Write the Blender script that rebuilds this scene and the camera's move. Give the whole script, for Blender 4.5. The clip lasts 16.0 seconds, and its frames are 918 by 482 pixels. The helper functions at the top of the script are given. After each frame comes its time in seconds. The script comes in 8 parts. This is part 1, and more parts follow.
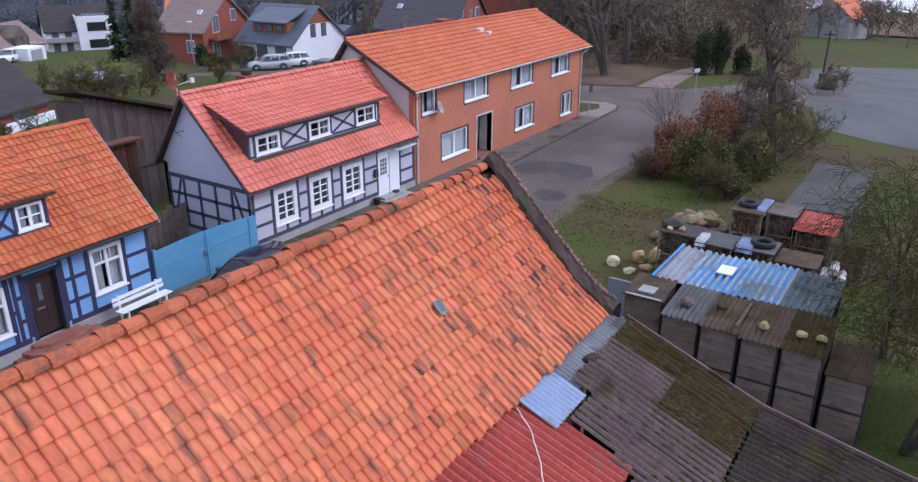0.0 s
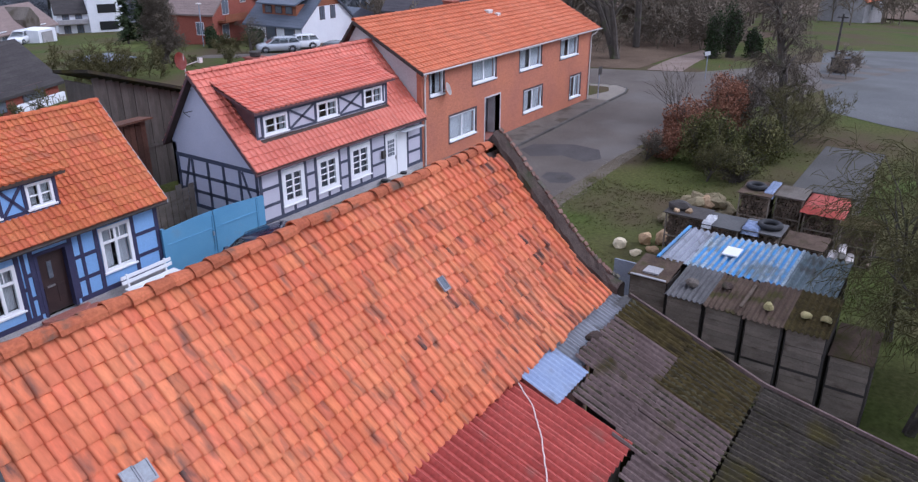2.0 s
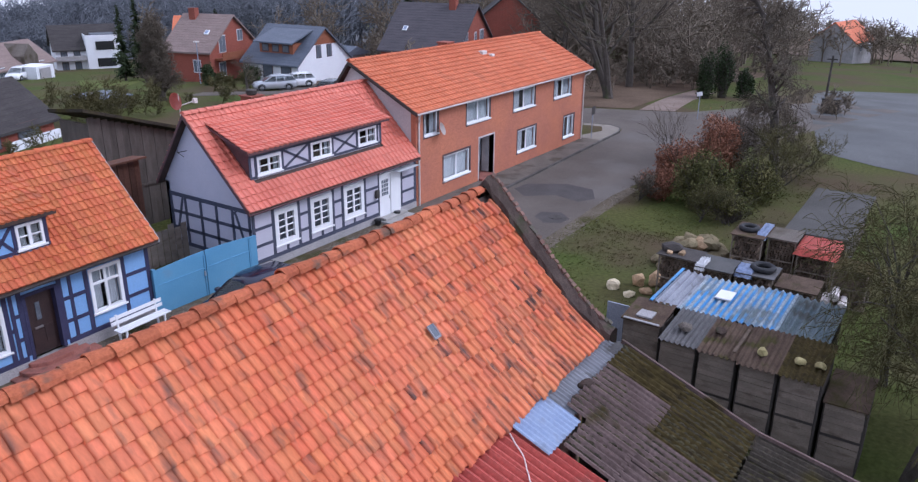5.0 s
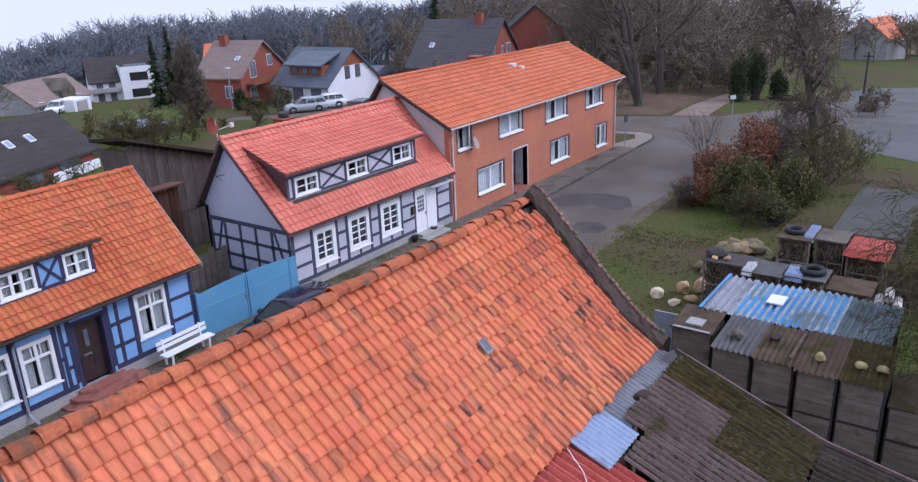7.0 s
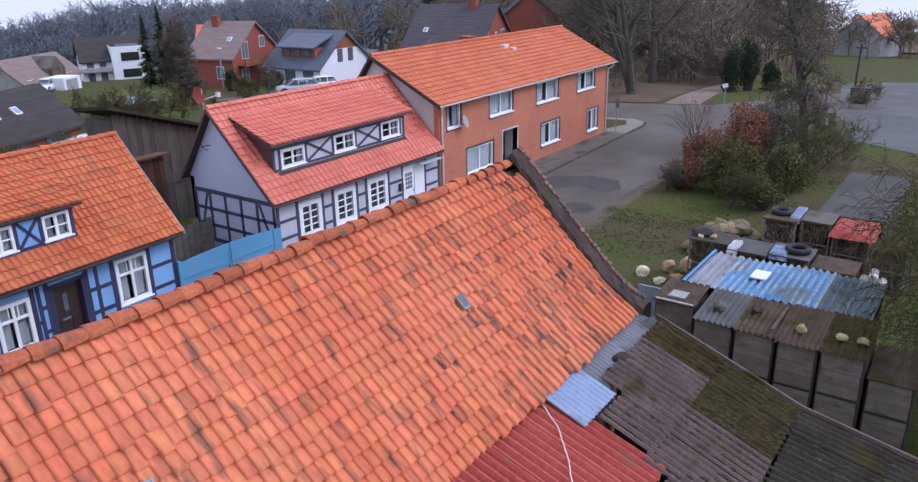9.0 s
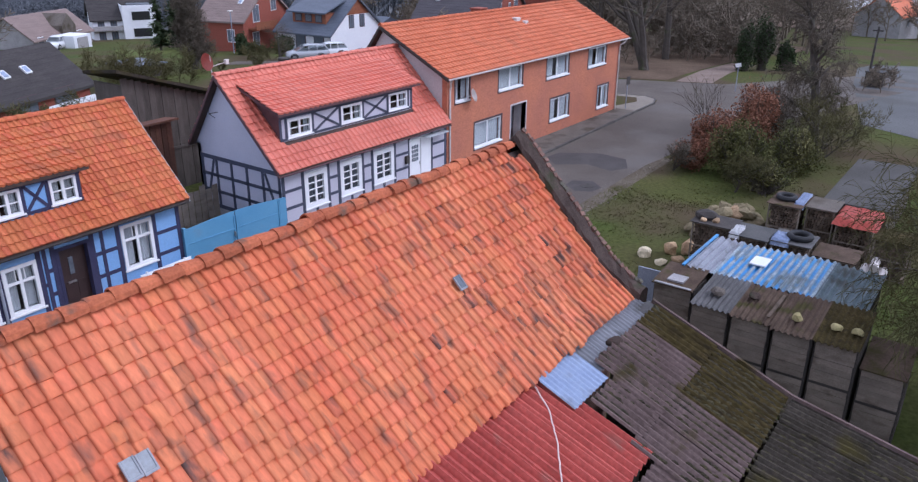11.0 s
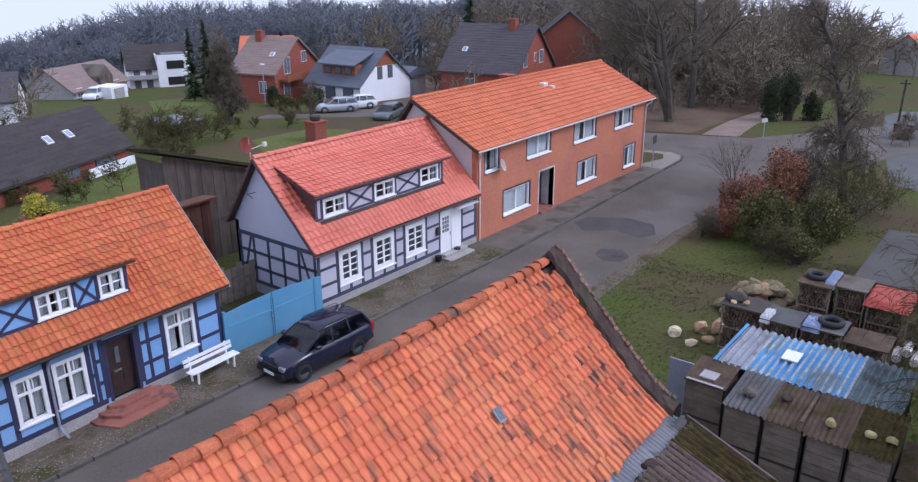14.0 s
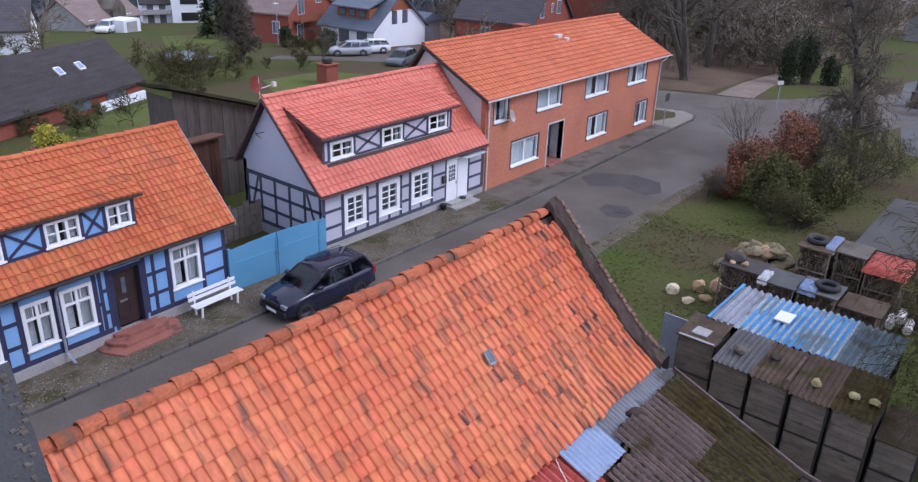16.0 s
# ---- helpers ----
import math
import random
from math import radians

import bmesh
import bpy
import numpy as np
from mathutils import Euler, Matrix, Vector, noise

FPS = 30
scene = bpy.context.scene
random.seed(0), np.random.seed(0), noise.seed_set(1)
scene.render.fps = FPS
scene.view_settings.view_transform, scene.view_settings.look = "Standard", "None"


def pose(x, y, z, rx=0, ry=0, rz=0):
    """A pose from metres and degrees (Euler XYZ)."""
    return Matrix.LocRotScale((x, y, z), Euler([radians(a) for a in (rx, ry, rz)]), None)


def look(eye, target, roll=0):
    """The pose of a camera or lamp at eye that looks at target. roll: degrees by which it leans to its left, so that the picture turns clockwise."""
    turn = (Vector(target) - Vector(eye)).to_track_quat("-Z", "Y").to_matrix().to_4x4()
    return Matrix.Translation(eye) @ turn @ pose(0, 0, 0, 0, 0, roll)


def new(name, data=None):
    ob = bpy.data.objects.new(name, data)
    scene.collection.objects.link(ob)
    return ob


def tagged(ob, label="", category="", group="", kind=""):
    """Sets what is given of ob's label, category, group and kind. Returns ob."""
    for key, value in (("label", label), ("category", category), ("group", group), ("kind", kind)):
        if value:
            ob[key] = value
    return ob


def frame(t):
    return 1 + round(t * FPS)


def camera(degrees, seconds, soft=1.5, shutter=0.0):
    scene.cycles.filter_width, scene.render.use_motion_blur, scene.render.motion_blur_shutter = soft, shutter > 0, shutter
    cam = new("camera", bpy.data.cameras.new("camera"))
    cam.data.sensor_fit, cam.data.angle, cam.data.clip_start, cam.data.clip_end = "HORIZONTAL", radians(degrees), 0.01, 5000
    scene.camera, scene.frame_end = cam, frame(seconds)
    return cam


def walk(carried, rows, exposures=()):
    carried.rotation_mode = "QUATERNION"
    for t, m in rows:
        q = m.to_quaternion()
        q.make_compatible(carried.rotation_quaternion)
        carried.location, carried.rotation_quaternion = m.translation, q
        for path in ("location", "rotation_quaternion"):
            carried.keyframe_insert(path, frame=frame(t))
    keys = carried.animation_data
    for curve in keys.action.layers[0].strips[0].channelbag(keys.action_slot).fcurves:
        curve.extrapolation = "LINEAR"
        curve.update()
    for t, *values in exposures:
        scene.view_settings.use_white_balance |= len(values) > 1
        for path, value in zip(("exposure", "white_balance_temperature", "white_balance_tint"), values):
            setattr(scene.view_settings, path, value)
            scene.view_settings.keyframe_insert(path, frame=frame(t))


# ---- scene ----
cam = camera(62.0, 16.0, soft=1.3)
PATH = [
    (0, pose(0.805, 0.396, 11.753, 68.202, -0.110, -56.739)),
    (0.5, pose(0.735, 0.337, 11.699, 67.396, 1.058, -56.930)),
    (1, pose(0.740, 0.275, 11.673, 67.556, -0.478, -56.821)),
    (1.5, pose(0.728, 0.201, 11.693, 67.684, 0.769, -57.708)),
    (2, pose(0.755, 0.241, 11.658, 67.050, -0.128, -55.983)),
    (2.5, pose(0.757, 0.326, 11.638, 67.235, 0.781, -56.215)),
    (3, pose(0.752, 0.406, 11.616, 68.459, 2.849, -56.034)),
    (3.5, pose(0.821, 0.353, 11.694, 69.825, 0.041, -55.895)),
    (3.7, pose(0.879, 0.216, 11.724, 69.328, -0.638, -56.621)),
    (6, pose(0.928, 0.356, 11.850, 69.702, 0.028, -55.726)),
    (6.5, pose(0.915, 0.434, 11.718, 68.675, 0.596, -55.636)),
    (7, pose(0.909, 0.617, 11.729, 70.822, 2.268, -54.738)),
    (7.5, pose(0.955, 0.763, 11.501, 71.695, 2.284, -54.858)),
    (8, pose(1.023, 0.688, 11.295, 72.882, 0.970, -54.776)),
    (8.5, pose(0.997, 0.559, 11.060, 70.584, 0.501, -54.500)),
    (8.7, pose(0.963, 0.487, 11.059, 70.212, 1.099, -54.940)),
    (10.8, pose(0.945, 0.213, 11.281, 69.275, -0.234, -54.294)),
    (11, pose(0.995, 0.242, 11.310, 67.940, -0.476, -53.788)),
    (11.5, pose(0.976, 0.200, 11.345, 68.316, -0.158, -54.355)),
    (12, pose(0.893, 0.113, 11.484, 66.102, -0.395, -53.789)),
    (12.5, pose(0.736, 0.227, 12.348, 63.998, 2.018, -53.618)),
    (13, pose(0.746, 0.147, 13.201, 64.727, 1.175, -53.411)),
    (13.5, pose(0.843, 0.408, 13.379, 69.275, -0.145, -52.744)),
    (14, pose(0.973, 0.572, 13.248, 70.216, 0.248, -52.112)),
    (14.5, pose(0.950, 0.500, 13.045, 69.983, 0.202, -52.000)),
    (15, pose(0.969, 0.470, 13.078, 67.877, -1.149, -52.330)),
    (15.5, pose(0.957, 0.283, 13.168, 67.169, -0.903, -53.314)),
    (16, pose(0.875, 0.255, 13.241, 66.540, -1.939, -50.571)),
]
walk(cam, PATH, [(0, 0.05, 5330, 20), (16, 0.05, 5330, 20)])

# ---- world, sun, exposure ----
SUN_AZ, SUN_EL = 152.0, 44.0
world = bpy.data.worlds.new("overcast_sky")
scene.world = world
world.use_nodes = True
wt = world.node_tree
wt.nodes.clear()
sky = wt.nodes.new("ShaderNodeTexSky")
sky.sky_type = "NISHITA"
sky.sun_disc = False
sky.sun_elevation = radians(SUN_EL)
sky.sun_rotation = radians(SUN_AZ)
sky.air_density, sky.dust_density, sky.ozone_density = 1.0, 6.0, 1.0
soft_sky = wt.nodes.new("ShaderNodeHueSaturation")
soft_sky.inputs["Saturation"].default_value = 0.35
cloud = wt.nodes.new("ShaderNodeMix")
cloud.data_type = "RGBA"
cloud.inputs["Factor"].default_value = 0.6
cloud.inputs["B"].default_value = (10.6, 10.7, 11.0, 1)
bg = wt.nodes.new("ShaderNodeBackground")
bg.inputs["Strength"].default_value = 0.13
wo = wt.nodes.new("ShaderNodeOutputWorld")
wt.links.new(sky.outputs["Color"], soft_sky.inputs["Color"])
wt.links.new(soft_sky.outputs["Color"], cloud.inputs["A"])
wt.links.new(cloud.outputs["Result"], bg.inputs["Color"])
wt.links.new(bg.outputs["Background"], wo.inputs["Surface"])
sun = new("sun", bpy.data.lights.new("sun", "SUN"))
sun.data.energy, sun.data.angle, sun.data.color = 0.9, radians(14), (1.0, 0.96, 0.9)
az, el = radians(SUN_AZ), radians(SUN_EL)
sun.matrix_world = look((0, 0, 0), (-math.sin(az) * math.cos(el), -math.cos(az) * math.cos(el), -math.sin(el)))

# ---- materials ----
def surface(name, c1, c2, scale=1.5, fine=25.0, rough=0.85, bump=0.25, metal=0.0, rnd="", rnd_val=0.0, rnd_hue=0.0,
            stain=None, stain_scale=0.8, stain_at=0.55, stain_soft=0.12, stretch=(1, 1, 1), bump_dist=0.02, grain=0.25, spec=0.4):
    """A weathered surface: two tones at large scale, fine grain, relief, optional stains and piece-by-piece tone."""
    m = bpy.data.materials.new(name)
    m.use_nodes = True
    nt = m.node_tree
    n, ln = nt.nodes, nt.links
    b = n["Principled BSDF"]
    geo = n.new("ShaderNodeNewGeometry")
    mp = n.new("ShaderNodeMapping")
    mp.inputs["Scale"].default_value = stretch
    ln.new(geo.outputs["Position"], mp.inputs["Vector"])

    def tex(s, detail=4.0):
        t = n.new("ShaderNodeTexNoise")
        t.inputs["Scale"].default_value, t.inputs["Detail"].default_value = s, detail
        ln.new(mp.outputs["Vector"], t.inputs["Vector"])
        return t.outputs["Fac"]

    def ramp(fac, lo, hi):
        r = n.new("ShaderNodeMapRange")
        r.inputs["From Min"].default_value, r.inputs["From Max"].default_value = lo, hi
        ln.new(fac, r.inputs["Value"])
        return r.outputs["Result"]

    def mix(fac, a, bb, mode="MIX"):
        k = n.new("ShaderNodeMix")
        k.data_type, k.blend_type = "RGBA", mode
        for sock, v in (("Factor", fac), ("A", a), ("B", bb)):
            if isinstance(v, (int, float)):
                k.inputs[sock].default_value = v
            elif isinstance(v, tuple):
                k.inputs[sock].default_value = (*v, 1)
            else:
                ln.new(v, k.inputs[sock])
        return k.outputs["Result"]

    col = mix(ramp(tex(scale), 0.3, 0.7), c1, c2)
    f = tex(fine, 6.0)
    hv = n.new("ShaderNodeHueSaturation")
    ln.new(col, hv.inputs["Color"])
    val = n.new("ShaderNodeMapRange")
    val.inputs["To Min"].default_value, val.inputs["To Max"].default_value = 1 - grain, 1 + grain
    val.inputs["From Min"].default_value, val.inputs["From Max"].default_value = 0.25, 0.75
    ln.new(f, val.inputs["Value"])
    v_out = val.outputs["Result"]
    if rnd:
        if rnd == "island":
            r_out = geo.outputs["Random Per Island"]
        else:
            r_out = n.new("ShaderNodeObjectInfo").outputs["Random"]
        rv = n.new("ShaderNodeMapRange")
        rv.inputs["To Min"].default_value, rv.inputs["To Max"].default_value = 1 - rnd_val, 1 + rnd_val
        ln.new(r_out, rv.inputs["Value"])
        mul = n.new("ShaderNodeMath")
        mul.operation = "MULTIPLY"
        ln.new(v_out, mul.inputs[0])
        ln.new(rv.outputs["Result"], mul.inputs[1])
        v_out = mul.outputs[0]
        w = n.new("ShaderNodeTexWhiteNoise")
        w.noise_dimensions = "1D"
        ln.new(r_out, w.inputs["W"])
        rh = n.new("ShaderNodeMapRange")
        rh.inputs["To Min"].default_value, rh.inputs["To Max"].default_value = 0.5 - rnd_hue, 0.5 + rnd_hue
        ln.new(w.outputs["Value"], rh.inputs["Value"])
        ln.new(rh.outputs["Result"], hv.inputs["Hue"])
    ln.new(v_out, hv.inputs["Value"])
    col = hv.outputs["Color"]
    if stain:
        col = mix(ramp(tex(stain_scale, 5.0), stain_at, stain_at + stain_soft), col, stain)
    ln.new(col, b.inputs["Base Color"])
    b.inputs["Roughness"].default_value, b.inputs["Metallic"].default_value = rough, metal
    b.inputs["Specular IOR Level"].default_value = spec
    if bump:
        bp = n.new("ShaderNodeBump")
        bp.inputs["Strength"].default_value, bp.inputs["Distance"].default_value = bump, bump_dist
        ln.new(f, bp.inputs["Height"])
        ln.new(bp.outputs["Normal"], b.inputs["Normal"])
    return m


def brick_wall(name, c1, c2, mortar, s=1.0, rough=0.9):
    """Brickwork in real size, on upright walls."""
    m = surface(name, c1, c2, 0.6, 18, rough, 0.2)
    nt = m.node_tree
    n, ln = nt.nodes, nt.links
    b = n["Principled BSDF"]
    base = b.inputs["Base Color"].links[0].from_socket
    geo = n.new("ShaderNodeNewGeometry")
    sep = n.new("ShaderNodeSeparateXYZ")
    ln.new(geo.outputs["Position"], sep.inputs[0])
    add = n.new("ShaderNodeMath")
    ln.new(sep.outputs["X"], add.inputs[0])
    ln.new(sep.outputs["Y"], add.inputs[1])
    comb = n.new("ShaderNodeCombineXYZ")
    ln.new(add.outputs[0], comb.inputs["X"])
    ln.new(sep.outputs["Z"], comb.inputs["Y"])
    br = n.new("ShaderNodeTexBrick")
    br.inputs["Scale"].default_value = 1.0
    br.inputs["Brick Width"].default_value, br.inputs["Row Height"].default_value = 0.25 * s, 0.077 * s
    br.inputs["Mortar Size"].default_value = 0.008 * s
    br.inputs["Color1"].default_value = (0.94, 0.93, 0.93, 1)
    br.inputs["Color2"].default_value = (1.03, 1.02, 1.02, 1)
    br.inputs["Mortar"].default_value = (*mortar, 1)
    ln.new(comb.outputs[0], br.inputs["Vector"])
    k = n.new("ShaderNodeMix")
    k.data_type, k.blend_type = "RGBA", "MULTIPLY"
    k.inputs["Factor"].default_value = 1.0
    ln.new(base, k.inputs["A"])
    ln.new(br.outputs["Color"], k.inputs["B"])
    ln.new(k.outputs["Result"], b.inputs["Base Color"])
    return m


TILE_BARN = dict(c1=(0.55, 0.143, 0.062), c2=(0.62, 0.205, 0.1), scale=0.45, fine=7, rough=0.75, bump=0.18, rnd_val=0.095, rnd_hue=0.005, spec=0.25, grain=0.16,
                 stain=(0.13, 0.072, 0.055), stain_scale=1.9, stain_at=0.55, stain_soft=0.22, stretch=(2.2, 0.8, 0.8))
M_TILE_BARN = surface("terracotta_barn", rnd="object", **TILE_BARN)
M_TILE_BARN_FAR = surface("terracotta_barn_rest", rnd="island", **TILE_BARN)
TILE_SOOT = dict(TILE_BARN, c1=(0.43, 0.12, 0.058), c2=(0.52, 0.17, 0.088), stain=(0.095, 0.055, 0.046), stain_scale=3.0, stain_at=0.47)
M_TILE_SOOT = surface("sooty_terracotta", rnd="object", **TILE_SOOT)
M_TILE_SOOT_FAR = surface("sooty_terracotta_rest", rnd="island", **TILE_SOOT)
TILE_RED = dict(c1=(0.56, 0.145, 0.096), c2=(0.63, 0.195, 0.135), scale=0.5, fine=20, rough=0.48, bump=0.08, rnd_val=0.07, grain=0.1)
M_TILE_RED = surface("red_tile", rnd="object", **TILE_RED)
M_TILE_RED_FAR = surface("red_tile_rest", rnd="island", **TILE_RED)
TILE_ORANGE = dict(c1=(0.45, 0.118, 0.046), c2=(0.51, 0.155, 0.068), scale=0.7, fine=20, rough=0.75, bump=0.15, rnd_val=0.11, rnd_hue=0.006, spec=0.2,
                   stain=(0.22, 0.095, 0.055), stain_scale=1.1, stain_at=0.6, stain_soft=0.3)
M_TILE_OR = surface("orange_tile", rnd="object", **TILE_ORANGE)
M_TILE_OR_FAR = surface("orange_tile_rest", rnd="island", **TILE_ORANGE)
TILE_BRICKH = dict(c1=(0.48, 0.13, 0.058), c2=(0.53, 0.165, 0.08), scale=0.35, fine=12, rough=0.75, bump=0.15, rnd_val=0.1, spec=0.25,
                   stain=(0.32, 0.11, 0.06), stain_scale=0.7, stain_at=0.6, stain_soft=0.3)
M_TILE_BH = surface("orange_tile_long", rnd="object", **TILE_BRICKH)
M_TILE_BH_FAR = surface("orange_tile_long_rest", rnd="island", **TILE_BRICKH)
M_UNDER = surface("roof_underlay", (0.05, 0.035, 0.03), (0.08, 0.05, 0.04), 3, 30)
M_RIDGE = surface("ridge_tile", (0.31, 0.088, 0.045), (0.42, 0.13, 0.06), 2, 20, 0.9, 0.4, rnd="object", rnd_val=0.22, spec=0.15,
                  stain=(0.14, 0.085, 0.06), stain_scale=2.6, stain_at=0.58)
M_MORTAR = surface("lime_mortar", (0.05, 0.036, 0.031), (0.09, 0.066, 0.056), 2.5, 30, 0.95, 0.8, spec=0.1, stain=(0.05, 0.05, 0.03), stain_scale=2.2)
M_OLD_BRICK = surface("old_brick", (0.15, 0.08, 0.06), (0.22, 0.125, 0.1), 3, 25, 0.95, 0.6, rnd="object", rnd_val=0.25,
                      stain=(0.09, 0.08, 0.06), stain_scale=2.5, stain_at=0.52)
M_GREY_INFILL = surface("grey_limewash", (0.46, 0.45, 0.52), (0.52, 0.50, 0.57), 0.7, 20, 0.9, 0.1, grain=0.08)
M_BLUE_INFILL = surface("blue_limewash", (0.20, 0.37, 0.66), (0.24, 0.42, 0.70), 0.7, 20, 0.9, 0.1, grain=0.08)
M_BEAM_GREY = surface("slate_painted_timber", (0.05, 0.055, 0.085), (0.07, 0.075, 0.108), 2, 30, 0.75, 0.3)
M_BEAM_BLUE = surface("dark_painted_timber", (0.03, 0.031, 0.075), (0.043, 0.042, 0.092), 2, 30, 0.75, 0.3)
M_PLINTH = surface("rendered_plinth", (0.30, 0.29, 0.29), (0.38, 0.36, 0.36), 1.5, 25, 0.95, 0.3)
M_WHITE = surface("white_paint", (0.80, 0.80, 0.81), (0.76, 0.76, 0.78), 2, 25, 0.55, 0.05, grain=0.05)
M_DARKWOOD = surface("dark_brown_door", (0.035, 0.022, 0.022), (0.05, 0.03, 0.028), 3, 30, 0.5, 0.2)
M_BARGE = surface("brown_bargeboard", (0.09, 0.045, 0.05), (0.12, 0.06, 0.06), 3, 30, 0.7, 0.2)
M_BRICK = brick_wall("house_brick", (0.50, 0.185, 0.10), (0.41, 0.155, 0.10), (0.95, 0.95, 0.95))
M_BRICK_RED = brick_wall("red_brick_far", (0.30, 0.09, 0.06), (0.26, 0.08, 0.055), (0.7, 0.6, 0.55))
M_RENDER_GREY = surface("grey_render", (0.50, 0.48, 0.49), (0.58, 0.56, 0.56), 0.8, 12, 0.95, 0.15, grain=0.12, stain=(0.4, 0.385, 0.385), stain_scale=0.6)
M_RENDER_WHITE = surface("white_render", (0.80, 0.81, 0.84), (0.74, 0.75, 0.79), 0.5, 12, 0.9, 0.1, grain=0.06)
M_SURROUND = surface("dark_brick_surround", (0.075, 0.05, 0.055), (0.10, 0.065, 0.065), 3, 30, 0.85, 0.3)
M_PIPE = surface("pale_gutter", (0.62, 0.57, 0.54), (0.55, 0.5, 0.48), 3, 25, 0.5, 0.05)
M_GREYPIPE = surface("grey_pipe", (0.25, 0.27, 0.33), (0.30, 0.32, 0.38), 3, 25, 0.5, 0.05)
M_STEP = surface("red_stone_step", (0.27, 0.10, 0.075), (0.33, 0.13, 0.10), 2, 22, 0.85, 0.3, stain=(0.16, 0.07, 0.055), stain_scale=1.5)
M_CONC = surface("concrete", (0.30, 0.29, 0.27), (0.38, 0.36, 0.34), 1.2, 22, 0.95, 0.35, stain=(0.2, 0.19, 0.17), stain_scale=1.0)
M_BLUEGATE = surface("blue_painted_steel", (0.10, 0.27, 0.44), (0.13, 0.31, 0.48), 0.9, 20, 0.5, 0.06, grain=0.07,
                     stain=(0.16, 0.25, 0.33), stain_scale=0.9, stain_at=0.62)
M_REDSHEET = surface("red_painted_sheet", (0.33, 0.055, 0.042), (0.41, 0.082, 0.062), 0.9, 15, 0.6, 0.1, stain=(0.28, 0.10, 0.075), stain_scale=1.6, spec=0.3,
                     stain_at=0.6)
M_ZINC = surface("pale_blue_zinc", (0.25, 0.31, 0.45), (0.31, 0.37, 0.50), 2, 18, 0.45, 0.05, 0.3, grain=0.1, stain=(0.2, 0.23, 0.3), stain_scale=2.0)
M_GREYSHEET = surface("grey_fibre_sheet", (0.075, 0.072, 0.072), (0.12, 0.115, 0.115), 1.5, 18, 0.85, 0.2, stain=(0.09, 0.085, 0.08), stain_scale=2.2)
M_GREYSHEET_PALE = surface("pale_grey_sheet", (0.20, 0.205, 0.225), (0.29, 0.295, 0.32), 1.2, 10, 0.75, 0.05, grain=0.1, stain=(0.13, 0.125, 0.125), stain_scale=1.8)
M_MOSS = surface("mossy_fibre_cement", (0.105, 0.075, 0.068), (0.165, 0.119, 0.11), 1.2, 16, 0.98, 0.6, spec=0.1,
                 stain=(0.06, 0.048, 0.02), stain_scale=1.3, stain_at=0.56, stain_soft=0.12)
M_MOSS2 = surface("moss_grown_fibre_cement", (0.046, 0.036, 0.013), (0.072, 0.054, 0.022), 2.6, 13, 0.98, 0.8, spec=0.1, grain=0.5,
                  stain=(0.03, 0.023, 0.012), stain_scale=3.4, stain_at=0.5, stain_soft=0.2, stretch=(1.6, 0.7, 0.7))
M_MOSS3 = surface("lichen_spotted_fibre_cement", (0.034, 0.029, 0.022), (0.062, 0.052, 0.042), 1.6, 16, 0.98, 0.7, spec=0.1, grain=0.4,
                  stain=(0.06, 0.05, 0.014), stain_scale=0.9, stain_at=0.5, stain_soft=0.15)
M_LID = surface("weathered_lid", (0.07, 0.048, 0.036), (0.115, 0.082, 0.06), 2.0, 18, 0.95, 0.5, spec=0.12, stain=(0.06, 0.052, 0.02), stain_scale=1.6)
M_PLANK = surface("grey_weathered_plank", (0.19, 0.157, 0.128), (0.26, 0.217, 0.176), 2.5, 30, 0.95, 0.6, rnd="object", rnd_val=0.1, spec=0.12,
                  stain=(0.15, 0.12, 0.095), stain_scale=1.6, stain_at=0.56, stretch=(1, 1, 2))
M_POST = surface("dark_wet_timber", (0.04, 0.035, 0.032), (0.07, 0.06, 0.055), 3, 30, 0.9, 0.5)
M_BLUEPLASTIC = surface("blue_translucent_sheet", (0.03, 0.17, 0.43), (0.08, 0.29, 0.56), 0.7, 12, 0.4, 0.1,
                        stain=(0.12, 0.15, 0.16), stain_scale=1.1, stain_at=0.5, stain_soft=0.16)
M_BLUEDIRT = surface("dirty_plastic_crests", (0.23, 0.28, 0.32), (0.35, 0.4, 0.44), 1.6, 14, 0.7, 0.3, spec=0.25, grain=0.4,
                     stain=(0.11, 0.14, 0.155), stain_scale=1.3, stain_at=0.5, stain_soft=0.2)
M_BLUEGRIME = surface("grimy_plastic", (0.075, 0.105, 0.12), (0.125, 0.155, 0.165), 1.4, 14, 0.6, 0.3, spec=0.25, grain=0.4, stain=(0.05, 0.055, 0.05), stain_scale=1.5, stain_at=0.52)
M_GREYPLASTIC = surface("grey_clear_sheet", (0.19, 0.20, 0.235), (0.27, 0.28, 0.32), 1.0, 14, 0.45, 0.1, stain=(0.12, 0.12, 0.13), stain_scale=1.6)
M_REDTARP = surface("red_tarp", (0.55, 0.10, 0.075), (0.6, 0.14, 0.10), 2, 15, 0.5, 0.3)
M_BLUETARP = surface("pale_blue_tarp", (0.30, 0.38, 0.58), (0.4, 0.46, 0.62), 3, 15, 0.5, 0.3)
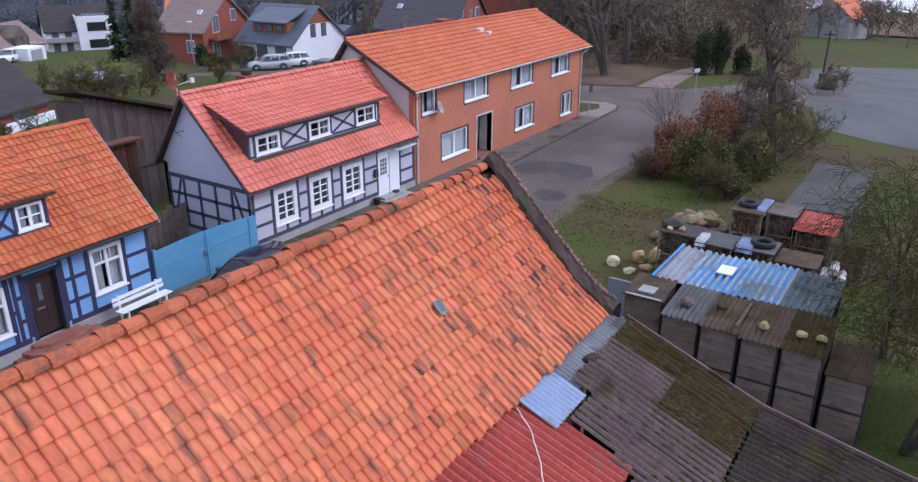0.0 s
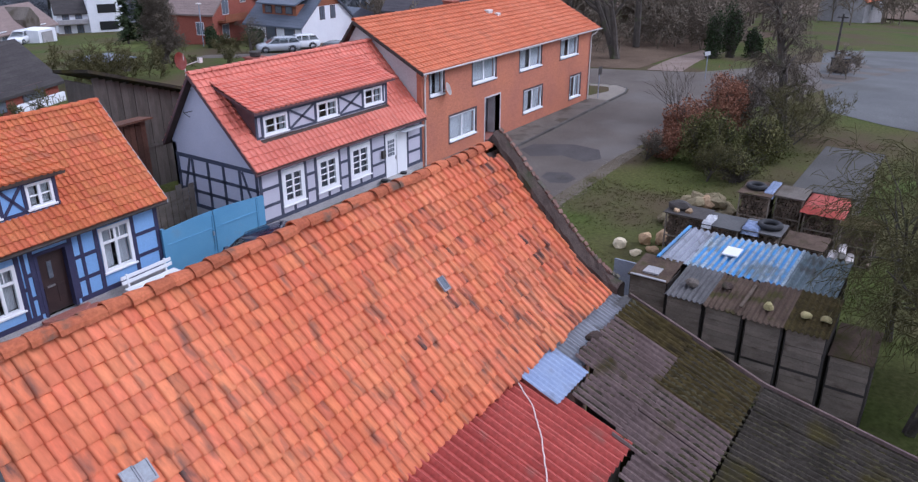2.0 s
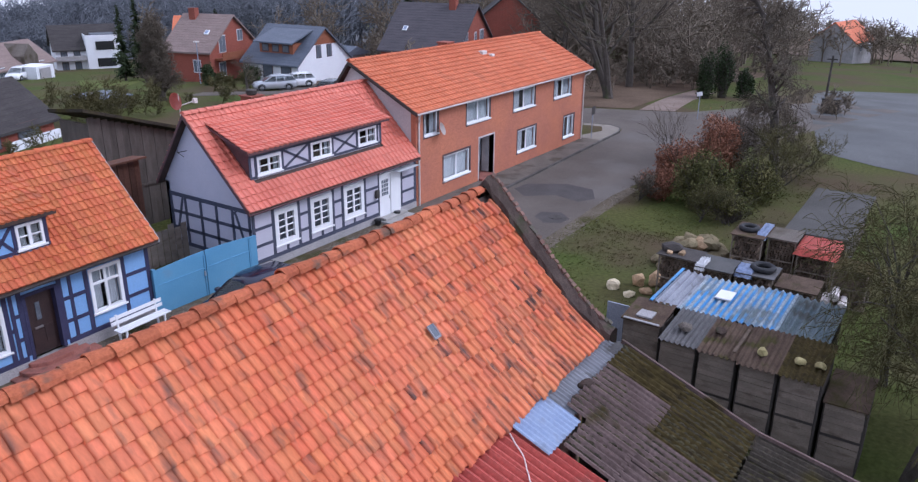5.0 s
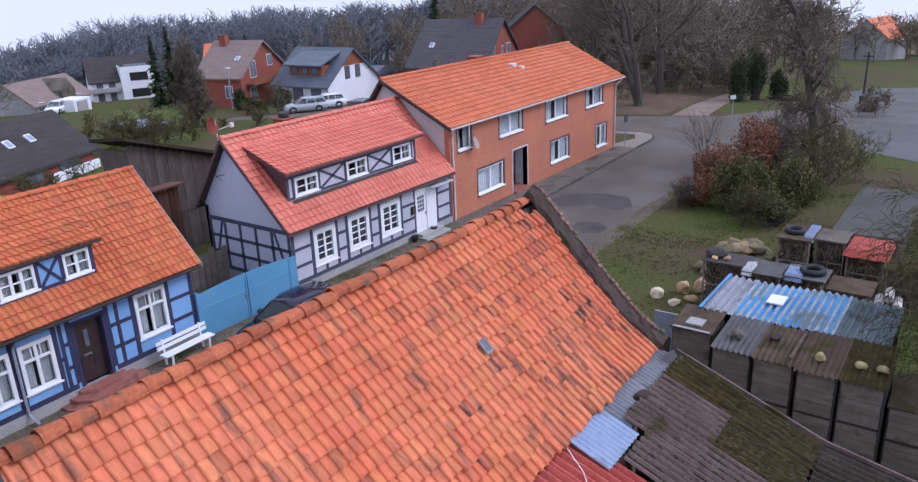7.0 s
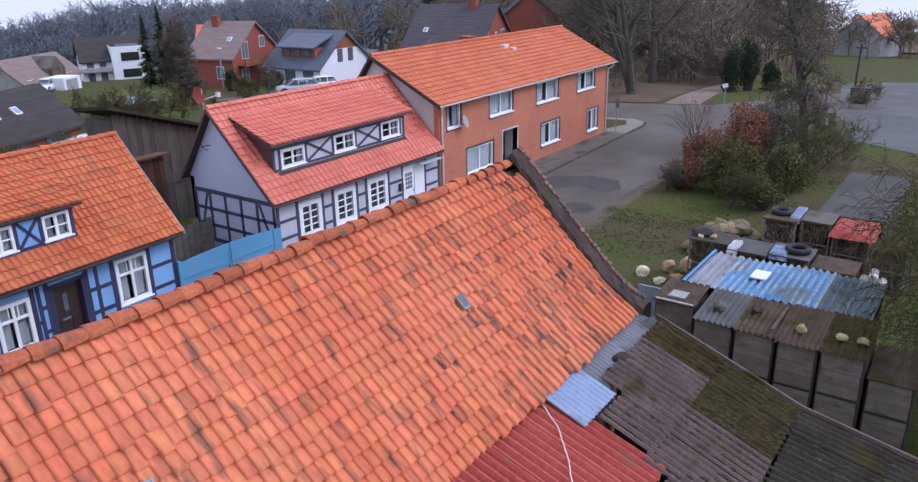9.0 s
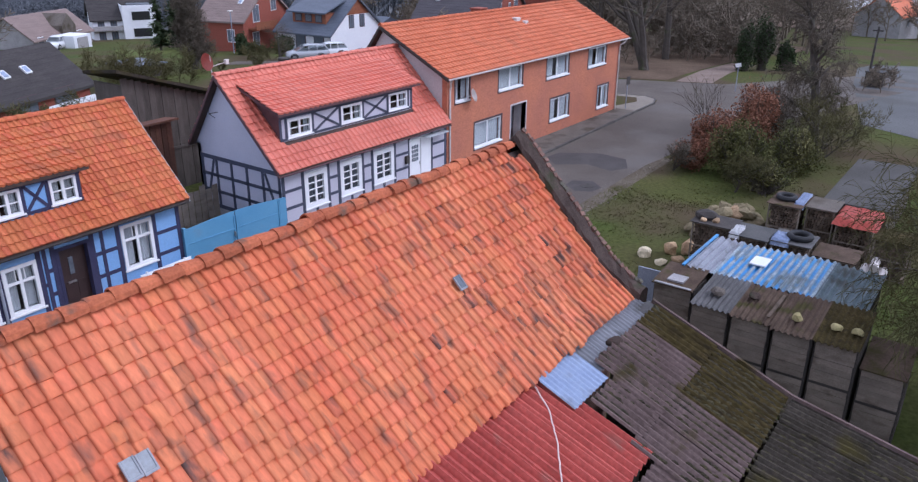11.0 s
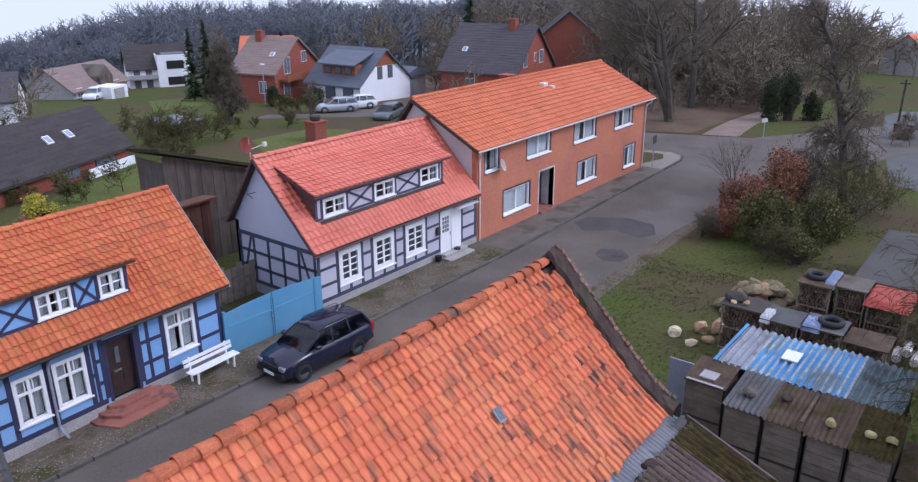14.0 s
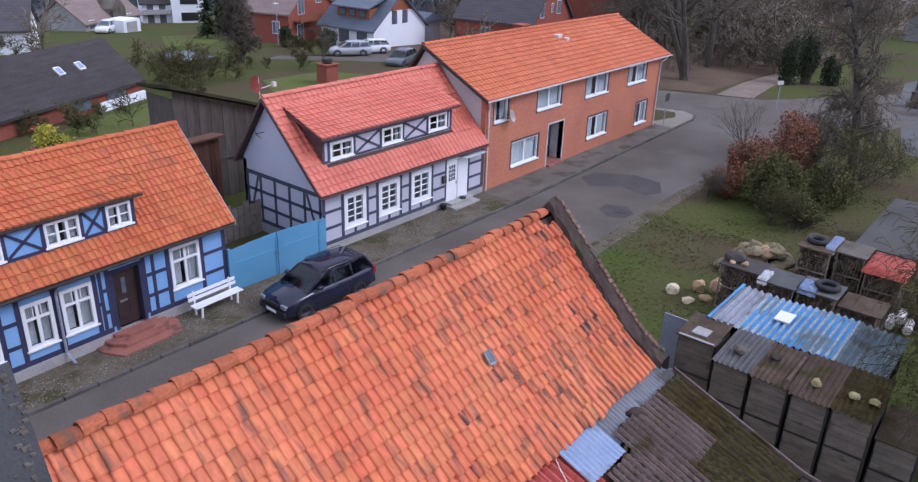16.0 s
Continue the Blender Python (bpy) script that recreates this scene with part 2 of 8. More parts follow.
M_FELT = surface("roofing_felt", (0.06, 0.06, 0.06), (0.095, 0.092, 0.09), 1.2, 22, 0.95, 0.4)
M_FELT_PALE = surface("pale_felt_roof", (0.072, 0.068, 0.063), (0.098, 0.094, 0.088), 0.7, 20, 0.95, 0.2, spec=0.1)
M_STONE = surface("sandstone", (0.36, 0.235, 0.13), (0.45, 0.32, 0.2), 1.2, 14, 0.95, 0.6, rnd="object", rnd_val=0.3, spec=0.15)
M_STONE_PALE = surface("pale_sandstone", (0.5, 0.41, 0.26), (0.58, 0.5, 0.36), 1.2, 14, 0.95, 0.6, rnd="object", rnd_val=0.15, spec=0.15)
M_STONE_MOSS = surface("mossy_stone", (0.17, 0.145, 0.085), (0.23, 0.185, 0.115), 4, 20, 0.95, 0.7, rnd="object", rnd_val=0.25, spec=0.1)
M_STONE_YELLOW = surface("lichen_yellow_stone", (0.3, 0.26, 0.12), (0.38, 0.33, 0.17), 4, 20, 0.95, 0.7, rnd="object", rnd_val=0.2, spec=0.1)
M_LOG = surface("split_firewood", (0.085, 0.06, 0.042), (0.15, 0.11, 0.08), 3, 20, 0.95, 0.5, rnd="island", rnd_val=0.4)
M_RUBBER = surface("tyre_rubber", (0.018, 0.018, 0.02), (0.03, 0.03, 0.033), 4, 30, 0.75, 0.2)
M_CARPAINT = surface("black_blue_car_paint", (0.012, 0.012, 0.03), (0.015, 0.015, 0.036), 2, 30, 0.16, 0.0, grain=0.02, spec=0.6)
M_CARTRIM = surface("black_car_trim", (0.012, 0.012, 0.013), (0.016, 0.016, 0.017), 5, 40, 0.6, 0.1)
M_CHROME = surface("brushed_steel", (0.55, 0.55, 0.57), (0.6, 0.6, 0.62), 5, 40, 0.3, 0.0, 0.9)
M_HEADLAMP = surface("smoked_headlamp", (0.16, 0.17, 0.19), (0.2, 0.21, 0.23), 5, 40, 0.12, 0.0, spec=0.6)
M_TAIL = surface("red_lamp_lens", (0.35, 0.01, 0.012), (0.4, 0.015, 0.015), 5, 40, 0.2, 0.0)
M_ASPHALT = surface("asphalt", (0.096, 0.08, 0.068), (0.13, 0.11, 0.095), 0.35, 30, 0.85, 0.3, spec=0.2, stain=(0.14, 0.125, 0.115), stain_scale=0.22,
                    stain_at=0.52, stain_soft=0.2)
M_YARD = surface("wet_concrete_yard", (0.105, 0.106, 0.106), (0.14, 0.14, 0.139), 0.25, 12, 0.9, 0.1, spec=0.15, stain=(0.085, 0.082, 0.074), stain_scale=0.16, stain_at=0.5, stain_soft=0.3)
M_ASPHALT_DARK = surface("asphalt_repair", (0.062, 0.055, 0.054), (0.085, 0.076, 0.073), 0.8, 30, 0.85, 0.3, spec=0.2)
M_PAVE = surface("gritty_verge", (0.095, 0.077, 0.054), (0.15, 0.125, 0.096), 0.9, 14, 0.98, 0.5, spec=0.12, stain=(0.066, 0.06, 0.027), stain_scale=0.7,
                 stain_at=0.54, stain_soft=0.1, grain=0.4)
M_SLABS = surface("muddy_paving", (0.12, 0.102, 0.086), (0.165, 0.143, 0.124), 0.8, 18, 0.95, 0.3, spec=0.2, stain=(0.075, 0.062, 0.045), stain_scale=0.7, stain_at=0.52, stain_soft=0.15)
M_CORNER = surface("pale_paving", (0.21, 0.185, 0.155), (0.27, 0.24, 0.205), 0.9, 18, 0.95, 0.3, spec=0.15, stain=(0.15, 0.13, 0.105), stain_scale=0.8, stain_at=0.56)
M_KERB = surface("kerb_stone", (0.075, 0.068, 0.062), (0.12, 0.11, 0.102), 1.5, 20, 0.95, 0.4, rnd="object", rnd_val=0.2)
M_PATH = surface("gravel_path", (0.19, 0.14, 0.115), (0.24, 0.185, 0.155), 0.8, 20, 0.95, 0.4, spec=0.15)
M_GROUND = surface("winter_grass", (0.058, 0.082, 0.018), (0.082, 0.078, 0.028), 0.16, 6, 0.98, 0.6, stain=(0.085, 0.064, 0.038),
                   stain_scale=0.11, stain_at=0.46, stain_soft=0.16, bump_dist=0.05, grain=0.35, spec=0.08)
M_LAWN = surface("garden_lawn", (0.085, 0.108, 0.028), (0.12, 0.128, 0.042), 0.3, 6, 0.98, 0.5, stain=(0.1, 0.085, 0.045), stain_scale=0.3, stain_at=0.56, bump_dist=0.05, grain=0.3, spec=0.08)
M_GRASS = surface("grass_blades", (0.082, 0.108, 0.026), (0.115, 0.105, 0.04), 0.16, 6, 0.95, 0.0, rnd="island", rnd_val=0.25, spec=0.08, stain=(0.12, 0.095, 0.055),
                  stain_scale=0.11, stain_at=0.46, stain_soft=0.16)
M_LEAFLITTER = surface("leaf_litter", (0.095, 0.066, 0.046), (0.14, 0.10, 0.07), 0.3, 8, 0.98, 0.6, grain=0.35, spec=0.08)
# Hill floor takes the hazy blue-grey of the twigs above it, painted in.
M_HILLFLOOR_HAZE = surface("hazy_hill_floor", (0.075, 0.078, 0.082), (0.10, 0.10, 0.102), 0.05, 4, 0.98, 0.4, grain=0.3, spec=0.08)
M_BARK = surface("bark", (0.055, 0.045, 0.038), (0.085, 0.072, 0.06), 3, 18, 0.95, 0.7, stain=(0.06, 0.065, 0.03), stain_scale=0.8)
M_TWIG = surface("brown_twigs", (0.085, 0.069, 0.05), (0.125, 0.102, 0.075), 0.5, 10, 0.95, 0.0, rnd="island", rnd_val=0.3)
M_TWIG_OLIVE = surface("olive_twigs", (0.07, 0.066, 0.03), (0.11, 0.098, 0.044), 0.5, 10, 0.95, 0.0, rnd="island", rnd_val=0.3, spec=0.1)
# Brown twigs lightened above the near ones; some distance haze is painted in.
M_WOODS = surface("hazy_far_twigs", (0.15, 0.124, 0.094), (0.195, 0.162, 0.125), 0.05, 4, 0.98, 0.0, rnd="island", rnd_val=0.15, spec=0.08)
# Distance haze is put into this colour: paler and bluer than real twigs.
M_WOODS_HAZE = surface("hazy_hill_twigs", (0.13, 0.14, 0.16), (0.165, 0.175, 0.195), 0.03, 4, 0.98, 0.0, rnd="island", rnd_val=0.12, spec=0.08)
M_CONIFER = surface("conifer_needles", (0.026, 0.04, 0.018), (0.045, 0.06, 0.028), 0.6, 10, 0.95, 0.0, rnd="island", rnd_val=0.4, spec=0.1)
M_LEAF = surface("evergreen_leaves", (0.07, 0.078, 0.026), (0.135, 0.12, 0.05), 0.9, 10, 0.9, 0.0, rnd="island", rnd_val=0.45, spec=0.1)
M_BEECH = surface("dry_beech_leaves", (0.175, 0.08, 0.05), (0.26, 0.127, 0.08), 0.6, 10, 0.95, 0.0, rnd="island", rnd_val=0.35, spec=0.08)
M_YELLOW = surface("yellow_leaves", (0.42, 0.36, 0.035), (0.34, 0.34, 0.05), 0.9, 10, 0.8, 0.0, rnd="island", rnd_val=0.35)
M_SLATE = surface("dark_slate_roof", (0.062, 0.055, 0.062), (0.085, 0.075, 0.082), 0.6, 5, 0.8, 0.3, stretch=(1, 1, 6))
M_SLATE_BLUE = surface("blue_slate_roof", (0.09, 0.105, 0.135), (0.115, 0.13, 0.165), 0.6, 5, 0.6, 0.3, stretch=(1, 1, 6))
M_ROOF_BROWN = surface("brown_tile_roof", (0.19, 0.14, 0.125), (0.24, 0.18, 0.16), 0.6, 5, 0.85, 0.3, stretch=(1, 1, 6))
M_ROOF_ORANGE = surface("far_orange_roof", (0.55, 0.15, 0.07), (0.6, 0.2, 0.1), 0.6, 5, 0.8, 0.3, stretch=(1, 1, 6))
M_WOODCLAD = surface("red_brown_cladding", (0.22, 0.075, 0.035), (0.28, 0.10, 0.05), 0.6, 8, 0.7, 0.3, stretch=(1, 1, 4))
M_SHEDWOOD = surface("old_barn_boards", (0.075, 0.064, 0.056), (0.11, 0.095, 0.083), 1.2, 14, 0.95, 0.5, rnd="object", rnd_val=0.16,
                     stretch=(4, 4, 1), spec=0.15)
M_ROOM = surface("dim_room", (0.10, 0.095, 0.09), (0.14, 0.13, 0.125), 1, 10, 0.95, 0.0)
M_CURTAIN = surface("net_curtain", (0.50, 0.52, 0.55), (0.60, 0.61, 0.63), 6, 30, 0.95, 0.1, stretch=(4, 4, 0.4))
# Added sheet behind panes, no real blind: its grey-blue imitates reflected sky.
M_PANE_SKY = surface("pane_sky_tone", (0.115, 0.13, 0.16), (0.15, 0.17, 0.2), 5, 30, 0.95, 0.05)
M_CABLE = surface("pale_cable", (0.62, 0.5, 0.47), (0.68, 0.56, 0.52), 5, 40, 0.6, 0.0)
M_DISHRED = surface("rust_red_dish", (0.28, 0.06, 0.045), (0.32, 0.08, 0.06), 4, 30, 0.5, 0.05)
M_SILVERCAR = surface("silver_car_paint", (0.42, 0.44, 0.47), (0.45, 0.47, 0.5), 2, 30, 0.25, 0.0, 0.3, grain=0.03)
M_GREYCAR = surface("grey_car_paint", (0.12, 0.13, 0.14), (0.14, 0.15, 0.16), 2, 30, 0.25, 0.0, 0.3, grain=0.03)
M_WHITECAR = surface("white_car_paint", (0.7, 0.71, 0.73), (0.75, 0.76, 0.78), 2, 30, 0.25, 0.0, grain=0.03)


def glass(name, tint):
    m = bpy.data.materials.new(name)
    m.use_nodes = True
    b = m.node_tree.nodes["Principled BSDF"]
    b.inputs["Base Color"].default_value = (*tint, 1)
    b.inputs["Roughness"].default_value = 0.03
    b.inputs["Transmission Weight"].default_value = 1.0
    b.inputs["IOR"].default_value = 1.45
    return m


M_GLASS = glass("window_glass", (0.9, 0.94, 0.96))
M_CARGLASS = glass("tinted_car_glass", (0.3, 0.34, 0.36))
M_ROOFGLASS = surface("dusty_roof_glass", (0.085, 0.10, 0.125), (0.14, 0.16, 0.19), 5, 25, 0.3, 0.05)
M_MOSSTUFT = surface("moss_cushion", (0.025, 0.02, 0.012), (0.05, 0.042, 0.016), 1.0, 30, 0.98, 0.6, rnd="island", rnd_val=0.4)
M_MOSSPALE = surface("moss_cushion_pale", (0.03, 0.026, 0.008), (0.062, 0.056, 0.032), 2.0, 30, 0.98, 0.6, rnd="island", rnd_val=0.6, spec=0.1)
M_RUSTBOARD = surface("rust_brown_boards", (0.085, 0.036, 0.022), (0.12, 0.052, 0.032), 1.2, 14, 0.95, 0.4, rnd="object", rnd_val=0.25)
M_ROOF_DARK = surface("black_brown_tile_roof", (0.035, 0.03, 0.03), (0.055, 0.048, 0.046), 0.6, 5, 0.85, 0.3, stretch=(1, 1, 6))
M_FELT_WET = surface("wet_black_felt", (0.022, 0.022, 0.024), (0.04, 0.039, 0.04), 1.2, 22, 0.55, 0.4)
M_PEBBLE = surface("pale_pebbles", (0.14, 0.12, 0.095), (0.22, 0.195, 0.165), 3, 20, 0.95, 0.0, rnd="island", rnd_val=0.5, spec=0.12)

# ---- building kit ----
WM = {}
XF = Matrix()


def box(bm, x0, x1, y0, y1, z0, z1):
    v = [bm.verts.new(p) for p in ((x0, y0, z0), (x1, y0, z0), (x1, y1, z0), (x0, y1, z0), (x0, y0, z1), (x1, y0, z1), (x1, y1, z1), (x0, y1, z1))]
    for f in ((3, 2, 1, 0), (4, 5, 6, 7), (0, 1, 5, 4), (1, 2, 6, 5), (2, 3, 7, 6), (3, 0, 4, 7)):
        bm.faces.new([v[i] for i in f])


def boxes(*dims):
    bm = bmesh.new()
    for d in dims:
        box(bm, *d)
    return bm


def prism(bm, poly, off):
    """A flat polygon pushed along off."""
    a = [bm.verts.new(p) for p in poly]
    b = [bm.verts.new(Vector(p) + Vector(off)) for p in poly]
    n = len(a)
    bm.faces.new(a[::-1])
    bm.faces.new(b)
    for i in range(n):
        bm.faces.new((a[i], a[(i + 1) % n], b[(i + 1) % n], b[i]))


def bar(bm, p, q, w, d, face):
    """A straight timber from p to q, w wide in its plane, d deep along face."""
    p, q, n = Vector(p), Vector(q), Vector(face).normalized()
    s = (q - p).normalized().cross(n) * (w / 2)
    prism(bm, [p - s, q - s, q + s, p + s], n * d)


def tube(bm, pts, r, sides=8):
    rings = []
    for i, p in enumerate(pts):
        p = Vector(p)
        d = (Vector(pts[min(i + 1, len(pts) - 1)]) - Vector(pts[max(i - 1, 0)])).normalized()
        a = d.orthogonal().normalized()
        c = d.cross(a)
        rr = r[i] if isinstance(r, (list, tuple)) else r
        rings.append([bm.verts.new(p + (a * math.cos(k * math.tau / sides) + c * math.sin(k * math.tau / sides)) * rr) for k in range(sides)])
    for u, v in zip(rings, rings[1:]):
        for k in range(sides):
            bm.faces.new((u[k], u[(k + 1) % sides], v[(k + 1) % sides], v[k]))
    bm.faces.new(rings[0][::-1])
    bm.faces.new(rings[-1])


def mesh_of(name, bm, mat, smooth=False):
    bmesh.ops.recalc_face_normals(bm, faces=bm.faces)
    me = bpy.data.meshes.new(name)
    bm.to_mesh(me)
    bm.free()
    me.materials.append(mat)
    if smooth:
        for p in me.polygons:
            p.use_smooth = True
    return me


def thing(name, label, category, at=(0, 0, 0), group="", kind=""):
    e = new(name)
    e.empty_display_size = 0.3
    m = XF @ Matrix.Translation(at)
    e.matrix_basis = m
    WM[e] = m
    return tagged(e, label, category, group, kind)


def place(ob, parent, m):
    WM[ob] = m
    if parent is not None:
        ob.parent = parent
        ob.matrix_parent_inverse = WM[parent].inverted()
    ob.matrix_basis = m
    return ob


def part(name, bm, mat, parent, label="", smooth=False, bevel=0.0):
    """Links a bmesh, given in the place's metres, as one mesh under a thing or a part."""
    if bevel:
        bmesh.ops.bevel(bm, geom=bm.edges[:], offset=bevel, segments=1, affect="EDGES")
    bm.transform(XF)
    ob = place(new(name, mesh_of(name, bm, mat, smooth)), parent, Matrix())
    return tagged(ob, label)


def piece(name, me, parent, m):
    return place(new(name, me), parent, XF @ m)


def solo(name, bm, mat, label, category="", group="", kind="", smooth=False):
    bm.transform(XF)
    ob = place(new(name, mesh_of(name, bm, mat, smooth)), None, Matrix())
    return tagged(ob, label, category, group, kind)


def raw_mesh(name, verts, faces, mat, smooth=False):
    me = bpy.data.meshes.new(name)
    me.from_pydata(verts, [], faces)
    me.materials.append(mat)
    if smooth:
        me.polygons.foreach_set("use_smooth", [True] * len(me.polygons))
    return me


def wall_x(bm, x0, x1, y0, y1, z0, z1, holes=()):
    """A wall along x with openings (xa, xb, za, zb) cut through."""
    xs = sorted({x0, x1, *[h[0] for h in holes], *[h[1] for h in holes]})
    for a, b in zip(xs, xs[1:]):
        c = (a + b) / 2
        cut = sorted((h[2], h[3]) for h in holes if h[0] < c < h[1])
        z = z0
        for lo, hi in cut:
            if lo > z + 1e-4:
                box(bm, a, b, y0, y1, z, lo)
            z = hi
        if z < z1 - 1e-4:
            box(bm, a, b, y0, y1, z, z1)


def tile_mesh(name, w, h, mat, amp=0.045, lip=0.05):
    """One clay pantile: hollow and roll across, a thick nose at the lower end."""
    xs = [(-0.07, 0.1), (-0.06, 0.55), (0.0, 0.86), (0.10, 1.0), (0.22, 0.9), (0.36, 0.5), (0.5, 0.16), (0.66, 0.0), (0.82, 0.06), (1.0, 0.36)]
    verts, faces = [], []
    rows = ((-0.012, -0.03), (-0.012, lip), (h * 1.28, -0.008))
    for y, dz in rows:
        for f, q in xs:
            verts.append((f * w, y, q * amp + dz))
    n = len(xs)
    for r in range(2):
        for i in range(n - 1):
            a = r * n + i
            faces.append((a, a + 1, a + n + 1, a + n))
    me = raw_mesh(name, verts, faces, mat)
    return me


def barn_tile(name, w, h, mat, amp=0.05, lip=0.046):
    """One handmade pantile: a broad flat hollow, a soft roll, a rounded nose and a visible side edge."""
    xs = [(-0.10, -0.25), (-0.085, 0.35), (-0.02, 0.84), (0.07, 1.0), (0.17, 0.93), (0.29, 0.62), (0.43, 0.28), (0.58, 0.08), (0.74, 0.0), (0.9, 0.1), (1.0, 0.34)]
    verts, faces = [], []
    for y, dz in ((-0.02, -0.03), (-0.022, lip * 0.55), (-0.022, lip * 0.55), (0.0, lip), (h * 0.6, lip * 0.4), (h * 1.2, -0.015)):
        bow = 0.012 if y < 0 else 0.0
        for f, q in xs:
            verts.append((f * w, y - bow * q, q * amp + dz))
    n = len(xs)
    for r in (0, 2, 3, 4):
        for i in range(n - 1):
            a = r * n + i
            faces.append((a, a + 1, a + n + 1, a + n))
    me = raw_mesh(name, verts, faces, mat)
    for p in me.polygons:
        p.use_smooth = p.index >= n - 1
    return me


def tiled_slope(roof, x0, x1, eave, ridge, w, h, mats, inside=None, near=None, jit=0.0, amp=0.045, sag=None, seed=1, most=300, name="roof_tile", slip=0.0, maker=None, rough_at=None, soot=None):
    """Tiles on a slope whose eave and ridge run along x, given as (y, z). Those of the stretch near are parts, the rest one mesh."""
    rng = random.Random(seed)
    (ye, ze), (yr, zr) = eave, ridge
    S = math.hypot(yr - ye, zr - ze)
    sgn = 1 if yr > ye else -1
    u = Vector((sgn, 0, 0))
    v = Vector((0, (yr - ye) / S, (zr - ze) / S))
    n = u.cross(v)
    o = Vector((x0 if sgn > 0 else x1, ye, ze))
    me = (maker or tile_mesh)(name, w, h, mats[0], amp)
    soft = [p.use_smooth for p in me.polygons]
    dark = me.copy() if soot else None
    if soot:
        dark.materials[0] = soot[0]
    sv, sf = [], []
    tv = np.array([p.co[:] for p in me.vertices])
    tf = [tuple(p.vertices) for p in me.polygons]
    cols, rows = int(round((x1 - x0) / w)), int(round(S / h))
    ww, hh = (x1 - x0) / cols, S / rows
    R = Matrix((u, v, n)).transposed()
    allv, allf, count = [], [], 0
    for j in range(rows):
        for i in range(cols):
            c = o + u * (i * ww) + v * (j * hh)
            mid = c + u * ww / 2 + v * hh / 2
            if inside and not inside(mid):
                continue
            if sag:
                c = c + n * sag(mid)
            t = 0.0
            k = rough_at(mid) if rough_at else 0.0
            if slip and rng.random() < slip * max(0.0, noise.noise(mid * 0.7) + 0.35 + 0.5 * k):
                c = c - v * rng.uniform(0.02, 0.06) + n * rng.uniform(0.0, 0.02)
                t += rng.gauss(0, 0.04)
            jt = jit * (1 + 1.6 * k)
            if jit:
                c = c + n * rng.uniform(0, jt) + v * rng.uniform(-jt, jt)
                t += rng.gauss(0, jt)
            m = Matrix.Translation(c) @ (R @ Euler((rng.gauss(0, jt * 0.8), rng.gauss(0.05 * k, jt * 1.6), t)).to_matrix()).to_4x4() @ Matrix.Diagonal((1 - 0.13 * k, 1, 1, 1))
            black = soot and rng.random() < 0.02 + 0.95 * k * max(0.0, 0.25 + noise.noise(mid * 1.1))
            if count < most and near and near(mid):
                piece(name, dark if black else me, roof, m)
                count += 1
            elif black:
                mm = np.array((XF @ m))
                q0 = len(sv) * len(tv)
                sv.append(tv @ mm[:3, :3].T + mm[:3, 3])
                sf.extend(tuple(q + q0 for q in f) for f in tf)
            else:
                mm = np.array((XF @ m))
                k = len(allv) * len(tv)
                allv.append(tv @ mm[:3, :3].T + mm[:3, 3])
                allf.extend(tuple(q + k for q in f) for f in tf)
    if sv:
        rest = raw_mesh("sooty_tile_field", np.concatenate(sv).tolist(), sf, soot[1])
        rest.polygons.foreach_set("use_smooth", soft * len(sv))
        tagged(place(new("sooty_tile_field", rest), roof, Matrix()), kind="stuff")
    if allv:
        rest = raw_mesh("tile_field", np.concatenate(allv).tolist(), allf, mats[1])
        rest.polygons.foreach_set("use_smooth", soft * len(allv))
        tagged(place(new("tile_field", rest), roof, Matrix()), kind="stuff")


def ridge_row(roof, x0, x1, y, z, step, r, mat, seed=3, jit=0.01, name="ridge_tile"):
    """Half-round ridge tiles, one by one."""
    rng = random.Random(seed)
    bm = bmesh.new()
    k = 7
    for ring, (xx, rr) in enumerate(((0, r * 1.16), (0.05, r * 1.17), (step * 1.08, r * 0.9))):
        for i in range(k):
            a = math.pi * i / (k - 1)
            bm.verts.new((xx, math.cos(a) * rr, math.sin(a) * rr * 0.95 - 0.02))
        for i in range(k):
            a = math.pi * i / (k - 1)
            bm.verts.new((xx, math.cos(a) * rr * 0.86, math.sin(a) * rr * 0.82 - 0.02))
    bm.verts.ensure_lookup_table()
    V = bm.verts
    for ring in range(2):
        a, b = ring * 2 * k, (ring + 1) * 2 * k
        for i in range(k - 1):
            bm.faces.new((V[a + i], V[a + i + 1], V[b + i + 1], V[b + i]))
    for i in range(k - 1):
        bm.faces.new((V[i], V[i + 1], V[k + i + 1], V[k + i]))
    me = mesh_of(name, bm, mat)
    n = int(round((x1 - x0) / step))
    for i in range(n):
        m = Matrix.Translation((x0 + (x1 - x0) * i / n, y + rng.gauss(0, jit), z + rng.gauss(0, jit))) @ Euler((0, rng.gauss(0, jit * 2), rng.gauss(0, jit * 3))).to_matrix().to_4x4()
        piece(name, me, roof, m)


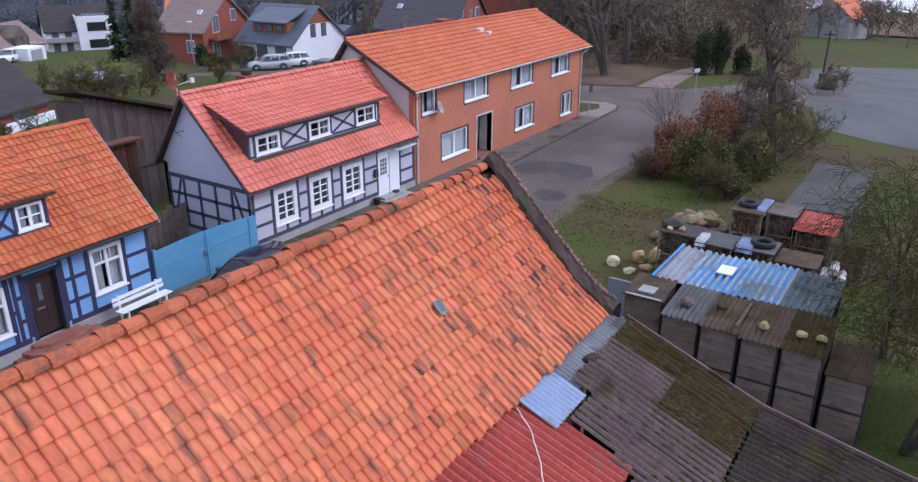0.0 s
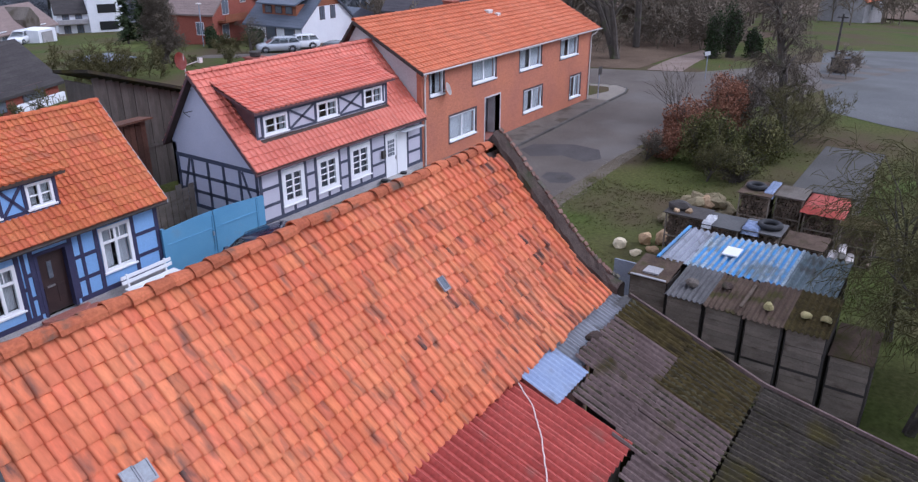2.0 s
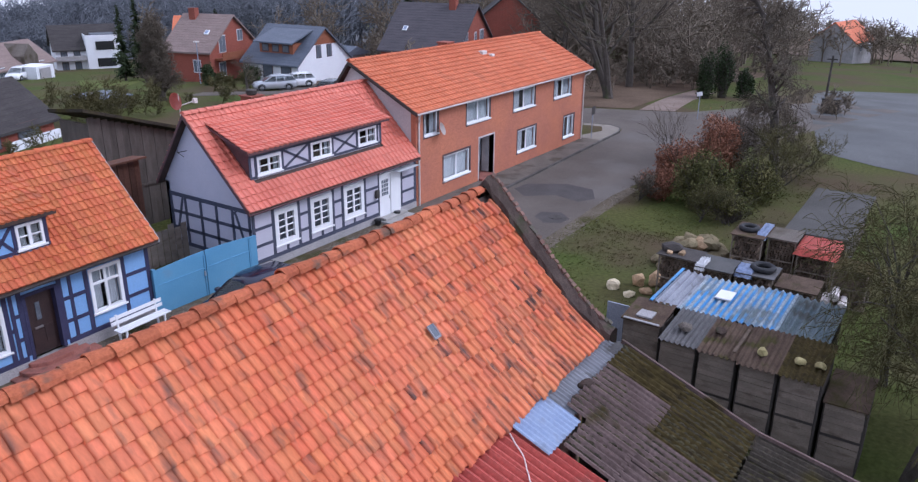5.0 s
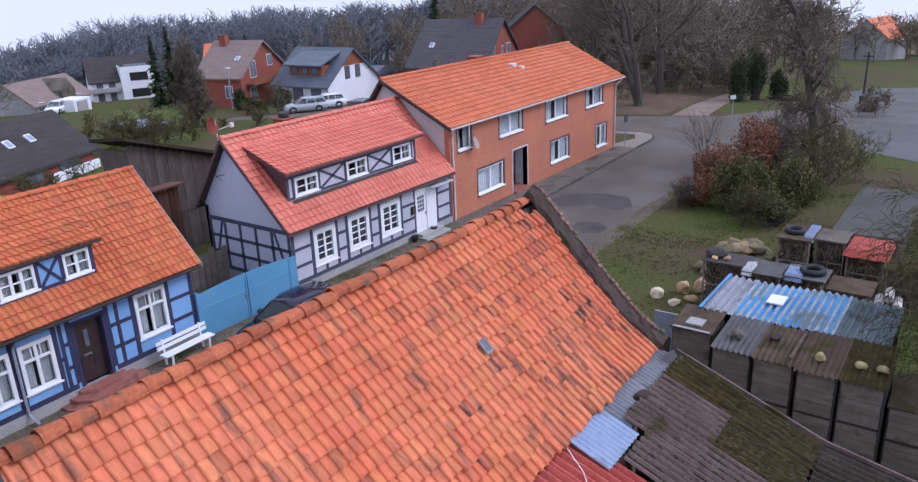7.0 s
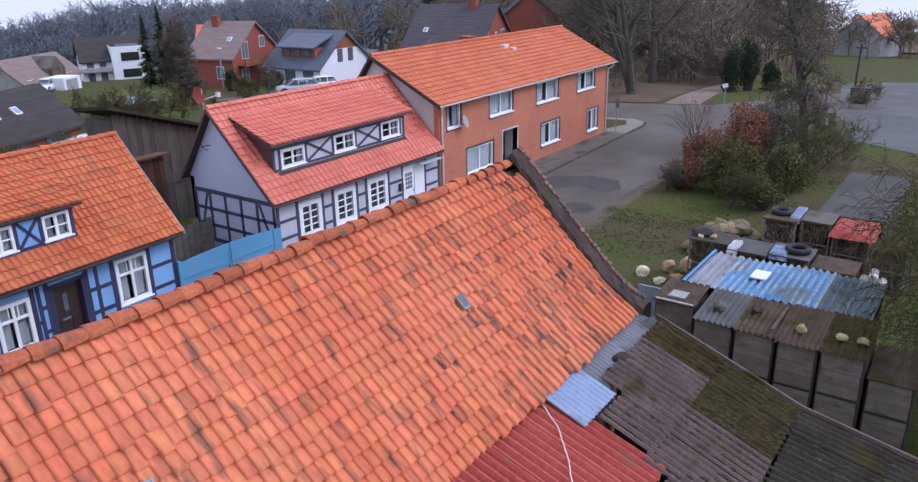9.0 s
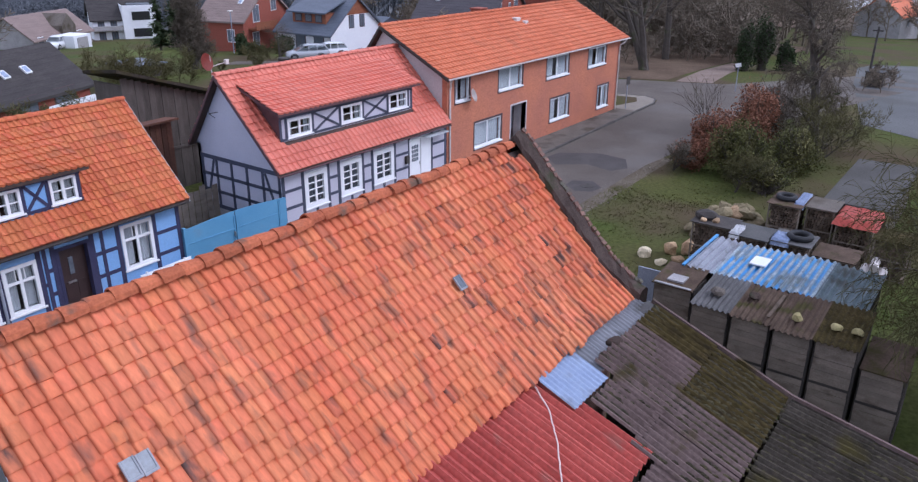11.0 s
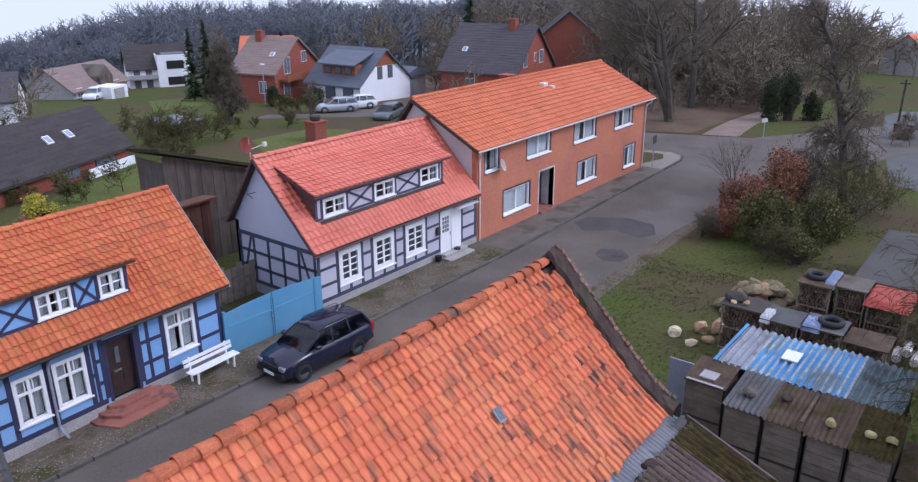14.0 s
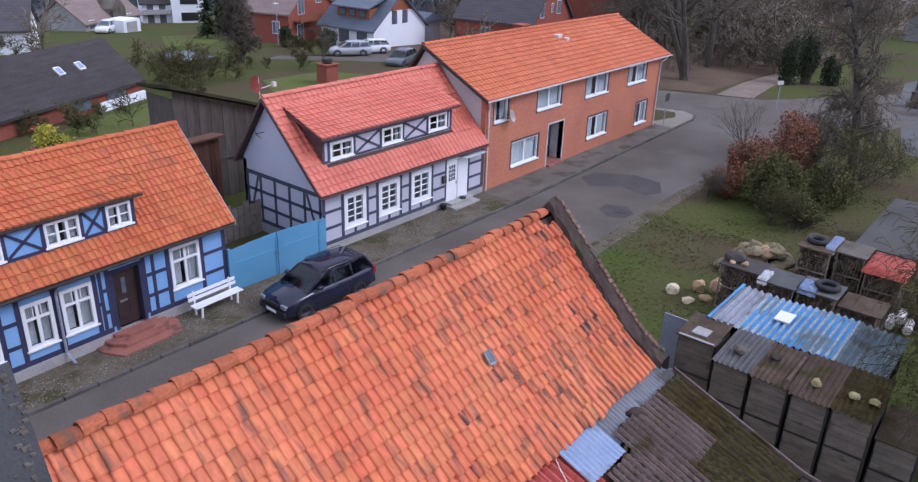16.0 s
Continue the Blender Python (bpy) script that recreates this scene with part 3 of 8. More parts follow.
def corrugated(x0, x1, z_of, y0, y1, pitch, amp, along="y", thick=0.006, edge=0.0, rng=None):
    """A corrugated sheet over x0..x1, y0..y1; the waves run along the given axis; z_of(x, y) is its height."""
    bm = bmesh.new()
    a0, a1, b0, b1 = (x0, x1, y0, y1) if along == "y" else (y0, y1, x0, x1)
    na = max(6, int((a1 - a0) / pitch * 6))
    nb = 8
    grid = []
    for i in range(na + 1):
        a = a0 + (a1 - a0) * i / na
        row = []
        for j in range(nb + 1):
            b = b0 + (b1 - b0) * j / nb
            if edge and rng and j in (0, nb):
                b += edge * math.sin(i * 0.9) * 0.5
            x, y = (a, b) if along == "y" else (b, a)
            row.append(bm.verts.new((x, y, z_of(x, y) + amp * math.sin(math.tau * (a - a0) / pitch))))
        grid.append(row)
    for i in range(na):
        for j in range(nb):
            bm.faces.new((grid[i][j], grid[i + 1][j], grid[i + 1][j + 1], grid[i][j + 1]))
    bmesh.ops.recalc_face_normals(bm, faces=bm.faces)
    bmesh.ops.solidify(bm, geom=bm.faces[:], thickness=thick)
    return bm


def window(house, x0, x1, z0, z1, y, cols=2, rows=((0.66, 3),), case=0.09, mat=None, frame_d=0.06, name="window", label="", curtain=0.5, sill=True,
           bars=None, pane_backing=None):
    """A window in a wall whose face is at y (facing -y): casing, casements, bars, panes, sill and a curtain behind, or
    a sheet that tones the panes.
    """
    mat = mat or M_WHITE
    bm = bmesh.new()
    f = case
    for d in ((x0, x0 + f, y - 0.03, y + 0.09, z0, z1), (x1 - f, x1, y - 0.03, y + 0.09, z0, z1),
              (x0 + f, x1 - f, y - 0.03, y + 0.09, z1 - f, z1), (x0 + f, x1 - f, y - 0.03, y + 0.09, z0, z0 + f)):
        box(bm, *d)
    win = part(name, bm, mat, house, label)
    ix0, ix1, iz0, iz1 = x0 + f, x1 - f, z0 + f, z1 - f
    bars = bars or []
    bb = bmesh.new()
    for k in range(1, cols):
        x = ix0 + (ix1 - ix0) * k / cols
        box(bb, x - 0.045, x + 0.045, y - 0.012, y + 0.05, iz0, iz1)
    for fr, wd in bars:
        z = iz0 + (iz1 - iz0) * fr
        box(bb, ix0, ix1, y - 0.014, y + 0.048, z - wd / 2, z + wd / 2)
    if cols > 1 or bars:
        part("glazing_bar", bb, mat, win)
    for k in range(cols):
        a, b = ix0 + (ix1 - ix0) * k / cols, ix0 + (ix1 - ix0) * (k + 1) / cols
        p = part("pane", boxes((a, b, y + 0.018, y + 0.026, iz0, iz1)), M_GLASS, win)
        p.visible_shadow = False
    if sill:
        part("window_sill", boxes((x0 - 0.05, x1 + 0.05, y - 0.09, y - 0.03, z0 - 0.02, z0 + 0.03)), mat, win)
    if curtain > 0:
        cb = bmesh.new()
        nx = 24
        w = (ix1 - ix0)
        for side in (0, 1):
            a = ix0 if side == 0 else ix1 - w * curtain / 2
            b = a + w * curtain / 2
            prev = None
            for i in range(nx + 1):
                x = a + (b - a) * i / nx
                yy = y + 0.14 + 0.02 * math.sin(i * 1.7)
                q = (cb.verts.new((x, yy, iz0)), cb.verts.new((x, yy, iz1)))
                if prev:
                    cb.faces.new((prev[0], q[0], q[1], prev[1]))
                prev = q
        # With a pane backing given, the sheet is no curtain; it paints reflected sky.
        part("curtain", cb, pane_backing or M_CURTAIN, win)
    return win


# ---- trees and bushes ----
def branch_mesh(name, segs, mat, sides=4):
    """Tapered round branches from segments (p, q, r0, r1)."""
    P = np.array([s[0] for s in segs], float)
    Q = np.array([s[1] for s in segs], float)
    r0 = np.array([s[2] for s in segs])
    r1 = np.array([s[3] for s in segs])
    D = Q - P
    L = np.linalg.norm(D, axis=1, keepdims=True) + 1e-9
    D = D / L
    ref = np.where(np.abs(D[:, 2:3]) < 0.9, np.array([[0, 0, 1.0]]), np.array([[1.0, 0, 0]]))
    A = np.cross(D, ref)
    A /= np.linalg.norm(A, axis=1, keepdims=True)
    B = np.cross(D, A)
    n = len(segs)
    V = np.zeros((n, 2 * sides, 3))
    for k in range(sides):
        c, s = math.cos(k * math.tau / sides), math.sin(k * math.tau / sides)
        off = A * c + B * s
        V[:, k] = P + off * r0[:, None]
        V[:, sides + k] = Q + off * r1[:, None]
    base = np.arange(n)[:, None] * 2 * sides
    F = []
    for k in range(sides):
        k2 = (k + 1) % sides
        F.append(np.concatenate([base + k, base + k2, base + sides + k2, base + sides + k], 1))
    F = np.concatenate(F)
    return raw_mesh(name, V.reshape(-1, 3).tolist(), F.tolist(), mat)


def grow(rng, base, height, spread, trunk_r, levels=4, kids=(6, 5, 5, 4), stems=1, droop=0.0, first=0.3, lean=(0, 0), reach=1.0):
    """Branch segments of a leafless tree: (thick, thin)."""
    thick, thin = [], []

    def limb(p, d, length, r, lev):
        steps = 4 if lev < 2 else 3
        pts, dirs = [p], []
        dd = d.copy()
        for i in range(steps):
            dd = dd + np.array([rng.gauss(0, 0.13), rng.gauss(0, 0.13), rng.gauss(0, 0.08) + (0.05 if lev > 0 else 0) - droop * lev * 0.12])
            dd /= np.linalg.norm(dd)
            q = pts[-1] + dd * length / steps
            ra, rb = r * (1 - 0.75 * i / steps), r * (1 - 0.75 * (i + 1) / steps)
            (thick if lev < 2 else thin).append((pts[-1], q, ra, rb))
            pts.append(q)
            dirs.append(dd)
        if lev >= levels:
            return
        nk = kids[min(lev, len(kids) - 1)]
        for k in range(nk):
            f = first + (1 - first) * (k + rng.random()) / nk if lev == 0 else 0.2 + 0.8 * (k + rng.random()) / nk
            i = min(int(f * steps), steps - 1)
            o = pts[i] + (pts[i + 1] - pts[i]) * (f * steps - i)
            ang = rng.random() * math.tau
            a = np.cross(dirs[i], [0.3, 0.2, 1.0])
            a /= np.linalg.norm(a) + 1e-9
            b = np.cross(dirs[i], a)
            side = a * math.cos(ang) + b * math.sin(ang)
            nd = dirs[i] * rng.uniform(0.45, 0.9) + side * spread * rng.uniform(0.6, 1.2)
            nd /= np.linalg.norm(nd)
            limb(o, nd, length * rng.uniform(0.45, 0.68) * ((1 - 0.35 * f) * reach if lev == 0 else 1), r * (1 - 0.7 * f) * 0.55 + 0.004, lev + 1)

    for s in range(stems):
        d = np.array([lean[0] + rng.gauss(0, 0.1 if stems == 1 else 0.28), lean[1] + rng.gauss(0, 0.1 if stems == 1 else 0.28), 1.0])
        limb(np.array(base, float), d / np.linalg.norm(d), height * rng.uniform(0.85, 1.0), trunk_r * (1 if s == 0 else 0.7), 0)
    return thick, thin


def bare_tree(label, at, height, spread=0.8, trunk_r=0.25, seed=1, levels=4, kids=(8, 6, 5, 4), stems=1, droop=0.0, mat=None, first=0.3, group="", lean=(0, 0), twig=0.008, reach=1.0):
    rng = random.Random(seed)
    thick, thin = grow(rng, at, height, spread, trunk_r, levels, kids, stems, droop, first, lean, reach)
    thin = [(p, q, max(a, twig), max(b, twig * 0.8)) for p, q, a, b in thin]
    t = thing("tree", label, "tree", at, group)
    place(new("trunk", branch_mesh("trunk", thick, M_BARK, 7)), t, Matrix())
    place(new("crown", branch_mesh("crown", thin, mat or M_TWIG, 3)), t, Matrix())
    return t


def leaf_cloud(rng, lobes, count, size, flat=0.5):
    """Small leaf blades scattered through lobes (x, y, z, rx, ry, rz)."""
    V, F = [], []
    wts = [l[3] * l[4] * l[5] for l in lobes]
    for _ in range(count):
        l = rng.choices(lobes, wts)[0]
        while True:
            p = [rng.uniform(-1, 1) for _ in range(3)]
            q = sum(a * a for a in p)
            if q < 1 and rng.random() < 0.25 + q:
                break
        if rng.random() < 0.16:
            p = [a * rng.uniform(1.0, 1.6) for a in p]
        c = np.array([l[0] + p[0] * l[3], l[1] + p[1] * l[4], l[2] + p[2] * l[5]])
        a = np.array([rng.gauss(0, 1) for _ in range(3)])
        a /= np.linalg.norm(a)
        b = np.cross(a, [rng.gauss(0, 1) for _ in range(3)])
        b /= np.linalg.norm(b) + 1e-9
        s = size * rng.uniform(0.6, 1.4)
        k = len(V)
        V += [(c - a * s).tolist(), (c + b * s * flat).tolist(), (c + a * s).tolist(), (c - b * s * flat).tolist()]
        F.append((k, k + 1, k + 2, k + 3))
    return V, F


def bush(label, at, rx, ry, h, mat, seed=1, count=3500, size=0.07, lobes_n=9, category="bush", name="bush", twigs=True, group=""):
    rng = random.Random(seed)
    t = thing(name, label, category, at, group)
    lobes = []
    for i in range(lobes_n):
        a, d = rng.random() * math.tau, rng.random() ** 0.5
        s = rng.uniform(0.2, 0.48)
        lobes.append((at[0] + math.cos(a) * rx * d * 0.7, at[1] + math.sin(a) * ry * d * 0.7, at[2] + h * rng.uniform(0.2, 0.8) * (1 - 0.3 * d),
                      rx * s, ry * s, h * s * 0.6))
    V, F = leaf_cloud(rng, lobes, count, size)
    place(new("foliage", raw_mesh("foliage", V, F, mat)), t, Matrix())
    if twigs:
        segs = []
        for l in lobes:
            for _ in range(14):
                e = (l[0] + rng.gauss(0, 0.6) * l[3], l[1] + rng.gauss(0, 0.6) * l[4], l[2] + rng.uniform(0, 1.1) * l[5])
                s = (at[0] + rng.gauss(0, 0.12) * rx, at[1] + rng.gauss(0, 0.12) * ry, at[2])
                m = tuple((a + b) / 2 + rng.gauss(0, 0.1) for a, b in zip(s, e))
                segs += [(s, m, 0.025, 0.015), (m, e, 0.015, 0.005)]
        tagged(place(new("stem", branch_mesh("stem", segs, M_BARK, 4)), t, Matrix()), kind="stuff")
    return t


def conifer(label, at, h, r, seed=1, mat=None, group=""):
    rng = random.Random(seed)
    t = thing("conifer", label, "tree", at, group)
    place(new("trunk", branch_mesh("trunk", [((at[0], at[1], at[2]), (at[0], at[1], at[2] + h), 0.03 * h * 0.6, 0.01)], M_BARK, 7)), t, Matrix())
    V, F = [], []
    for i in range(int(h * 22)):
        f = (i + rng.random()) / (h * 22)
        z = at[2] + h * (0.08 + 0.92 * f)
        rr = r * (1 - f) ** 0.8 * rng.uniform(0.55, 1.1) + 0.05
        a = rng.random() * math.tau
        d = np.array([math.cos(a), math.sin(a), -0.35])
        for k in range(9):
            s = (k + 1) / 9
            c = np.array([at[0], at[1], z]) + d * rr * s + np.array([rng.gauss(0, 0.06), rng.gauss(0, 0.06), rng.gauss(0, 0.06)])
            w = rr * 0.16 * (1.25 - s) + 0.05
            side = np.array([-d[1], d[0], rng.uniform(-0.6, 0.2)])
            j = len(V)
            V += [(c - side * w).tolist(), (c + d * w * 1.5).tolist(), (c + side * w).tolist(), (c - d * w * 0.5 + np.array([0, 0, -w])).tolist()]
            F.append((j, j + 1, j + 2, j + 3))
    place(new("crown", raw_mesh("crown", V, F, mat or M_CONIFER)), t, Matrix())
    return t


# ---- lie of the land ----
def land(x, y):
    r = math.hypot(x - 5, y - 5)
    s = max(0.0, r - 58)
    return -0.075 * s * s / (s + 12)


def drape(name, poly, mat, label, lift, step=3.0, category=""):
    """A thin surface over the land inside a polygon (x, y)."""
    xs, ys = [p[0] for p in poly], [p[1] for p in poly]

    bm = bmesh.new()
    f = bm.faces.new([bm.verts.new((x, y, 0)) for x, y in poly])
    for ax, (lo, hi) in enumerate(((min(xs), max(xs)), (min(ys), max(ys)))):
        k = lo + step
        while k < hi:
            co, no = [0, 0, 0], [0, 0, 0]
            co[ax], no[ax] = k, 1
            bmesh.ops.bisect_plane(bm, geom=bm.verts[:] + bm.edges[:] + bm.faces[:], plane_co=co, plane_no=no)
            k += step
    for v in bm.verts:
        v.co.z = land(v.co.x, v.co.y) + lift
    bmesh.ops.recalc_face_normals(bm, faces=bm.faces)
    if bm.faces[0:1] and bm.faces[:][0].normal.z < 0:
        bmesh.ops.reverse_faces(bm, faces=bm.faces[:])
    me = bpy.data.meshes.new(name)
    bm.to_mesh(me)
    bm.free()
    me.materials.append(mat)
    return tagged(place(new(name, me), None, Matrix()), label, category, kind="structure")

# ---- ground, street, verges ----
def ground_sheet():
    rs = [0, 12, 24, 36, 44, 52, 58, 62, 68, 76, 86, 98, 112, 130, 150, 175, 205, 250, 320, 420, 600, 900, 1500, 2600]
    n = 72
    V, F = [(5, 5, 0)], []
    for r in rs[1:]:
        for k in range(n):
            a = k * math.tau / n
            x, y = 5 + r * math.cos(a), 5 + r * math.sin(a)
            V.append((x, y, land(x, y)))
    for k in range(n):
        F.append((0, 1 + k, 1 + (k + 1) % n))
    for i in range(len(rs) - 2):
        for k in range(n):
            a, b = 1 + i * n + k, 1 + i * n + (k + 1) % n
            F.append((a, a + n, b + n, b))
    return tagged(place(new("ground", raw_mesh("ground", V, F, M_GROUND, True)), None, Matrix()), "patchy winter grass and bare earth", "ground", kind="structure")


ground_sheet()
drape("road", [(-30, 14.9), (29, 14.9), (38, 15.1), (44, 14.6), (52, 12.6), (62, 9.5), (80, 5), (81, 12), (70, 16.5), (64, 19.5), (62.5, 23), (60.5, 28), (60, 60), (54, 60),
               (54.3, 27), (54.8, 24), (55.2, 22.4), (54.4, 21.3), (53, 20.9), (44, 20.6), (36, 20.3), (29, 20.1), (-30, 20.1)], M_ASPHALT, "worn grey asphalt village street", 0.02, 4.0, "road")
drape("road_repair", [(36.1, 20.0), (37.4, 19.9), (38.6, 18.0), (38.4, 16.4), (36.9, 15.6), (35.9, 16.1), (36.3, 17.6), (35.2, 18.9)], M_ASPHALT_DARK, "darker asphalt repair patch in the street", 0.026, 4.0, "road patch")
drape("road_repair", [(33.3, 16.9), (33.8, 16.0), (33.1, 15.2), (32.3, 15.3), (31.9, 16.0), (32.5, 16.8)], M_ASPHALT_DARK, "dark asphalt patch round the manhole", 0.026, 4.0, "road patch")
drape("side_path", [(63.8, 20.5), (62.8, 23.2), (72, 24.2), (82, 24.6), (82, 22.0), (72, 21.6)], M_PATH, "pale gravel footpath between trees", 0.03, 4.0, "path")
drape("yard", [(51, -2), (53.2, 4.2), (55.3, 7.9), (72, 11.4), (89.7, 14.1), (96, 13.5), (110, -2), (110, -22), (80, -12)], M_YARD, "wet pale grey paved yard", 0.022, 5.0, "yard")
drape("worn_edge", [(14, 14.95), (14, 14.2), (24, 13.9), (30, 14.2), (36, 14.3), (40, 14.4), (40, 15.2), (29, 14.98)], M_PAVE, "muddy worn edge between street and grass", 0.012, 4.0, "verge")
LAWNS = ([(15, 38), (16, 44), (22, 48.4), (26.4, 49.8), (31, 51.5), (31.5, 47), (27, 42), (22, 38)], [(45, 76), (51.5, 88), (58, 88), (57, 82), (50.5, 76)], [(36.3, 46.5), (38.9, 51.5), (45, 51.5), (47, 48), (42, 45.5)])
for lawn_poly in LAWNS:
    drape("lawn", lawn_poly, M_LAWN, "mown green lawn in the back gardens", 0.02, 5.0, "lawn")
drape("woodland_floor", [(60.6, 29), (63, 24), (82, 25), (120, 24), (140, 60), (100, 90), (60.6, 62)], M_LEAFLITTER, "brown leaf litter under bare trees", 0.025, 6.0, "woodland floor")


def slab_sheet(name, poly, z, mat, label, base=-0.2):
    bm = bmesh.new()
    prism(bm, [(x, y, base) for x, y in poly], (0, 0, z - base))
    return solo(name, bm, mat, label, "pavement", kind="structure")


slab_sheet("pavement", [(-30, 20.22), (30.2, 20.22), (30.2, 22.6), (-30, 22.6)], 0.11, M_PAVE, "gritty verge with weeds before the houses")
slab_sheet("pavement", [(30.2, 20.3), (36, 20.45), (44, 20.75), (49.6, 20.94), (49.6, 22.6), (30.2, 22.6)], 0.11, M_SLABS, "dark muddy footway before the brick house")
slab_sheet("pavement", [(49.6, 20.94), (53, 21.05), (54.3, 21.5), (54.9, 22.5), (54.4, 24.4), (53.8, 27.5), (49.6, 27.5)], 0.11, M_CORNER, "pale paved footway round the brick house corner")
slab_sheet("grass_patch", [(50.2, 22.75), (52.6, 22.1), (53.9, 22.7), (53.6, 24.4), (50.2, 25)], 0.118, M_GROUND, "small patch of grass at the house corner", 0.1)
curb = mesh_of("kerb_stone", boxes((0, 0.96, -0.06, 0.06, -0.15, 0.125)), M_KERB)
kerb = thing("kerb", "grey kerb stones along the street", "kerb", (10, 20.16, 0), kind="structure")
kline = [(-2, 20.16), (30.2, 20.16), (36, 20.38), (44, 20.68), (53, 20.98), (54.35, 21.45), (54.97, 22.5), (54.45, 24.4)]
for (ax_, ay_), (bx_, by_) in zip(kline, kline[1:]):
    d_ = math.hypot(bx_ - ax_, by_ - ay_)
    k_ = max(1, int(d_ / 1.0))
    for i in range(k_):
        f_ = i / k_
        piece("kerb_stone", curb, kerb, Matrix.Translation((ax_ + (bx_ - ax_) * f_, ay_ + (by_ - ay_) * f_, 0)) @ Euler((0, 0, math.atan2(by_ - ay_, bx_ - ax_))).to_matrix().to_4x4()
              @ Matrix.Diagonal((d_ / k_, 1, 1, 1)))
manhole = bmesh.new()
tube(manhole, [(33.0, 15.9, 0.0), (33.0, 15.9, 0.034)], 0.34, 20)
solo("manhole_cover", manhole, M_POST, "round dark iron manhole cover in the street", "manhole")

# ---- grey half-timbered house ----
def beams(house, mat, y, bars, w=0.15):
    """Timbers on a front wall: (x0, z0, x1, z1[, width])."""
    for b in bars:
        bm = bmesh.new()
        bar(bm, (b[0], y, b[1]), (b[2], y, b[3]), b[4] if len(b) > 4 else w, 0.022, (0, -1, 0))
        part("beam", bm, mat, house)


def beams_side(house, mat, x, bars, w=0.15, out=-1):
    for b in bars:
        bm = bmesh.new()
        bar(bm, (x, b[0], b[1]), (x, b[2], b[3]), b[4] if len(b) > 4 else w, 0.022, (out, 0, 0))
        part("beam", bm, mat, house)


def gutter(house, x0, x1, y, z, mat, r=0.06):
    bm = bmesh.new()
    prev = None
    for x in (x0, x1):
        ring = []
        for k in range(7):
            a = math.pi + math.pi * k / 6
            ring.append((x, y + math.cos(a) * r, z + math.sin(a) * r))
        for k in range(7):
            a = math.tau - math.pi * k / 6
            ring.append((x, y + math.cos(a) * r * 0.85, z + math.sin(a) * r * 0.85))
        ring = [bm.verts.new(p) for p in ring]
        if prev:
            for i in range(14):
                bm.faces.new((prev[i], prev[(i + 1) % 14], ring[(i + 1) % 14], ring[i]))
        prev = ring
    part("gutter", bm, mat, house)


def roof_base(house, x0, x1, eave, ridge, back, t=0.12, mat=None, label=""):
    """The roof body: two slabs meeting at the ridge. Returns the roof part."""
    (ye, ze), (yr, zr), (yb, zb) = eave, ridge, back
    bm = bmesh.new()
    prism(bm, [(x0, ye, ze - t), (x0, yr, zr - t), (x0, yb, zb - t), (x0, yb, zb - 0.01), (x0, yr, zr - 0.01), (x0, ye, ze - 0.01)], (x1 - x0, 0, 0))
    return part("roof", bm, mat or M_UNDER, house, label)


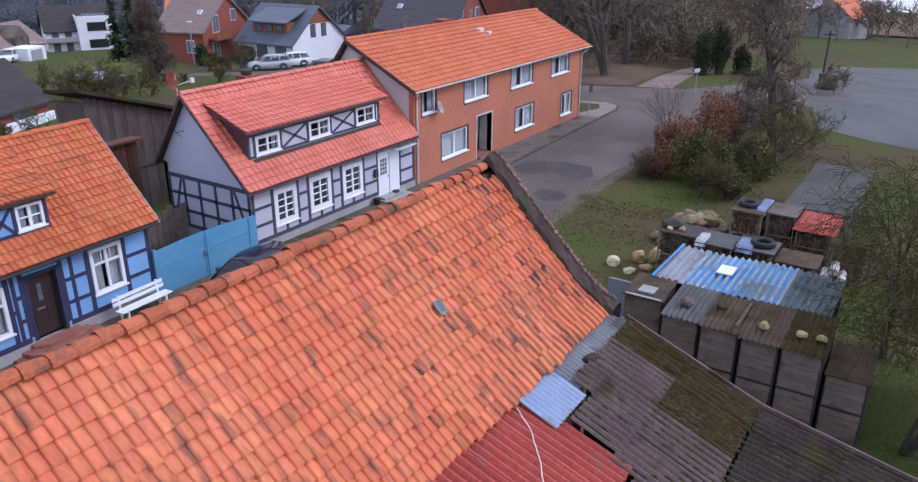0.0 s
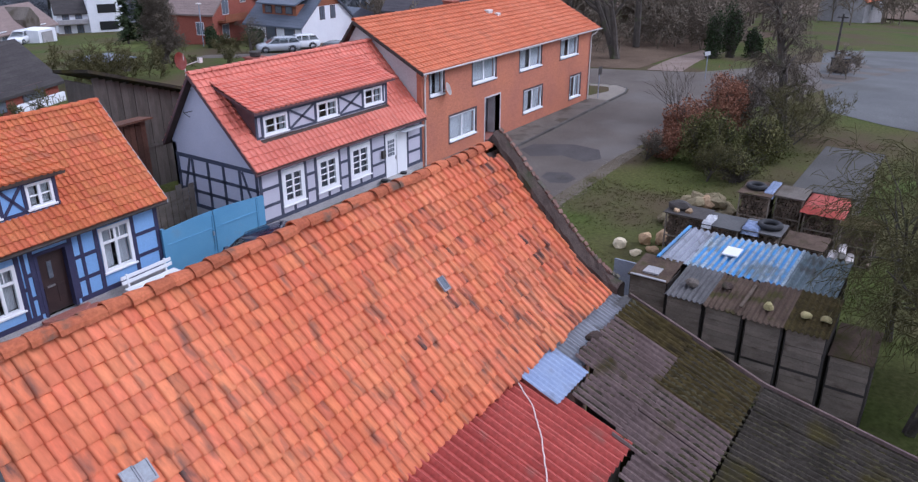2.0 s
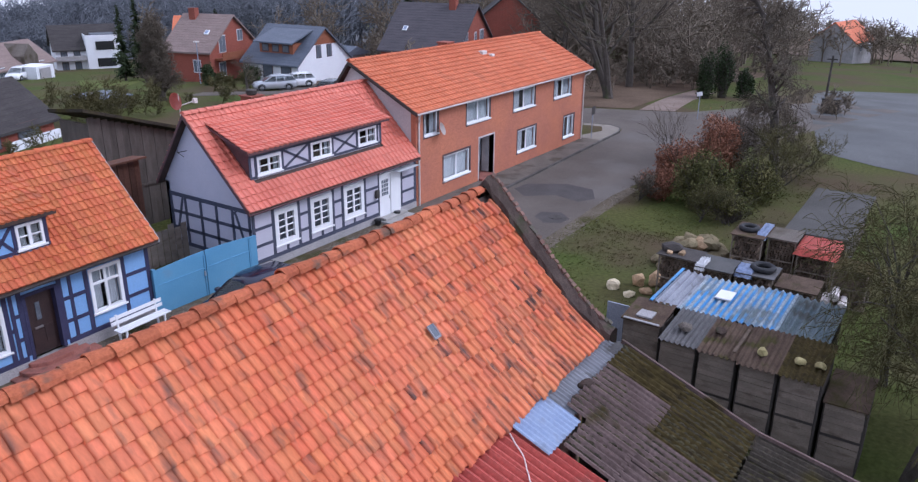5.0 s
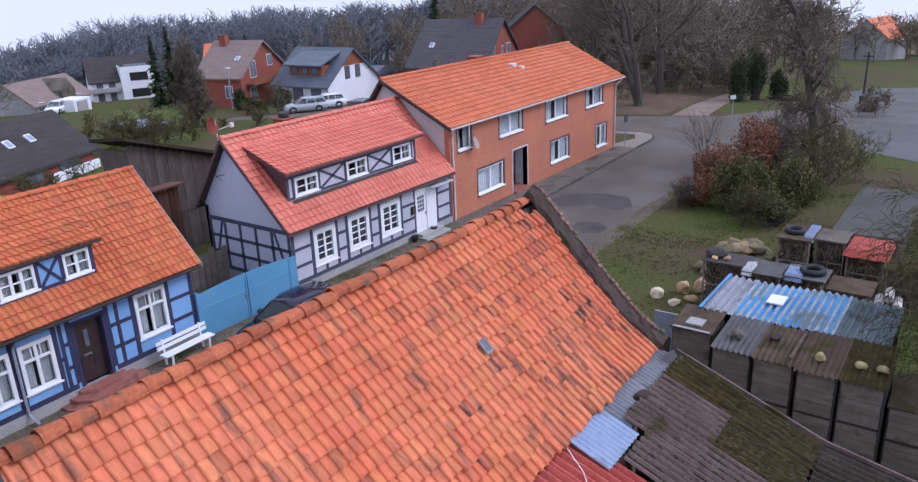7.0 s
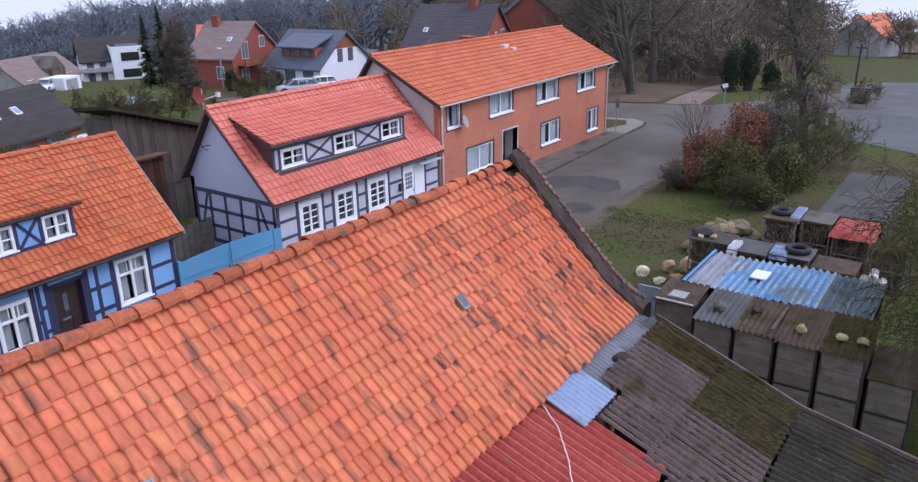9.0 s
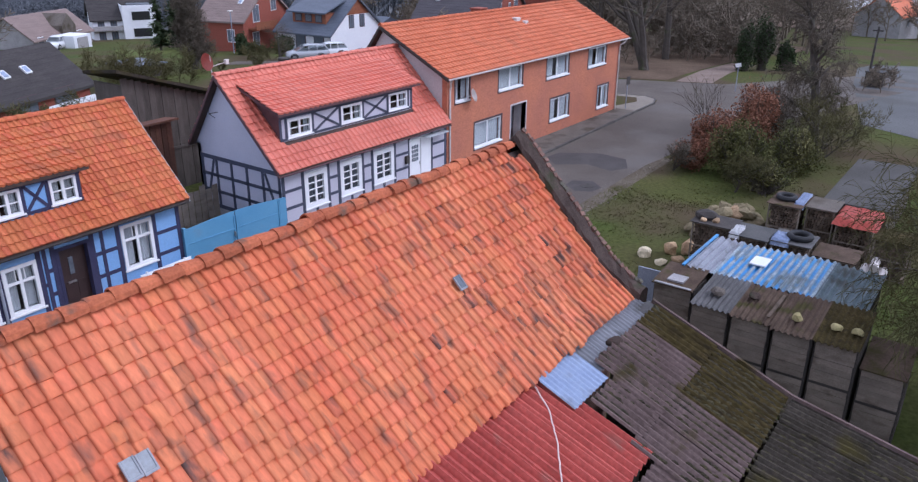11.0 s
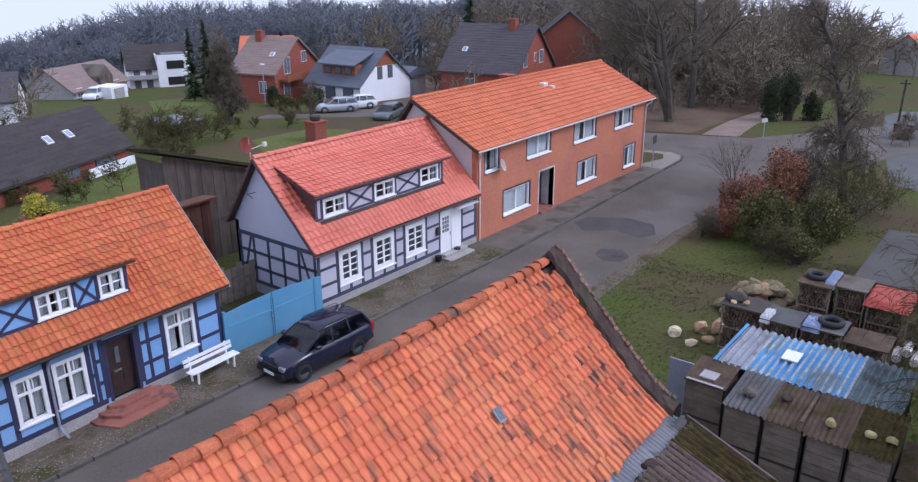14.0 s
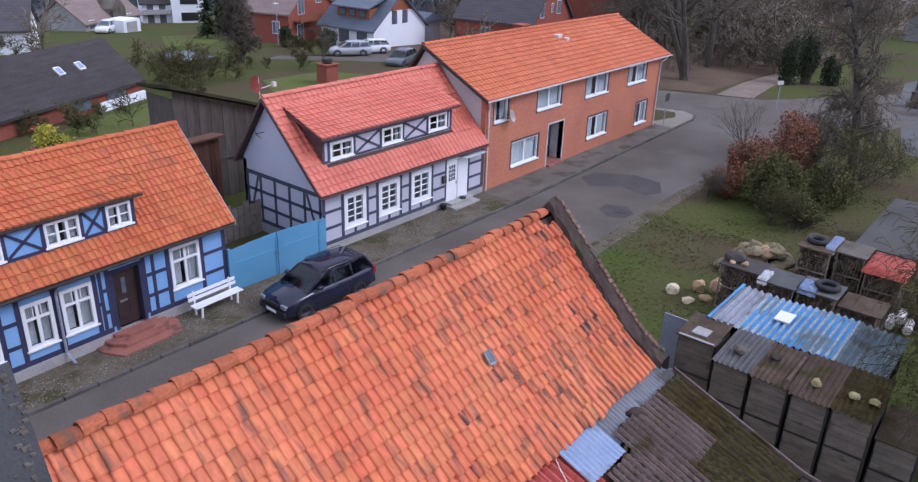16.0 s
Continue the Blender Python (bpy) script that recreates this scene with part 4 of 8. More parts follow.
def grey_house():
    Y, X0, X1 = 22.3, 19.66, 30.2
    EAVE, RIDGE, BACK = (22.0, 2.72), (25.35, 6.08), (27.5, 3.1)
    h = thing("house", "grey half-timbered cottage with red tiled roof and long dormer", "house", (25, 25, 0), "houses along the street")
    wins = [(20.83, 22.08), (22.84, 24.14), (24.9, 26.25)]
    holes = [(a, b, 0.85, 2.36) for a, b in wins] + [(27.42, 28.95, 0.15, 2.36)]
    bm = bmesh.new()
    wall_x(bm, X0, X1, Y, Y + 0.25, 0.42, 2.85, holes)
    box(bm, X0, X1, 27.1, 27.35, 0, 3.1)
    prism(bm, [(X0, Y + 0.25, 0.42), (X0, 27.35, 0.42), (X0, 27.35, 3.15), (X0, 25.35, 5.93), (X0, Y + 0.25, 2.85)], (0.25, 0, 0))
    part("wall", bm, M_GREY_INFILL, h, "pale grey limewashed infill")
    bm = bmesh.new()
    wall_x(bm, X0 - 0.02, X1, Y - 0.03, Y + 0.24, 0, 0.42, [(27.42, 28.95, 0.15, 0.42)])
    box(bm, X0 - 0.03, X0 + 0.2, Y + 0.24, 27.3, 0, 0.42)
    part("plinth", bm, M_PLINTH, h, "rendered grey plinth")
    part("floor", boxes((X0 + 0.3, X1 - 0.1, Y + 0.3, 27.0, 0.3, 0.36), (X0 + 0.3, X1 - 0.1, Y + 0.3, 27.0, 2.72, 2.78)), M_ROOM, h)
    part("partition", boxes((X0 + 0.3, X1 - 0.1, Y + 1.9, Y + 2.0, 0.36, 2.72)), M_ROOM, h)
    B = M_BEAM_GREY
    top, sil = 2.66, 0.5
    bars = [(X0, sil, 27.4, sil, 0.16), (28.97, sil, X1, sil, 0.16), (X0, top, X1, top, 0.16)]
    for x in (X0 + 0.08, 20.75, 22.16, 22.76, 24.22, 24.82, 26.33, 27.34, 29.02, 30.1):
        bars.append((x, sil + 0.08, x, top - 0.08, 0.14))
    for a, b in ((X0 + 0.15, 20.68), (22.23, 22.69), (24.29, 24.75), (26.4, 27.27), (29.09, 30.03)):
        for z in (1.15, 1.85):
            bars.append((a, z, b, z, 0.12))
    for a, b in ((20.82, 22.09), (22.83, 24.15), (24.89, 26.26)):
        bars.append(((a + b) / 2, sil + 0.08, (a + b) / 2, 0.8, 0.12))
    beams(h, B, Y, bars)
    side = [(Y, 0.5, 27.2, 0.5, 0.16), (Y, 1.15, 27.2, 1.15, 0.13), (Y, 1.85, 27.2, 1.85, 0.13), (Y, 2.6, 27.2, 2.6, 0.17)]
    for i, y in enumerate((22.4, 23.35, 24.3, 25.25, 26.2, 27.1)):
        side.append((y, 0.58, y, 2.52, 0.14))
    side += [(22.5, 0.6, 23.2, 2.5, 0.12), (27.0, 0.6, 26.35, 2.5, 0.12)]
    beams_side(h, B, X0, side)
    # Full-width grey-blue sheet behind the glass puts the sky's reflection into colour.
    for a, b in wins:
        window(h, a, b, 0.85, 2.36, Y, 2, case=0.2, label="white casement window with small panes", curtain=1.0, pane_backing=M_PANE_SKY,
               bars=[(0.25, 0.03), (0.5, 0.03), (0.75, 0.03)])
    # door with side panel
    d = part("door", boxes((27.42, 28.2, Y + 0.02, Y + 0.08, 0.15, 2.3)), M_WHITE, h, "white panelled front door with small panes", bevel=0.008)
    part("door_frame", boxes((27.34, 27.42, Y - 0.04, Y + 0.1, 0.12, 2.4), (28.2, 28.95, Y - 0.02, Y + 0.06, 0.15, 2.36), (27.42, 28.95, Y - 0.05, Y + 0.1, 2.3, 2.4)), M_WHITE, d)
    g = bmesh.new()
    for i in range(3):
        for j in range(4):
            box(g, 27.56 + i * 0.17, 27.69 + i * 0.17, Y + 0.01, Y + 0.02, 1.3 + j * 0.2, 1.46 + j * 0.2)
    part("door_panes", g, M_ROOFGLASS, d, "small dark panes")
    part("door_handle", boxes((28.1, 28.13, Y - 0.03, Y + 0.02, 1.08, 1.24)), M_CHROME, d)
    part("letter_box", boxes((27.0, 27.24, Y - 0.14, Y - 0.025, 1.35, 1.72)), M_POST, h, "dark letter box", bevel=0.01)
    part("doorstep", boxes((27.2, 29.1, Y - 0.75, Y - 0.03, 0, 0.2), (27.3, 29.0, Y - 0.4, Y - 0.03, 0.2, 0.33)), M_CONC, h, bevel=0.02)
    part("canopy", boxes((28.25, 29.85, Y - 0.5, Y - 0.03, 2.4, 2.42)), M_CURTAIN, h, "pale translucent door canopy")
    # roof
    roof = roof_base(h, 19.36, X1, EAVE, RIDGE, BACK, label="red clay tiles in even courses")
    DE, DT = (22.55, 4.83), (24.95, 5.72)
    dx0, dx1 = 20.0, 28.55

    def open_front(p):
        return not (dx0 + 0.35 < p.x < dx1 - 0.25 and 22.78 < p.y < 24.8)

    mats = (M_TILE_RED, M_TILE_RED_FAR)
    tiled_slope(roof, 19.36, X1, EAVE, RIDGE, 0.27, 0.33, mats, open_front, lambda p: p.x < 24 and p.y < 23.3, 0.004, seed=5, most=200)
    tiled_slope(roof, 19.36, X1, BACK, RIDGE, 0.27, 0.33, mats, None, None, 0.004, seed=6)
    ridge_row(roof, 19.36, X1, RIDGE[0], RIDGE[1] + 0.03, 0.36, 0.12, M_TILE_RED, 7, 0.004)
    part("bargeboard", barge(19.32, EAVE, RIDGE, BACK, 0.15, 0.04), M_BARGE, h, "dark brown verge board")
    # dormer
    dm = part("dormer", dormer_body(h, dx0 + 0.3, dx1 - 0.2, 22.9, EAVE, RIDGE, DE, DT, [(20.7, 21.97, 3.72, 4.46), (23.66, 24.93, 3.74, 4.5), (26.68, 27.96, 3.76, 4.54)]), M_GREY_INFILL, h, "long shed dormer with timbers and windows")
    dr = part("dormer_roof", dormer_roof(dx0, dx1, DE, DT), M_BARGE, h)
    tiled_slope(dr, dx0, dx1, DE, DT, 0.27, 0.31, mats, None, lambda p: p.x < 23.5, 0.004, seed=8, most=100)
    dy = 22.9
    zb, zt = 3.72, 4.5
    dwin = [(20.7, 21.97), (23.66, 24.93), (26.68, 27.96)]
    for i, (a, b) in enumerate(dwin):
        window(h, a, b, 3.72 + 0.02 * i, 4.46 + 0.04 * i, dy, 2, case=0.1, label="white dormer window with small panes", curtain=0.4, bars=[(0.5, 0.03)])
    bars = [(dx0 + 0.32, zb - 0.02, dx1 - 0.22, zb - 0.02, 0.1), (dx0 + 0.32, zt + 0.06, dx1 - 0.22, zt + 0.06, 0.1)]
    xs = [dx0 + 0.34] + [v for w in dwin for v in (w[0] - 0.07, w[1] + 0.07)] + [dx1 - 0.28]
    for x in xs:
        bars.append((x, zb + 0.03, x, zt + 0.01, 0.12))
    for (a, b) in ((22.12, 23.52), (25.08, 26.54)):
        bars += [(a, zb + 0.04, b, zt, 0.1), (a, zt, b, zb + 0.04, 0.1)]
    beams(h, B, dy, bars)
    gutter(h, 19.3, 30.1, 21.92, 2.66, M_BARGE, 0.05)
    bm = bmesh.new()
    tube(bm, [(19.55, 25.6, 4.6), (19.1, 25.55, 4.62), (19.08, 25.55, 4.9)], 0.018, 6)
    tube(bm, [(19.1, 25.55, 4.62), (19.1, 25.2, 4.5)], 0.014, 6)
    part("wall_bracket", bm, M_POST, h, "thin dark iron bracket on the gable")
    return h


def barge(x, eave, ridge, back, w=0.2, t=0.05):
    bm = bmesh.new()
    for (a, b) in ((eave, ridge), (back, ridge)):
        prism(bm, [(x, a[0], a[1] - w), (x, b[0], b[1] - w), (x, b[0], b[1] + 0.02), (x, a[0], a[1] + 0.02)], (t, 0, 0))
    return bm


def dormer_body(house, x0, x1, y, eave, ridge, de, dt, holes=()):
    """Front and cheeks of a shed dormer standing on the main slope."""
    k = (ridge[1] - eave[1]) / (ridge[0] - eave[0])
    zf = eave[1] + (y - eave[0]) * k - 0.05
    kd = (dt[1] - de[1]) / (dt[0] - de[0])
    zt = de[1] + (y - de[0]) * kd - 0.1
    yt = dt[0] + 0.1
    zz = eave[1] + (yt - eave[0]) * k
    for x in (x0 + 0.02, x1 - 0.14):
        bm = bmesh.new()
        prism(bm, [(x, y + 0.02, zf - 0.1), (x, yt, zz - 0.15), (x, yt, dt[1] - 0.1), (x, y + 0.02, zt)], (0.12, 0, 0))
        part('dormer_cheek', bm, M_BARGE, house, 'dark brown clad dormer side')
    bm = bmesh.new()
    xs = sorted({x0 + 0.12, x1 - 0.12, *[h[0] for h in holes], *[h[1] for h in holes]})
    zs = sorted({zf - 0.3, zt, *[h[2] for h in holes], *[h[3] for h in holes]})
    for xa, xb in zip(xs, xs[1:]):
        for za, zb in zip(zs, zs[1:]):
            if not any(h[0] < (xa + xb) / 2 < h[1] and h[2] < (za + zb) / 2 < h[3] for h in holes):
                box(bm, xa, xb, y + 0.002, y + 0.1, za, zb)
    bmesh.ops.remove_doubles(bm, verts=bm.verts[:], dist=1e-4)
    return bm


def dormer_roof(x0, x1, de, dt, t=0.12):
    bm = bmesh.new()
    prism(bm, [(x0, de[0], de[1] - t), (x0, dt[0] + 0.15, dt[1] - t), (x0, dt[0] + 0.15, dt[1] - 0.01), (x0, de[0], de[1] - 0.01)], (x1 - x0, 0, 0))
    return bm


grey_house()


# ---- brick house ----
def brick_house():
    Y, X0, X1 = 22.3, 30.25, 49.4
    EAVE, RIDGE, BACK = (21.98, 4.86), (26.2, 6.98), (28.0, 4.7)
    h = thing("house", "long two-storey red brick house with orange tiled roof", "house", (40, 26, 0), "houses along the street")
    low = [(32.6, 35.1, 0.86, 2.2), (40.35, 42.65, 0.84, 2.18), (46.5, 48.05, 0.6, 2.05)]
    up = [(30.92, 32.1, 3.52, 4.72), (34.75, 37.1, 3.5, 4.68), (39.75, 42.35, 3.44, 4.66), (44.9, 47.35, 3.44, 4.62)]
    door = (36.05, 37.6, 0.12, 2.52)
    holes = low + up + [door]
    bm = bmesh.new()
    wall_x(bm, X0, X1, Y, Y + 0.3, 0, 4.95, holes)
    box(bm, X0, X1, 27.5, 27.8, 0, 4.8)
    prism(bm, [(X1 - 0.3, Y + 0.3, 0), (X1 - 0.3, 27.5, 0), (X1 - 0.3, 27.5, 5.0), (X1 - 0.3, 26.2, 6.8), (X1 - 0.3, Y + 0.3, 4.9)], (0.3, 0, 0))
    part("wall", bm, M_BRICK, h, "red-orange brick walls, patched in places")
    bm = bmesh.new()
    prism(bm, [(X0, Y + 0.3, 0), (X0, 27.5, 0), (X0, 27.5, 5.0), (X0, 26.2, 6.8), (X0, Y + 0.3, 4.9)], (0.3, 0, 0))
    part("gable_wall", bm, M_RENDER_GREY, h, "pale grey rendered gable")
    part("floor", boxes((X0 + 0.35, X1 - 0.35, Y + 0.35, 27.4, 0.1, 0.16), (X0 + 0.35, X1 - 0.35, Y + 0.35, 27.4, 2.75, 2.85), (X0 + 0.35, X1 - 0.35, Y + 0.35, 27.4, 4.78, 4.84)), M_ROOM, h)
    part("partition", boxes((X0 + 0.35, 35.8, Y + 2.4, Y + 2.5, 0.16, 4.78), (37.9, X1 - 0.35, Y + 2.4, Y + 2.5, 0.16, 4.78)), M_ROOM, h)
    for i, (a, b, c, d) in enumerate(low + up):
        w = b - a
        s = bmesh.new()
        for q in ((a - 0.09, a, Y - 0.012, Y + 0.1, c - 0.12, d + 0.1), (b, b + 0.1, Y - 0.012, Y + 0.1, c - 0.12, d + 0.1), (a, b, Y - 0.012, Y + 0.1, d, d + 0.1),
                  (a, b, Y - 0.012, Y + 0.1, c - 0.12, c)):
            box(s, *q)
        win = window(h, a, b, c, d, Y + 0.07, 2 if w > 1.3 else 1, case=0.08, label="white framed window with net curtain", curtain=1.0 if i in (0, 4) else 0.75, sill=False)
        part("surround", s, M_SURROUND, win, "dark brick window surround")
        part("window_sill", boxes((a - 0.03, b + 0.03, Y - 0.1, Y + 0.06, c - 0.03, c + 0.04)), M_WHITE, win)
    # recessed doorway
    a, b, c, d = door
    part("door_frame", boxes((a - 0.08, a, Y - 0.02, Y + 0.8, c, d + 0.08), (b, b + 0.08, Y - 0.02, Y + 0.8, c, d + 0.08), (a, b, Y - 0.02, Y + 0.8, d, d + 0.08)), M_RENDER_GREY, h, "pale grey rendered door recess")
    dd = part("door", boxes((a, b, Y + 0.8, Y + 0.87, c + 0.12, d)), M_DARKWOOD, h, "dark recessed entrance door")
    part("door_pane", boxes((a + 0.12, b - 0.12, Y + 0.78, Y + 0.8, 0.9, 2.3)), M_ROOFGLASS, dd)
    part("door_handle", boxes((a + 0.7, a + 0.74, Y + 0.75, Y + 0.8, 1.1, 1.3)), M_CHROME, dd)
    part("doorstep", boxes((a, b, Y - 0.25, Y + 0.8, 0.05, c + 0.12)), M_STEP, h, bevel=0.015)
    roof = roof_base(h, 29.95, 50.0, EAVE, RIDGE, BACK, label="bright orange interlocking tiles")
    mats = (M_TILE_BH, M_TILE_BH_FAR)
    tiled_slope(roof, 29.95, 50.0, EAVE, RIDGE, 0.3, 0.36, mats, None, lambda p: p.x < 38.5, 0.003, amp=0.028, seed=11)
    tiled_slope(roof, 29.95, 50.0, BACK, RIDGE, 0.3, 0.36, mats, None, None, 0.003, amp=0.028, seed=12)
    ridge_row(roof, 29.95, 50.0, RIDGE[0], RIDGE[1] + 0.03, 0.42, 0.12, M_TILE_BH, 13, 0.003)
    part("bargeboard", barge(29.9, EAVE, RIDGE, BACK, 0.16), M_POST, h, "dark verge board")
    part("bargeboard", barge(50.0, EAVE, RIDGE, BACK, 0.2), M_POST, h)
    gutter(h, 29.95, 50.1, 21.9, 4.84, M_PIPE, 0.07)
    for x, bx in ((30.1, 30.42), (49.5, 49.25)):
        bm = bmesh.new()
        tube(bm, [(x, 21.92, 4.78), (x, 21.98, 4.62), (bx, 22.2, 4.42), (bx, 22.24, 4.2), (bx, 22.24, 0.12)], 0.05, 8)
        part("downpipe", bm, M_PIPE, h, "pale plastic downpipe")
    part("roof_vent", boxes((40.6, 41.1, 25.0, 25.35, 6.36, 6.62), (41.15, 41.5, 24.7, 25.0, 6.2, 6.42)), M_PIPE, h, "pale roof vents", bevel=0.03)
    part("chimney", boxes((38.6, 39.3, 26.25, 26.9, 6.5, 7.15), (38.55, 39.35, 26.2, 26.95, 7.15, 7.22)), M_BRICK_RED, h)
    # small dish
    bm = bmesh.new()
    dish(bm, (32.05, 22.05, 3.75), 0.33, (0.3, -1, 0.4))
    part("dish", bm, M_PIPE, h, "small pale satellite dish beside the upper window")
    return h


def dish(bm, c, r, face):
    n = Vector(face).normalized()
    a = n.orthogonal().normalized()
    b = n.cross(a)
    rings = []
    for j in range(5):
        f = (j + 0.001) / 4
        rings.append([bm.verts.new(Vector(c) + (a * math.cos(k * math.tau / 16) + b * math.sin(k * math.tau / 16)) * r * f + n * (f * f * r * 0.25)) for k in range(16)])
    for u, v in zip(rings, rings[1:]):
        for k in range(16):
            bm.faces.new((u[k], u[(k + 1) % 16], v[(k + 1) % 16], v[k]))
    bmesh.ops.solidify(bm, geom=bm.faces[:], thickness=0.012)
    tube(bm, [Vector(c) - n * 0.02, Vector(c) - n * 0.2], 0.02, 6)


brick_house()
bm = bmesh.new()
tube(bm, [(49.9, 21.75, 0.1), (49.9, 21.75, 2.2)], 0.035, 8)
sp = thing("road_sign", "road sign seen from behind on a grey pole", "sign", (49.9, 21.75, 0.1))
part("pole", bm, M_GREYPIPE, sp)
part("plate", boxes((49.6, 50.2, 21.69, 21.712, 1.75, 2.3)), M_POST, sp, "dark back of the plate", bevel=0.01)


# ---- blue half-timbered house ----
def blue_house():
    Y, X0, X1 = 22.2, 2.0, 15.05
    EAVE, RIDGE, BACK = (21.88, 2.92), (24.75, 5.92), (27.6, 2.92)
    h = thing("house", "blue half-timbered cottage with orange tiled roof and dormer", "house", (9, 24.5, 0), "houses along the street")
    big = [(12.84, 13.98, 1.06, 2.6), (9.12, 10.12, 0.95, 2.45), (7.98, 8.88, 0.92, 2.42), (6.4, 7.3, 0.92, 2.42), (4.3, 5.2, 0.92, 2.42)]
    door = (10.72, 11.78, 0.45, 2.55)
    bm = bmesh.new()
    wall_x(bm, X0, X1, Y, Y + 0.25, 0.45, 3.0, big + [door])
    box(bm, X0, X1, 27.1, 27.35, 0, 3.1)
    for x in (X0, X1 - 0.25):
        prism(bm, [(x, Y + 0.25, 0.45), (x, 27.1, 0.45), (x, 27.1, 3.1), (x, 24.75, 5.75), (x, Y + 0.25, 3.0)], (0.25, 0, 0))
    part("wall", bm, M_BLUE_INFILL, h, "sky-blue painted infill")
    bm = bmesh.new()
    wall_x(bm, X0, X1 + 0.02, Y - 0.05, Y + 0.24, 0, 0.45, [(10.72, 11.78, 0.35, 0.45)])
    box(bm, X1 - 0.2, X1 + 0.03, Y + 0.24, 27.3, 0, 0.45)
    part("plinth", bm, M_PLINTH, h, "grey rendered plinth")
    part("floor", boxes((X0 + 0.3, X1 - 0.3, Y + 0.3, 27.0, 0.36, 0.42), (X0 + 0.3, X1 - 0.3, Y + 0.3, 27.0, 2.8, 2.86)), M_ROOM, h)
    part("partition", boxes((X0 + 0.3, 10.5, Y + 1.9, Y + 2.0, 0.42, 2.8), (12.0, X1 - 0.3, Y + 1.9, Y + 2.0, 0.42, 2.8)), M_ROOM, h)
    B = M_BEAM_BLUE
    sil, top = 0.54, 2.78
    bars = [(X0, sil, 10.6, sil, 0.16), (11.9, sil, X1, sil, 0.16), (X0, top, X1, top, 0.17)]
    for x in (14.98, 14.06, 12.74, 12.2, 11.87, 10.63, 10.38, 10.2, 9.04, 8.95, 7.9, 7.38, 6.32, 5.3, 4.2, 3.2):
        bars.append((x, sil + 0.08, x, top - 0.08, 0.14 if x not in (10.38, 12.2) else 0.11))
    for a, b, zs in ((14.12, 14.92, (1.2, 1.95)), (12.25, 12.68, (1.2, 1.95)), (11.93, 12.16, (1.2, 1.95)), (10.43, 10.58, (1.2, 1.95)), (10.24, 10.34, (1.55,)),
                     (7.44, 7.84, (1.2, 1.95)), (5.36, 6.26, (1.2, 1.95)), (2.1, 4.14, (1.2, 1.95))):
        for z in zs:
            bars.append((a, z, b, z, 0.12))
    beams(h, B, Y, bars)
    for a, b, c, d in big:
        win = window(h, a, b, c, d, Y, 2, case=0.11, label="white casement window with a barred top light", curtain=0.75, bars=[(0.68, 0.08)])
        for f in (0.33, 0.67):
            x = a + 0.11 + (b - a - 0.22) * f
            part("glazing_bar", boxes((x - 0.015, x + 0.015, Y - 0.012, Y + 0.03, c + (d - c) * 0.7, d - 0.12)), M_WHITE, win)
    a, b, c, d = door
    part("door_frame", boxes((a - 0.02, a + 0.08, Y - 0.03, Y + 0.3, c, d), (b - 0.08, b + 0.02, Y - 0.03, Y + 0.3, c, d), (a, b, Y - 0.03, Y + 0.3, d - 0.1, d)), M_BEAM_BLUE, h)
    dd = part("door", boxes((a + 0.08, b - 0.08, Y + 0.18, Y + 0.24, c, d - 0.1)), M_DARKWOOD, h, "dark brown panelled door", bevel=0.006)
    part("door_panel", boxes((a + 0.2, a + 0.45, Y + 0.165, Y + 0.18, 0.7, 1.3), (a + 0.6, a + 0.86, Y + 0.165, Y + 0.18, 0.7, 1.3)), M_DARKWOOD, dd)
    part("door_pane", boxes((a + 0.42, a + 0.56, Y + 0.16, Y + 0.18, 1.55, 2.1)), M_ROOFGLASS, dd)
    part("door_handle", boxes((a + 0.3, a + 0.55, Y + 0.13, Y + 0.18, 1.28, 1.33)), M_CHROME, dd)
    for i in range(3):
        st = bmesh.new()
        x0, x1, o = 10.5 - 0.3 * (2 - i), 12.05 + 0.3 * (2 - i), 0.35 + 0.33 * (2 - i)
        prism(st, [(x0, Y - 0.05, 0.06), (x0, Y - 0.05 - o * 0.35, 0.06), (x0 + 0.34, Y - 0.1 - o, 0.06), (x1 - 0.34, Y - 0.1 - o, 0.06), (x1, Y - 0.05 - o * 0.35, 0.06), (x1, Y - 0.05, 0.06)],
              (0, 0, 0.12 + 0.125 * i))
        part("doorstep", st, M_STEP, h, "worn red stone step with cut corners", bevel=0.015)
    roof = roof_base(h, X0, 15.3, EAVE, RIDGE, BACK, label="orange clay pantiles, weathered")
    dx0, dx1 = 3.0, 12.3
    DE, DT = (22.35, 4.72), (24.3, 5.62)

    def open_front(p):
        return not (dx0 + 0.3 < p.x < dx1 - 0.3 and 22.45 < p.y < 24.35)

    mats = (M_TILE_OR, M_TILE_OR_FAR)
    tiled_slope(roof, X0, 15.3, EAVE, RIDGE, 0.19, 0.3, mats, open_front, lambda p: p.x > 9.5, 0.008, seed=15, most=220)
    tiled_slope(roof, X0, 15.3, BACK, RIDGE, 0.19, 0.3, mats, None, None, 0.008, seed=16)
    ridge_row(roof, X0, 15.3, RIDGE[0], RIDGE[1] + 0.02, 0.33, 0.11, M_TILE_OR, 17, 0.006)
    part("bargeboard", barge(15.3, EAVE, RIDGE, BACK, 0.14), M_PLINTH, h, "grey verge board")
